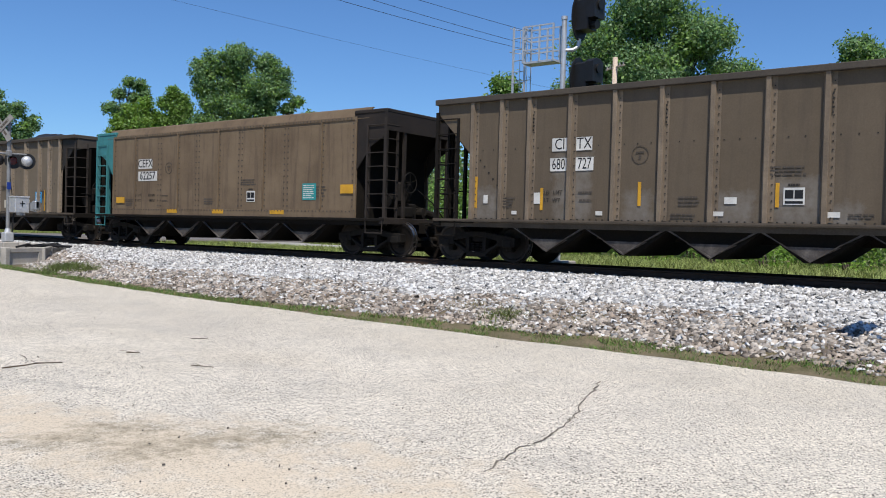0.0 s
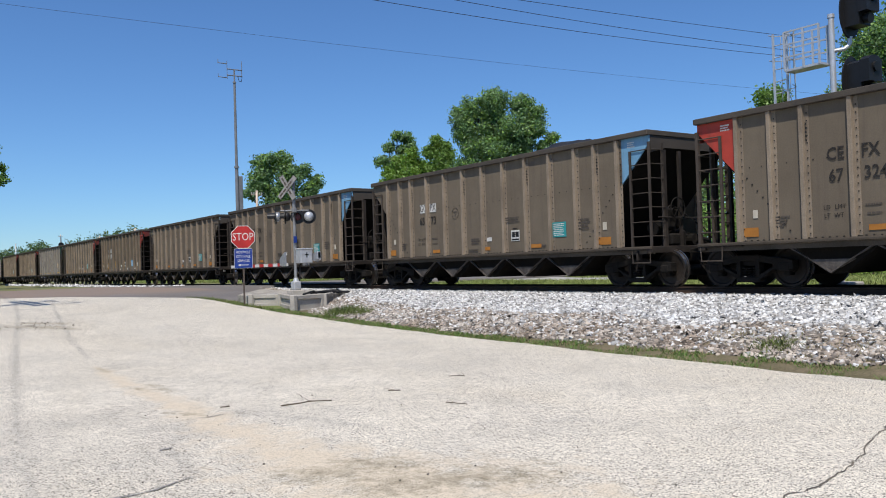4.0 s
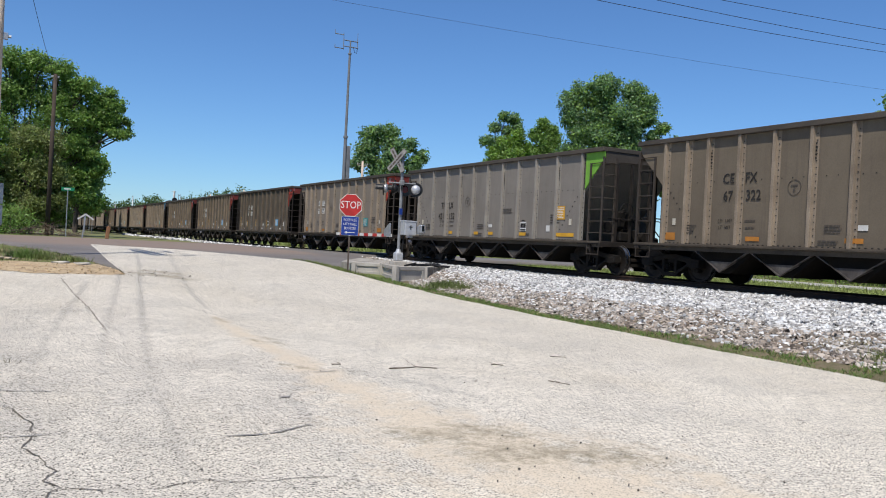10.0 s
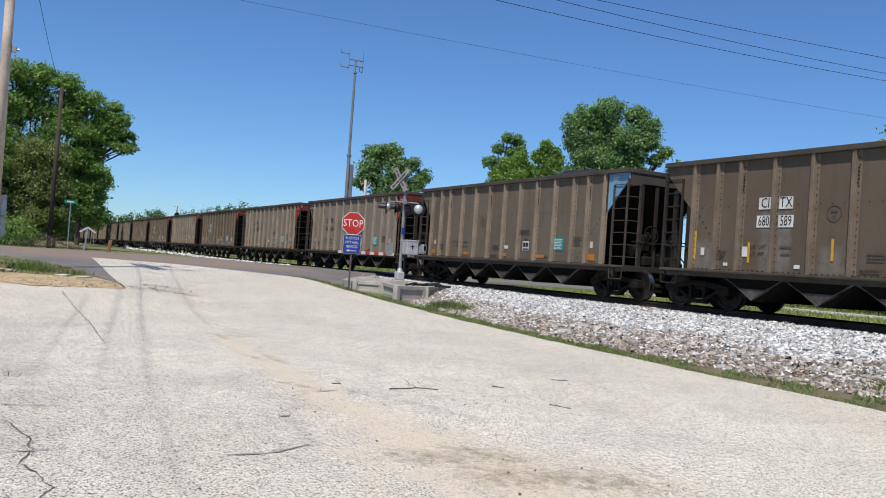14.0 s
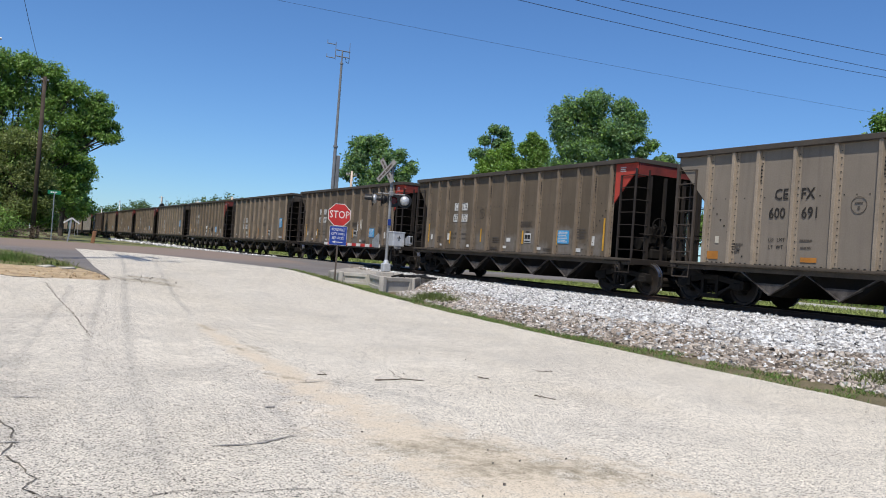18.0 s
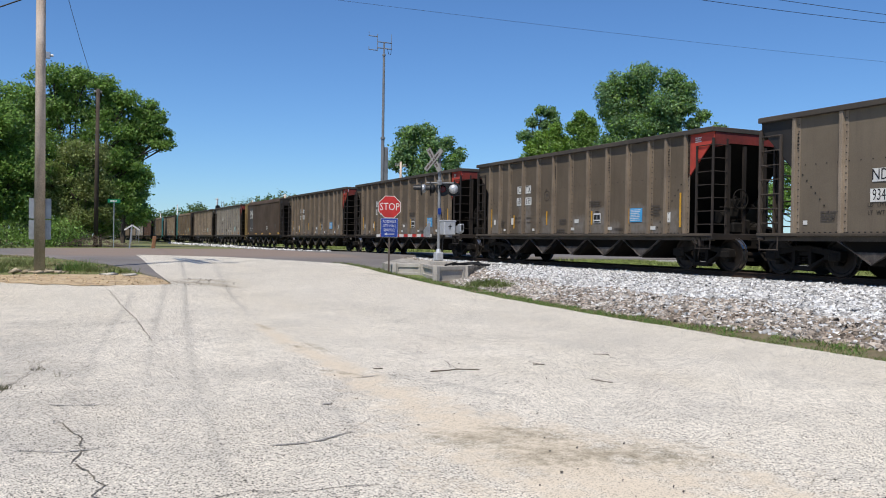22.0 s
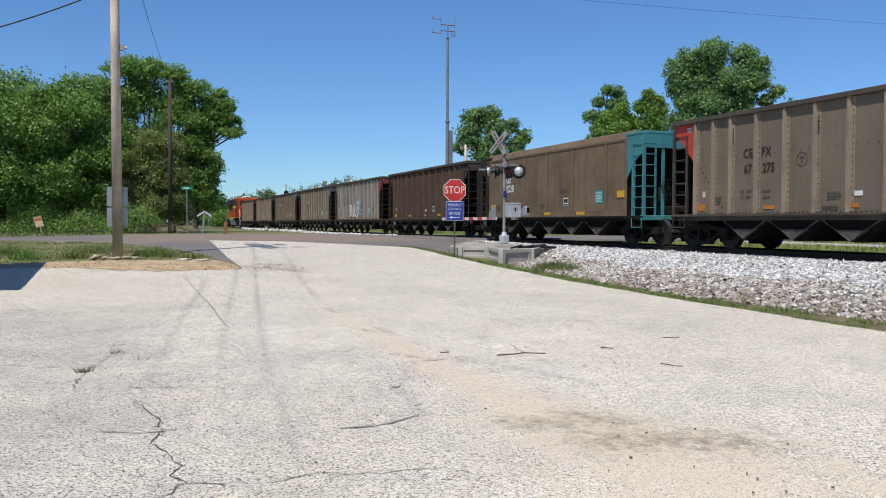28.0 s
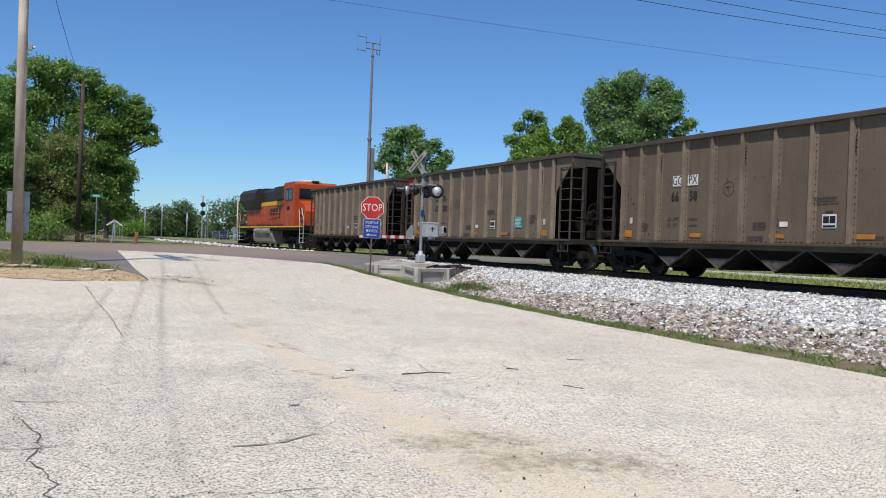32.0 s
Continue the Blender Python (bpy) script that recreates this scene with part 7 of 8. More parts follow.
def tree(x, y, h, lobes, n, leaf, mat, seed, label, trunk=0.25, fork=0.3, category="tree", inner=True):
    t = thing("tree", x, y, ground_z(x, y) - 0.05, label, category)
    rng = random.Random(seed)
    b = Build()
    top = h * fork
    b.tube((0, 0, -0.2), (0.1, 0.05, top), trunk, trunk * 0.72, 10)
    for l in [l[:2] + (l[2] - 0.25 * l[5],) + l[3:] for l in lobes]:
        mid = ((l[0] * 0.45), l[1] * 0.45, top + (l[2] - top) * 0.5 - 0.1 * h * rng.random())
        b.tube((0.1, 0.05, top * 0.92), mid, trunk * 0.36, trunk * 0.20, 7)
        b.tube(mid, (l[0], l[1], l[2]), trunk * 0.20, trunk * 0.06, 6)
        for k in range(5):
            a, e = rng.uniform(0, math.tau), rng.uniform(-0.3, 1.0)
            q = (l[0] + l[3] * 0.5 * math.cos(a) * math.cos(e), l[1] + l[4] * 0.5 * math.sin(a) * math.cos(e), l[2] + l[5] * 0.6 * math.sin(e))
            b.tube((mid[0] * .4 + l[0] * .6, mid[1] * .4 + l[1] * .6, mid[2] * .4 + l[2] * .6), q, trunk * 0.14, trunk * 0.04, 5)
    part("trunk", b.mesh("trunk", M_BARK), t)
    part("crown", crown_mesh("crown", ragged(lobes, seed), int(n * 1.4), leaf, mat, seed, tight=0.30), t)
    if inner:
        part("inner_leaves", crown_mesh("inner_leaves", [(l[0], l[1], l[2], l[3] * 0.8, l[4] * 0.8, l[5] * 0.8) for l in lobes], n // 4, leaf * 1.25, M_LEAF, seed + 50, tight=0.3), t)
    return t


def lobes_round(w, h, base, k, seed, flat=1.0):
    """Lobes that fill an egg of that width between base and top."""
    rng = random.Random(seed)
    out = []
    for i in range(k):
        a, f = i * 2.4 + rng.uniform(-.4, .4), (i + 0.5) / k
        z = base + (h - base) * (0.18 + 0.68 * f)
        rad = w / 2 * math.sqrt(max(0.05, 1 - (2 * f - 0.75) ** 2 * 0.75)) * 0.62
        s = w * rng.uniform(0.20, 0.29) * (1.1 - 0.35 * f)
        out.append((rad * math.cos(a), rad * math.sin(a) * flat, z, s, s, s * 0.85))
    return out


# the wood west of the track
tree(-9.0, 71, 13.2, lobes_round(12, 13.4, 0.4, 18, 1), 15000, 0.20, M_LEAF, 11, "broad leafy green tree at the road's far side", 0.3, 0.2)
tree(-15.5, 70, 13.0, lobes_round(12, 13.6, 0.4, 15, 2), 9000, 0.22, M_LEAF, 12, "broad leafy green tree at the road's far side", 0.3, 0.2)
tree(-23.5, 72, 12.5, lobes_round(11, 12.8, 0.5, 10, 3), 6000, 0.26, M_LEAF, 13, "broad leafy green tree at the road's far side", 0.3, 0.2)
tree(-4.2, 70.5, 12.6, lobes_round(9, 13.2, 0.4, 14, 4), 11000, 0.20, M_LEAF, 14, "dense leafy green tree behind the utility pole", 0.28, 0.2)
tree(1.5, 74, 15.2, along(1.5, 74, [(-3.4, 0.5, 12.6, 1.7, 1.1), (-1.7, 0, 14.3, 1.7, 1.0), (0.4, 0.4, 14.4, 1.6, 0.9), (2.2, 0, 13.9, 1.6, 0.9), (3.9, -0.3, 12.9, 1.5, 0.8), (5.2, 0.2, 11.9, 1.5, 0.65), (6.3, 0, 10.6, 1.2, 0.45), (6.6, -0.4, 9.3, 1.3, 0.40), (5.1, 0.3, 9.9, 1.3, 0.55),
     (-1.2, 0.8, 11.6, 2.1, 1.5), (1.8, 0.6, 11.2, 2.1, 1.4), (3.6, -0.2, 10.2, 1.6, 0.9), (-2.4, 0.6, 8.8, 2.4, 2.0), (0.6, 1.2, 8.6, 2.5, 2.0), (-0.4, 1.6, 5.6, 2.8, 2.2), (-3.2, 0.8, 5.8, 2.4, 2.2), (3.2, 0, 8.0, 1.7, 1.0), (4.6, -0.4, 7.4, 1.2, 0.55), (5.0, 0, 6.1, 1.3, 0.60), (3.8, 0.2, 5.6, 1.4, 0.9), (4.7, 0, 4.9, 1.2, 0.5), (4.3, 0, 3.9, 1.1, 0.5), (2.6, 0.5, 4.2, 1.6, 1.3), (4.4, 0.6, 8.8, 1.5, 1.0), (2.8, 0.8, 12.2, 1.7, 1.2), (4.0, 0.5, 6.6, 1.5, 1.0), (-0.2, 0.9, 12.9, 2.0, 1.3), (-3.6, 0.8, 10.6, 2.0, 1.6), (7.0, 0, 10.4, 1.0, 0.5), (7.2, 0.2, 9.4, 1.0, 0.4), (6.5, 0, 11.6, 1.0, 0.5), (5.9, 0, 12.6, 0.9, 0.5), (5.5, 0, 6.6, 1.0, 0.5), (5.9, 0.2, 10.0, 1.2, 0.6), (6.0, 0, 11.2, 1.2, 0.6), (4.9, 0.2, 10.9, 1.3, 0.8)]),
     19000, 0.19, M_LEAF, 15, "tall spreading oak with dark layered boughs", 0.35, 0.3)
tree(2.0, 69.5, 8.6, along(2.0, 69.5, [(-2.2, 0, 6.2, 1.4, 1.1), (-0.5, -0.2, 7.9, 1.5, 1.0), (1.1, 0, 7.8, 1.3, 1.0), (-1.9, 0, 4.2, 1.5, 1.3), (0.6, 0, 5.6, 1.6, 1.3), (1.8, 0.2, 5.2, 1.2, 1.0), (-0.3, 0, 3.0, 1.6, 1.2), (1.5, 0, 3.2, 1.2, 0.9)]), 6500, 0.15, M_LEAF_OLIVE, 16, "half-bare olive tree in the undergrowth", 0.16, 0.2, inner=False)
tree(3.5, 70.6, 5.6, [(-0.2, 0, 4.6, 1.1, 1.1, 1.1), (0.4, 0, 3.2, 1.2, 1.1, 1.0), (-0.9, 0, 2.2, 1.2, 1.1, 1.0), (0.3, 0, 1.6, 1.0, 1.0, 0.8)], 3500, 0.18, M_LEAF, 17, "young leafy tree at the edge of the wood", 0.14, 0.25)
# added out of sight behind the oak to throw shade on the far cars
for k, (x, y, h) in enumerate(((8.2, 112, 15.0), (9.6, 130, 16.0), (10.8, 150, 16.5))):
    tree(x, y, h, lobes_round(7.5, h, 0.8, 10, 6 + k), 3000, 0.32, M_LEAF_DARK if k else M_LEAF, 118 + k, "added leafy tree hidden behind the oak to shade the far cars", 0.28, 0.2)
# beyond the track
tree(52.5, 66.7, 18.0, along(52.5, 66.7, [(-2.6, 0, 16.6, 1.4, 1.3), (-1.5, 0.5, 17.6, 1.4, 1.2), (0.6, 0, 18.0, 1.8, 1.5), (3.3, 0.3, 17.6, 1.5, 1.2), (4.7, 0, 16.6, 1.4, 1.2), (4.5, -0.3, 15.2, 1.5, 1.0), (-2.4, 0.4, 15.0, 1.6, 1.3), (0.2, 1.0, 15.6, 2.2, 1.9), (2.6, -0.8, 15.2, 2.0, 1.6),
     (-1.6, 0, 13.4, 1.7, 1.1), (0.6, -0.6, 13.2, 1.9, 1.3), (3.4, 0.2, 13.6, 1.7, 1.0), (6.3, 0, 14.2, 0.9, 0.7), (5.6, 0, 13.4, 0.9, 0.6), (0.4, 0, 11.2, 2.6, 1.6), (3.0, 0, 11.6, 2.2, 1.4), (-2.4, 0, 11.4, 1.8, 1.3)]), 12500, 0.22, M_LEAF_DARK, 21, "large round broadleaf tree beyond the track", 0.4, 0.3)
tree(58.6, 61.8, 13.0, [(0, 0, 11.8, 1.2, 1.2, 0.9), (0.5, -0.5, 9.6, 1.6, 1.6, 1.4), (-0.8, 0.5, 8.0, 1.8, 1.8, 1.5)], 2200, 0.24, M_LEAF_DARK, 22, "small broadleaf tree beyond the track", 0.18)
tree(47.0, 76.6, 16.4, along(47.0, 76.6, [(0.4, 0, 15.7, 0.9, 0.6), (1.5, 0.2, 15.5, 0.9, 0.6), (2.1, 0, 14.5, 0.7, 0.6), (-0.4, 0, 14.5, 0.8, 0.5), (0.9, 0.2, 14.2, 0.8, 0.5), (-1.1, 0, 12.9, 1.0, 0.7), (0.4, 0, 12.2, 1.4, 1.0), (1.8, 0, 12.6, 1.1, 1.0), (0.3, 0, 9.8, 2.0, 1.7)]), 3400, 0.22, M_LEAF_DARK, 23, "tall thin-crowned tree beyond the track", 0.24, 0.5)
tree(45.6, 72.5, 12.4, along(45.6, 72.5, [(0.9, 0, 12.9, 0.9, 0.9), (-0.4, 0, 12.2, 1.0, 0.8), (1.6, 0.2, 11.8, 1.0, 0.9), (-1.5, 0, 11.2, 0.9, 0.7), (0.2, 0, 10.8, 1.8, 1.2), (1.9, 0, 10.2, 1.2, 1.2), (-1.4, 0, 9.4, 1.5, 1.3), (0.6, 0, 8.2, 2.4, 1.8)]), 5000, 0.20, M_LEAF_YOUNG, 24, "bright green young tree beyond the track", 0.2)
tree(50.2, 74.6, 15.6, along(50.2, 74.6, [(0.9, 0, 15.0, 0.8, 0.7), (1.8, 0.2, 14.4, 0.9, 0.7), (0.2, 0, 13.9, 0.9, 0.8), (1.4, 0, 13.0, 1.3, 1.0), (2.3, 0, 13.4, 0.8, 0.8), (0.4, 0, 11.8, 1.4, 1.2), (2.0, 0, 11.6, 1.2, 1.1), (0.6, 0, 9.4, 1.9, 1.6)]), 4500, 0.20, M_LEAF, 25, "leafy green tree beyond the track", 0.22, 0.4)
tree(32.4, 73.2, 12.0, along(32.4, 73.2, [(-1.3, 0, 11.7, 1.4, 1.0), (0.1, 0.2, 12.1, 1.2, 0.9), (-1.9, 0, 10.2, 1.4, 1.2), (0.7, 0, 10.5, 1.5, 1.2), (-2.7, 0, 9.0, 1.0, 0.8), (2.1, 0, 10.9, 0.9, 0.8), (3.3, 0, 9.9, 0.8, 0.8), (2.5, 0, 9.0, 1.1, 0.9), (0, 0, 8.6, 2.1, 1.5), (0.3, 0, 6.6, 2.4, 1.6)]), 5500, 0.21, M_LEAF_DARK, 26, "rounded dark green tree beyond the crossing", 0.25, 0.35)
tree(63.5, 28.2, 22.0, [(0, 0, 19.4, 3.4, 3.4, 3.0), (-2.0, 3.6, 16.4, 3.0, 3.0, 2.6), (1.6, -3.6, 17.0, 3.0, 3.0, 2.4), (2.6, -6.0, 13.6, 2.4, 2.4, 2.2), (0.2, 0, 14.6, 4.0, 4.2, 2.8), (-1.6, 4.6, 12.0, 2.6, 2.8, 2.2), (0.5, -2, 11.0, 3.2, 4.2, 2.4)], 17000, 0.25, M_LEAF_DARK, 27, "tall broadleaf tree behind the signal mast", 0.45, 0.3)
tree(58.5, 38.5, 15.0, [(0, 0, 13.2, 1.6, 1.6, 1.3), (-0.6, 1, 11.0, 1.9, 1.9, 1.6), (0.4, -0.6, 8.6, 2.2, 2.2, 1.8)], 3000, 0.22, M_LEAF, 28, "slim green tree beyond the track", 0.2, 0.4)
tree(68.6, 13.5, 17.5, [(0, 0, 15.4, 1.7, 1.7, 1.5), (0.6, -1.5, 14.6, 1.6, 1.6, 1.2), (0, -3.2, 14.6, 1.4, 1.4, 1.1), (0, 0, 12, 2.4, 2.6, 1.8)], 3600, 0.24, M_LEAF_DARK, 29, "dark green tree beyond the track", 0.25, 0.4)
tree(70.5, 62.5, 12.0, [(-6, 4, 9.0, 2.4, 2.4, 1.8), (0, 0, 8.6, 2.6, 2.6, 2.0), (5, -5, 8.8, 2.6, 2.6, 2.0), (-2, 2, 6, 3.4, 3.4, 2.2), (4, -3, 5.6, 3.4, 3.4, 2.2)], 4000, 0.28, M_LEAF, 30, "low belt of green trees beyond the field", 0.2, 0.3)


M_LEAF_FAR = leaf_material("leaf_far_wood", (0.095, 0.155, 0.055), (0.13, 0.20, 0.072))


def thicket(name, spots, n, leaf, mat, seed, label):
    t = thing(name, spots[0][0], spots[0][1], 0, label, "bushes")
    lobes = [(x - spots[0][0], y - spots[0][1], ground_z(x, y) + h * 0.5, r, r, h * 0.55) for x, y, r, h in spots]
    part("foliage", crown_mesh("foliage", lobes, n, leaf, mat, seed), t)
    b = Build()
    for l in lobes:
        for k in range(3):
            b.tube((l[0] + (k - 1) * 0.3, l[1], l[2] - l[5] * 0.95), (l[0] + (k - 1) * l[3] * 0.6, l[1] + 0.2, l[2] + l[5] * 0.4), 0.05, 0.02, 5)
    tagged(part("woody_base", b.mesh("woody_base", M_BARK), t), kind="stuff")


rb = random.Random(9)
thicket("bush_row", [(rb.uniform(34, 40) + (4 if y > 15 else 0), y, rb.uniform(1.7, 2.7), rb.uniform(3.6, 6.4)) for y in np.arange(-12, 36, 2.0)], 21000, 0.20, M_LEAF, 41, "row of leafy bushes along the field beyond the track")
thicket("bush_row", [(rb.uniform(30, 33) + (6 if y > 15 else 0), y, rb.uniform(0.7, 1.2), rb.uniform(0.9, 1.7)) for y in np.arange(-12, 36, 2.6)], 3500, 0.12, M_LEAF_YOUNG, 42, "low bright weeds at the foot of the bushes")
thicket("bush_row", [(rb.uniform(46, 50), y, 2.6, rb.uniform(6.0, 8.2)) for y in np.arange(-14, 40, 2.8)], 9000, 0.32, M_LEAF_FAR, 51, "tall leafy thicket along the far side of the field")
thicket("undergrowth", [(x, 66.5 + rb.uniform(-.8, .8), rb.uniform(1.0, 1.7), rb.uniform(0.8, 1.9)) for x in np.arange(-30, 1.0, 1.7)], 9000, 0.13, M_LEAF, 43, "leafy undergrowth along the far edge of the road")
thicket("undergrowth", [(0.6 + rb.uniform(-1.5, 1.5), 72 + k * 2.0, 1.3, 2.2) for k in range(6)], 3000, 0.14, M_LEAF, 44, "leafy undergrowth below the oak")
# darker leaves carry the shade of the wood's inside in their colour
thicket("wood_depth", [(x, 79 + rb.uniform(-1, 1), 2.4, rb.uniform(4.5, 6.5)) for x in np.arange(-34, 1.5, 2.6)], 7000, 0.26, M_LEAF_FAR, 50, "leafy depth behind the front trees, shade put into its darker leaves")
thicket("far_hedge", [(19.6 + 1.4 * k, 214 + 2 * k, 2.2, rb.uniform(3.0, 4.2)) for k in range(4)], 2500, 0.35, M_LEAF_YOUNG, 45, "distant green hedge beside the track")
thicket("far_wood", [(-30 + k * 5.2, 225 + rb.uniform(-6, 6), 5.5, rb.uniform(7, 11.5)) for k in range(9)], 6000, 0.7, M_LEAF_FAR, 46, "distant wood on the horizon")
thicket("far_wood", [(x, 262 + rb.uniform(-6, 6), 3.6, h) for x, h in ((21.5, 7.2), (24.5, 8.4), (28.3, 7.2), (32.5, 8.2), (35.5, 8.8), (38.4, 10.2), (41.8, 10.0), (44.5, 6.5), (48.0, 4.5), (30.5, 6.0), (26, 6.0))], 8000, 0.62, M_LEAF_FAR, 47, "distant wood on the horizon")
thicket("far_wood", [(40 + k * 4.0, 190 + rb.uniform(-6, 6), 4.2, rb.uniform(8, 11.5)) for k in range(5)], 4500, 0.5, M_LEAF_FAR, 48, "distant wood beyond the train")
thicket("far_wood", [(62 + k * 9.0, 260, 7.5, rb.uniform(9, 14)) for k in range(10)], 5000, 0.8, M_LEAF_FAR, 49, "distant wood beyond the train")


def brush_pile():
    b, rng = Build(), random.Random(12)
    for k in range(170):
        x, y = rng.uniform(-1.6, 2.6), rng.uniform(-0.7, 0.7)
        z = rng.uniform(0.0, 0.75) * (1 - abs(x - 0.5) / 2.8)
        a, e, l = rng.uniform(0, math.tau), rng.uniform(-.2, .5), rng.uniform(0.5, 1.5)
        b.tube((x, y, z), (x + l * math.cos(a), y + 0.4 * l * math.sin(a), max(0.02, z + l * math.sin(e))), 0.02, 0.008, 4)
    tagged(new("brush_heap", b.move(pose(2.3, 65.3, 0.92)).mesh("brush_heap", surface("dead_brush", (0.19, 0.14, 0.105), (0.13, 0.10, 0.075), 3, 20, 0.9, 0.2, grain=0.3, spread=0.35, island=True))), "tangled heap of dead brown brush", "brush", kind="stuff")


brush_pile()


def blades_mesh(name, places, h, mat, seed, width=0.012):
    rng = np.random.default_rng(seed)
    p = np.asarray(places)
    n = len(p)
    a = rng.uniform(0, math.tau, n)
    w = np.stack([np.cos(a), np.sin(a), np.zeros(n)], 1) * width
    hh = (h * rng.uniform(0.4, 1.2, n))[:, None]
    tip = p + np.stack([rng.normal(0, 0.65, n), rng.normal(0, 0.65, n), np.ones(n)], 1) * hh
    v = np.stack([p - w, p + w, tip], 1)
    return quick_mesh(name, v.reshape(-1, 3), np.arange(n * 3).reshape(n, 3), mat)


M_BLADE = surface("grass_blade", (0.10, 0.14, 0.034), (0.145, 0.165, 0.055), 0.6, 6, 0.7, 0.0, grain=0.1, spread=0.4, island=True)
M_WEED = surface("withered_weed", (0.10, 0.085, 0.045), (0.075, 0.075, 0.035), 3, 6, 0.8, 0.0, grain=0.1, spread=0.4, island=True)
M_MEADOW = surface("meadow_blade", (0.17, 0.225, 0.055), (0.225, 0.26, 0.085), 0.4, 6, 0.7, 0.0, grain=0.1, spread=0.35, island=True)
M_BLADE_DRY = surface("dry_grass_blade", (0.26, 0.22, 0.11), (0.20, 0.18, 0.085), 0.8, 6, 0.8, 0.0, grain=0.1, spread=0.4, island=True)
M_BLADE_LUSH = surface("lush_grass_blade", (0.085, 0.16, 0.030), (0.12, 0.20, 0.045), 0.6, 6, 0.7, 0.0, grain=0.1, spread=0.4, island=True)
gr = np.random.default_rng(77)


def bank_z(x, y):
    return max(ballast_z(x, y), ground_z(x, y)) + 0.03


def field(n, xa, xb, ya, yb, ok, z=None):
    x, y = gr.uniform(xa, xb, n), gr.uniform(ya, yb, n)
    return [(a, b, (z or ground_z)(a, b) - 0.02) for a, b in zip(x, y) if ok(a, b)]


def island(x, y):
    top = lerp_at(x, (-40, -4, -0.7, 2, 2.6, 2.9), (41, 39.8, 37.5, 30.8, 26.6, 24.8))
    return lot_top(x) + lerp_at(x, (-14, -3.2, -1.6, 1.4, 2.6, 2.9), (-0.1, 0.0, 2.0, 3.0, 3.2, 2.5)) < y < top - 0.1


tagged(new("grass", blades_mesh("grass", field(19000, -14, 2.8, 23, 40, lambda x, y: island(x, y) and noise.noise(Vector((x * 0.7, y * 0.7, 1))) + 0.35 * noise.noise(Vector((x * 2.5, y * 2.5, 3))) > -0.02), 0.085, M_BLADE, 1)), "patchy green roadside grass round the pole", "grass", kind="stuff")
tagged(new("dry_grass", blades_mesh("dry_grass", field(26000, -14, 2.8, 23, 40, lambda x, y: island(x, y) and noise.noise(Vector((x * 0.5, y * 0.5, 1))) < 0.12), 0.065, M_BLADE_DRY, 2)), "dry straw-coloured roadside grass", "grass", kind="stuff")


def strip(x, y):
    return lot_top(x) - 0.05 < y < lot_top(x) + lerp_at(x, (-9, -4, -1.5, 1, 2.5, 2.85), (0.1, 0.3, 2.4, 3.6, 3.5, 1.4))


tagged(new("dry_straw", blades_mesh("dry_straw", field(5000, -8, 2.8, 22, 29, strip, lambda x, y: ground_z(x, y) + 0.03), 0.028, M_BLADE_DRY, 12, 0.02)), "short dry straw on the dirt strip", "grass", kind="stuff")


def verge(x, y):
    r = lot_right(y)
    k = 0.42 + 0.3 * noise.noise(Vector((y * 0.7, 0, 9)))
    return r - 0.05 < x < r + k and noise.noise(Vector((y * 1.3, x * 2, 3))) > -0.25


tagged(new("verge_grass", blades_mesh("verge_grass", field(80000, 9.9, 12.6, -4, 24, verge, bank_z), 0.075, M_BLADE_LUSH, 3, 0.008)), "thin strip of weeds between pavement and ballast", "grass", kind="stuff")
tagged(new("verge_grass", blades_mesh("verge_grass", field(38000, 9.9, 12.6, -4, 24, verge, bank_z), 0.065, M_BLADE_DRY, 4, 0.008)), "dry weeds between pavement and ballast", "grass", kind="stuff")
tagged(new("verge_grass", blades_mesh("verge_grass", field(9000, 10.3, 12.2, 24, 34, lambda x, y: lot_right(y) - 0.05 < x < lot_right(y) + 0.38 and not (22.5 < y < 24.5)), 0.11, M_BLADE, 5)), "green grass strip below the stop sign", "grass", kind="stuff")


def clump(x, y, r, n, h, seed, label, mat=None):
    g = np.random.default_rng(seed)
    pts = [(x + a, y + b, max(ballast_z(x + a, y + b), ground_z(x + a, y + b)) - 0.02) for a, b in g.normal(0, r, (n, 2))]
    tagged(new("weed_clump", blades_mesh("weed_clump", pts, h, mat or M_BLADE, seed, 0.011)), label, "weeds", kind="stuff")


clump(11.05, 20.6, 0.26, 1700, 0.20, 61, "bright green grass clump at the foot of the ballast")
clump(11.25, 19.9, 0.16, 500, 0.16, 66, "bright green grass clump at the foot of the ballast")
clump(12.0, 8.6, 0.26, 420, 0.10, 62, "sparse dry weeds at the foot of the ballast", M_BLADE_DRY)
clump(11.6, 7.6, 0.16, 300, 0.18, 63, "small green weed at the ballast's foot")
clump(11.9, 6.6, 0.32, 320, 0.10, 67, "sparse dry weeds at the foot of the ballast", M_BLADE_DRY)
for (x, y), n, s in (((-0.44, 9.46), 70, 64), ((-0.13, 10.57), 26, 65), ((-0.13, 11.1), 14, 68), ((0.08, 10.07), 12, 69)):
    g = np.random.default_rng(s)
    pts = [(x + a, y + b, ground_z(x, y) + 0.01) for a, b in g.normal(0, 0.045, (n, 2))]
    tagged(new("weed_tuft", blades_mesh("weed_tuft", pts, 0.08, M_WEED, s, 0.004)), "small weed tuft growing from a pavement crack", "weeds", kind="stuff")
tagged(new("meadow", blades_mesh("meadow", field(40000, 24.6, 36.5, -14, 38, lambda x, y: y < 18 or x < 30.2 or x > 35.4), 0.20, M_MEADOW, 6, 0.02)), "meadow grass beyond the track", "grass", kind="stuff")
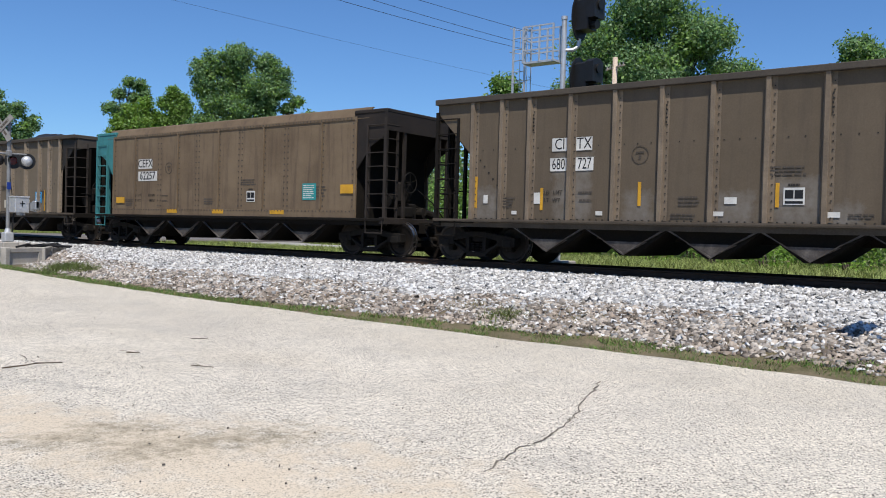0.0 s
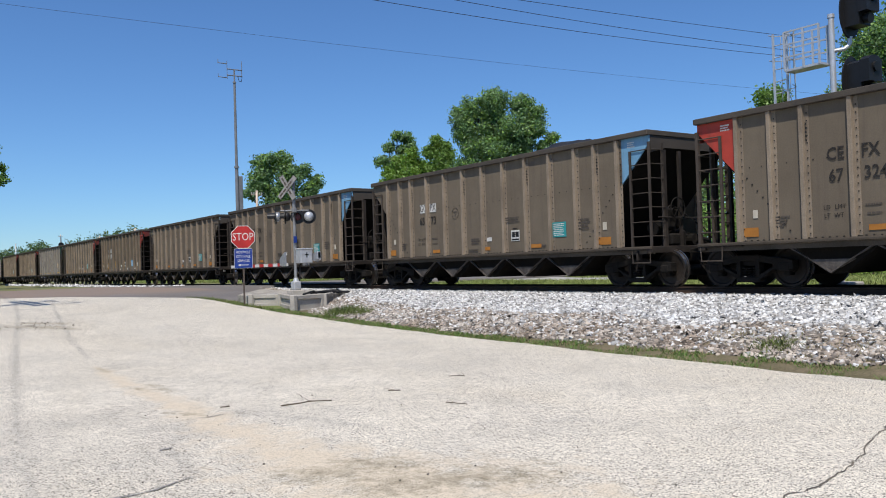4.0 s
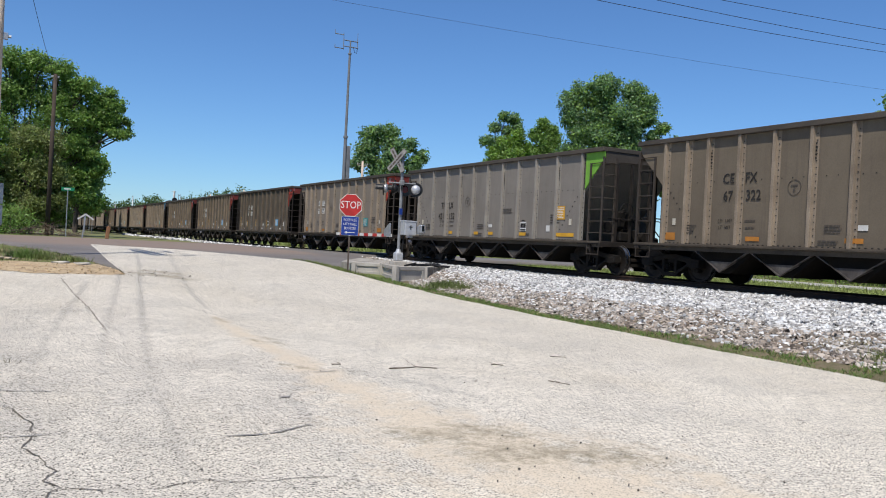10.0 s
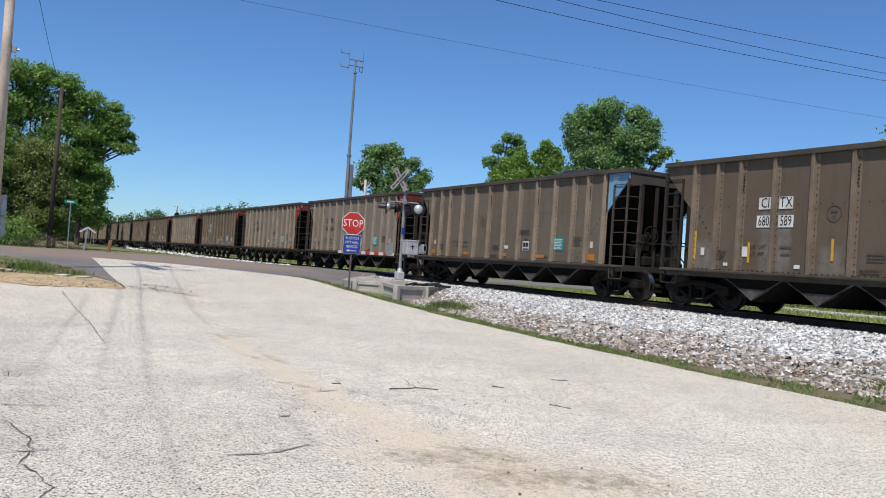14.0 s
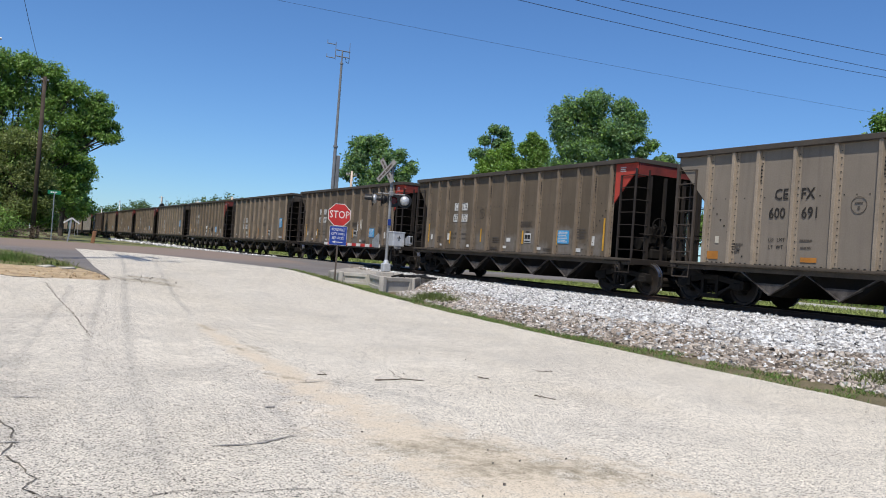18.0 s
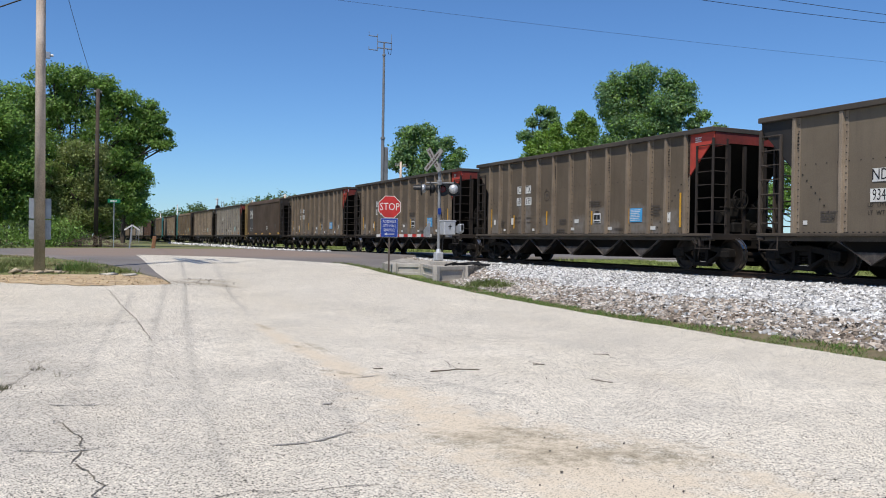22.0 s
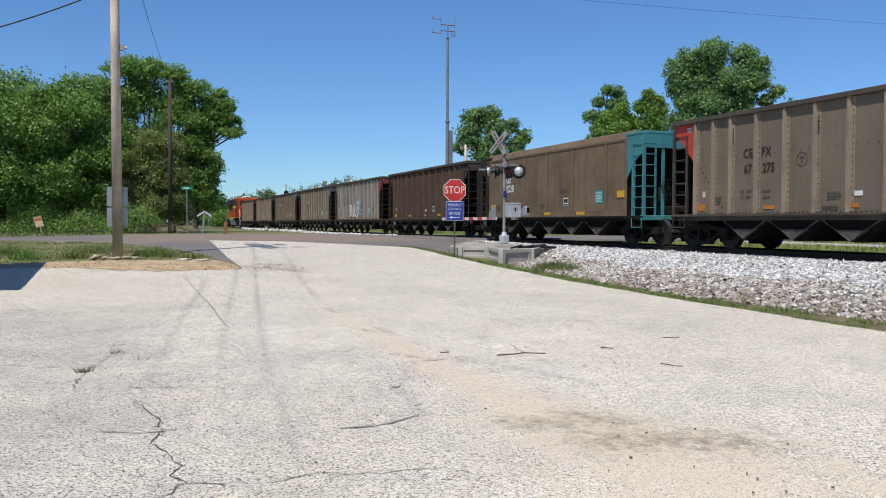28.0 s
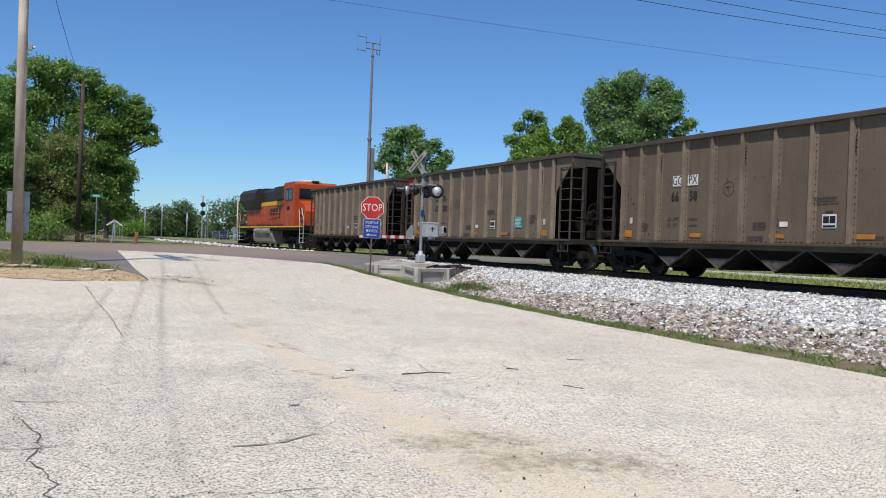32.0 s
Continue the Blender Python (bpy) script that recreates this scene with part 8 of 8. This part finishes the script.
tagged(new("meadow", blades_mesh("meadow", field(14000, 22.8, 34, 48, 100, lambda x, y: True), 0.3, M_MEADOW, 7, 0.03)), "meadow grass beyond the crossing", "grass", kind="stuff")
tagged(new("roadside_grass", blades_mesh("roadside_grass", field(9000, -40, -1, 48, 66, lambda x, y: y > lerp_at(x, (-40, -5, -1), (48.8, 48.2, 56.6))), 0.16, M_BLADE, 8, 0.03)), "grass along the far edge of the road", "grass", kind="stuff")


# ---- pavement details ----
def ribbon(name, pts, width, mat, label, seed, jag=0.03, lift=0.026):
    """A crack, seam or smear that lies on the pavement."""
    rng = random.Random(seed)
    line = []
    for (x0, y0), (x1, y1) in zip(pts, pts[1:]):
        n = max(2, int(math.hypot(x1 - x0, y1 - y0) / 0.09))
        for k in range(n):
            line.append((x0 + (x1 - x0) * k / n + rng.uniform(-jag, jag), y0 + (y1 - y0) * k / n + rng.uniform(-jag, jag)))
    line.append(pts[-1])
    v, f = [], []
    for i, (x, y) in enumerate(line):
        a, b = line[max(i - 1, 0)], line[min(i + 1, len(line) - 1)]
        d = Vector((b[0] - a[0], b[1] - a[1])).normalized()
        w = width * rng.uniform(0.3, 1.3) * (0.25 if i in (0, len(line) - 1) else 1)
        z = ground_z(min(x, 11), y) + lift + 0.012 * noise.noise(Vector((x * 0.35, y * 0.35, 0)))
        v += [(x - d.y * w, y + d.x * w, z), (x + d.y * w, y - d.x * w, z)]
        if i:
            f.append((2 * i - 2, 2 * i - 1, 2 * i + 1, 2 * i))
    tagged(new(name, quick_mesh(name, v, f, mat)), label, "pavement crack", kind="structure")


M_CRACK = surface("crack_dirt", (0.08, 0.07, 0.058), (0.19, 0.165, 0.13), 6, 30, 0.95, 0.2, grain=0.3)
M_SEAM = surface("faint_crack", (0.24, 0.22, 0.195), (0.32, 0.30, 0.27), 3, 30, 0.95, 0.1, grain=0.3)
M_SKID = surface("rubber_smear", (0.20, 0.19, 0.17), (0.34, 0.32, 0.29), 4, 25, 0.9, 0.1, grain=0.4)
crack = "dark jagged crack in the pavement"
ribbon("crack", [(4.7, 3.25), (5.26, 3.4), (5.72, 3.4), (6.36, 3.55), (6.84, 3.68), (7.32, 3.89), (8.03, 4.1), (8.5, 4.28)], 0.008, M_CRACK, crack, 1)
ribbon("crack", [(0.04, 7.86), (0.19, 7.27), (0.26, 6.77), (0.16, 6.39), (0.31, 5.76), (0.25, 5.53), (0.34, 5.35), (0.17, 5.1), (0.0, 4.7)], 0.0065, M_CRACK, crack, 2, 0.032)
ribbon("crack", [(0.34, 5.35), (0.84, 5.18), (1.08, 5.3), (1.35, 5.2), (1.72, 5.14), (1.99, 5.11)], 0.005, M_CRACK, crack, 3)
ribbon("crack", [(-0.16, 11.0), (-0.2, 10.35), (-0.43, 9.55), (-0.48, 8.9), (-0.46, 8.5)], 0.006, M_CRACK, crack, 4)
ribbon("crack", [(1.26, 21.2), (1.30, 19.0), (1.33, 16.82), (1.36, 15.3), (1.35, 13.8), (1.34, 12.6)], 0.008, M_CRACK, crack, 5, 0.018)
for k, pts in enumerate(([(4.5, 10.33), (4.97, 11.23), (5.6, 11.24), (6.74, 11.08), (7.6, 10.9), (8.0, 10.4)], [(5.71, 7.56), (5.84, 7.46), (6.17, 7.12), (6.42, 6.83)], [(7.4, 9.4), (7.3, 8.7)], [(-3.5, 12.8), (-1.0, 12.5), (0.2, 12.4)],
                         [(5.6, 11.25), (5.2, 13.0), (4.6, 14.6)], [(6.4, 21.5), (5.9, 17.5), (6.6, 14.5)])):
    ribbon("seam", pts, 0.007, M_SEAM, "faint dusty crack in the pavement", 20 + k)
for k, (pts, w) in enumerate((([(-0.03, 8.53), (0.2, 8.40), (0.5, 8.34)], 0.013), ([(-0.23, 6.85), (0.09, 6.70), (0.43, 6.71)], 0.014), ([(1.53, 6.36), (1.76, 6.32), (1.98, 6.37), (2.3, 6.55)], 0.016), ([(2.38, 7.66), (2.5, 7.70)], 0.03), ([(3.1, 9.0), (3.3, 8.98), (3.53, 9.07)], 0.012))):
    ribbon("skid_mark", pts, w, M_SKID, "short dark rubber smear on the pavement", 40 + k, 0.01, 0.028)


def stick(pts, r, seed):
    rng = random.Random(seed)
    r *= 0.72
    b = Build()
    p = [(x, y, ground_z(x, y) + 0.03 + r + rng.uniform(0, 0.008)) for x, y in pts]
    for i in range(len(p) - 1):
        b.tube(p[i], p[i + 1], r * (1 - 0.5 * i / len(p)), r * (1 - 0.5 * (i + 1) / len(p)), 6)
    m = Vector(p[len(p) // 2])
    b.tube(m, m + Vector((rng.uniform(-.1, .1), 0.16, 0.02)), r * 0.6, r * 0.2, 5)
    tagged(new("fallen_stick", b.mesh("fallen_stick", M_STICK)), "dry broken stick lying on the pavement", "stick", "sticks on the pavement")


stick([(4.12, 8.99), (4.34, 8.97), (4.5, 9.02), (4.73, 8.91)], 0.013, 1)
stick([(5.6, 9.07), (5.68, 9.02), (5.74, 9.0)], 0.010, 2)
stick([(5.68, 7.92), (5.72, 7.78), (5.78, 7.64)], 0.008, 3)
stick([(3.55, 9.4), (3.66, 9.38)], 0.010, 4)
stick([(6.9, 9.6), (7.1, 9.5)], 0.008, 5)
stick([(4.55, 9.35), (4.6, 9.48)], 0.008, 6)


def pebbles():
    g = np.random.default_rng(31)
    pts = [(x, y, ground_z(x, y) + 0.03) for x, y in zip(g.uniform(-3, 10.2, 380), 2 + 20 * g.random(380) ** 1.5)]
    pts += [(3.5 + a, 5 + b, ground_z(3.5, 5 + b) + 0.03) for a, b in zip(g.normal(0, 0.6, 150), g.uniform(-2.5, 5, 150))]
    tagged(new("pebbles", stones_mesh("pebbles", np.array(pts), 0.004 + 0.009 * g.random(len(pts)) ** 2.5, surface("pebble", (0.20, 0.18, 0.155), (0.12, 0.105, 0.09), 4, 30, 0.9, 0.1, grain=0.2, spread=0.5, island=True), 32)), "scattered small stones on the pavement", "pebbles", kind="stuff")


pebbles()


def dirt_patch():
    top, low, v, f = [], [], [], []
    xs = np.linspace(-9, 2.85, 150)
    for i, x in enumerate(xs):
        y0 = lot_top(x) - 0.22 + 0.3 * noise.noise(Vector((x * 2.2, 0, 0))) + 0.15 * noise.noise(Vector((x * 7, 1, 0)))
        y1 = lot_top(x) + lerp_at(x, (-9, -4, -1.5, 1, 2.5, 2.85), (0.1, 0.3, 2.4, 3.6, 3.5, 1.4)) + 0.35 * noise.noise(Vector((x * 1.7, 4, 0)))
        for y in (y0, (y0 + y1) / 2, y1):
            v.append((x, y, ground_z(x, y) + 0.026 + 0.02 * noise.noise(Vector((x, y, 0)))))
        if i:
            for k in (0, 1):
                f.append((3 * i - 3 + k, 3 * i + k, 3 * i + 1 + k, 3 * i - 2 + k))
    tagged(new("dirt_strip", quick_mesh("dirt_strip", v, f, M_DIRT)), "dry sandy dirt strip at the pavement's edge", "dirt", kind="structure")


dirt_patch()
for k, (x, y, s) in enumerate(((-0.92, 26.9, 0.19), (-0.66, 26.8, 0.15), (-0.42, 26.6, 0.17), (-0.2, 26.75, 0.16), (0.02, 26.8, 0.18), (0.2, 26.7, 0.12), (-1.0, 26.7, 0.12), (0.35, 26.8, 0.1), (-0.3, 26.5, 0.12))):
    me = stones_mesh("rock", np.array([(0, 0, 0)]), [s], surface("sandstone", (0.46, 0.38, 0.28), (0.34, 0.27, 0.19), 4, 30, 0.9, 0.3, grain=0.2) if k == 0 else bpy.data.materials["sandstone"], 70 + k)
    me.transform(Matrix.Diagonal((1.25, 1.0, 0.6, 1)))
    ob = new("rock", me)
    ob.matrix_basis = pose(x, y, ground_z(x, y) + 0.03 + s * 0.18)
    tagged(ob, "rough tan rock lying at the pole's foot", "rock", "rocks round the pole")

for k, (x, y, r, n, h) in enumerate(((-2.9, 27.6, 0.22, 320, 0.34), (-4.3, 28.4, 0.3, 380, 0.36), (-1.5, 27.9, 0.22, 300, 0.30), (0.75, 28.6, 0.28, 380, 0.34), (1.15, 28.0, 0.2, 240, 0.26), (-5.8, 29.2, 0.35, 420, 0.38), (-3.6, 30.2, 0.3, 300, 0.32), (-0.9, 30.6, 0.3, 300, 0.3), (1.9, 27.4, 0.2, 200, 0.2), (-7.4, 28.2, 0.35, 420, 0.36))):
    clump(x, y, r, n, h, 90 + k, "tall green weeds among the roadside grass", M_BLADE if k % 3 else M_BLADE_LUSH)


def loose_bits():
    """Splinters and stones on the dirt strip, and the crumbled edge of the asphalt beside it."""
    g = np.random.default_rng(51)
    pts = [(x, lot_top(x) + u, ground_z(x, lot_top(x) + u) + 0.045) for x, u in zip(g.uniform(-4.5, 2.8, 600), g.uniform(-0.15, 2.6, 600)) if u < lerp_at(x, (-4.5, -1.5, 1, 2.5, 2.85), (0.4, 2.3, 3.4, 3.3, 1.4))]
    chip = surface("tan_splinters", (0.56, 0.44, 0.27), (0.38, 0.27, 0.155), 4, 30, 0.95, 0.2, grain=0.2, spread=0.5, island=True)
    tagged(new("splinters", stones_mesh("splinters", np.array(pts), 0.008 + 0.026 * g.random(len(pts)) ** 2, chip, 52)), "tan splinters and stones on the dirt strip", "debris", kind="stuff")
    pts = [(x, y, ground_z(x, y) + 0.035) for x, y in zip(g.normal(3.55, 0.42, 170), g.normal(23.1, 0.85, 170))]
    crumb = surface("asphalt_crumbs", (0.27, 0.25, 0.23), (0.42, 0.38, 0.33), 4, 30, 0.95, 0.2, grain=0.2, spread=0.5, island=True)
    tagged(new("asphalt_crumbs", stones_mesh("asphalt_crumbs", np.array(pts), 0.006 + 0.022 * g.random(len(pts)) ** 2.2, crumb, 53)), "grey crumbs of broken asphalt at the pavement's corner", "debris", kind="stuff")
    slab = surface("pale_broken_slab", (0.52, 0.49, 0.43), (0.42, 0.39, 0.34), 3, 30, 0.9, 0.3, grain=0.2)
    for k, (x, y, l) in enumerate(((1.55, 25.9, 0.22), (2.05, 25.6, 0.17))):
        me = stones_mesh("broken_slab", np.array([(0, 0, 0)]), [l], slab, 80 + k)
        me.transform(Matrix.Diagonal((1.5, 1.0, 0.35, 1)))
        ob = new("broken_slab", me)
        ob.matrix_basis = pose(x, y, ground_z(x, y) + 0.05)
        tagged(ob, "flat piece of broken pale concrete in the dirt", "rubble", "rubble on the dirt strip")


loose_bits()

# a plain shed that closes the place on the left, out of view; its shade falls on the pavement
shed = thing("shed", -6.75, 20.6, 0.3, "plain pale shed beside the pavement", "shed")
part("walls", Build().box(-2.6, 2.6, -3.6, 3.2, -0.3, 4.4).mesh("walls", plain("pale_siding", (0.55, 0.53, 0.5), 0.7)), shed)
part("roof", Build().prism([(-2.8, 4.4), (2.8, 4.4), (2.8, 4.5), (0, 5.3), (-2.8, 4.5)], "y", -3.8, 3.4).mesh("roof", M_GALV), shed)


# ---- movement ----
def motions():
    """The train rolls past at an even speed; the wheels turn while their car is near."""
    def centre(n, t):
        return LEAD + PITCH * n + lerp_at(n, SLACK_N, SLACK_Y) - HALF - SPEED * t
    home = {}
    for n, car in CARS:
        home[car] = n
        walk(car, [(t, pose(TRACK_X, centre(n, t), RAIL_Z)) for t in (0.0, 8.0, 16.0, 24.0, 32.0)])
    walk(LOCO, [(t, pose(TRACK_X, LOCO_FRONT + 11.0 - SPEED * t, RAIL_Z)) for t in (0.0, 8.0, 16.0, 24.0, 32.0)])
    for wheel, off, car in SPIN:
        start = centre(home[car], 0) if car in home else LOCO_FRONT + 11.0
        t0 = max(0.0, (start - (42 if car in home else 90)) / SPEED)
        t1 = min(32.0, (start + 8) / SPEED)
        f0, f1 = math.floor(t0 * FPS), math.ceil(t1 * FPS)
        frames = sorted({0, *range(f0, f1 + 1), 960}) if f1 > f0 else [0, 960]
        frames = [f for f in frames if 0 <= f <= 960]
        rows = []
        for f in frames:
            g = min(max(f, f0), f1)
            rows.append((f / FPS, Matrix.Translation((0, off, WHEEL_R)) @ Matrix.Rotation(SPEED * (g - f0) / FPS / WHEEL_R, 4, "X")))
        walk(wheel, rows)


motions()
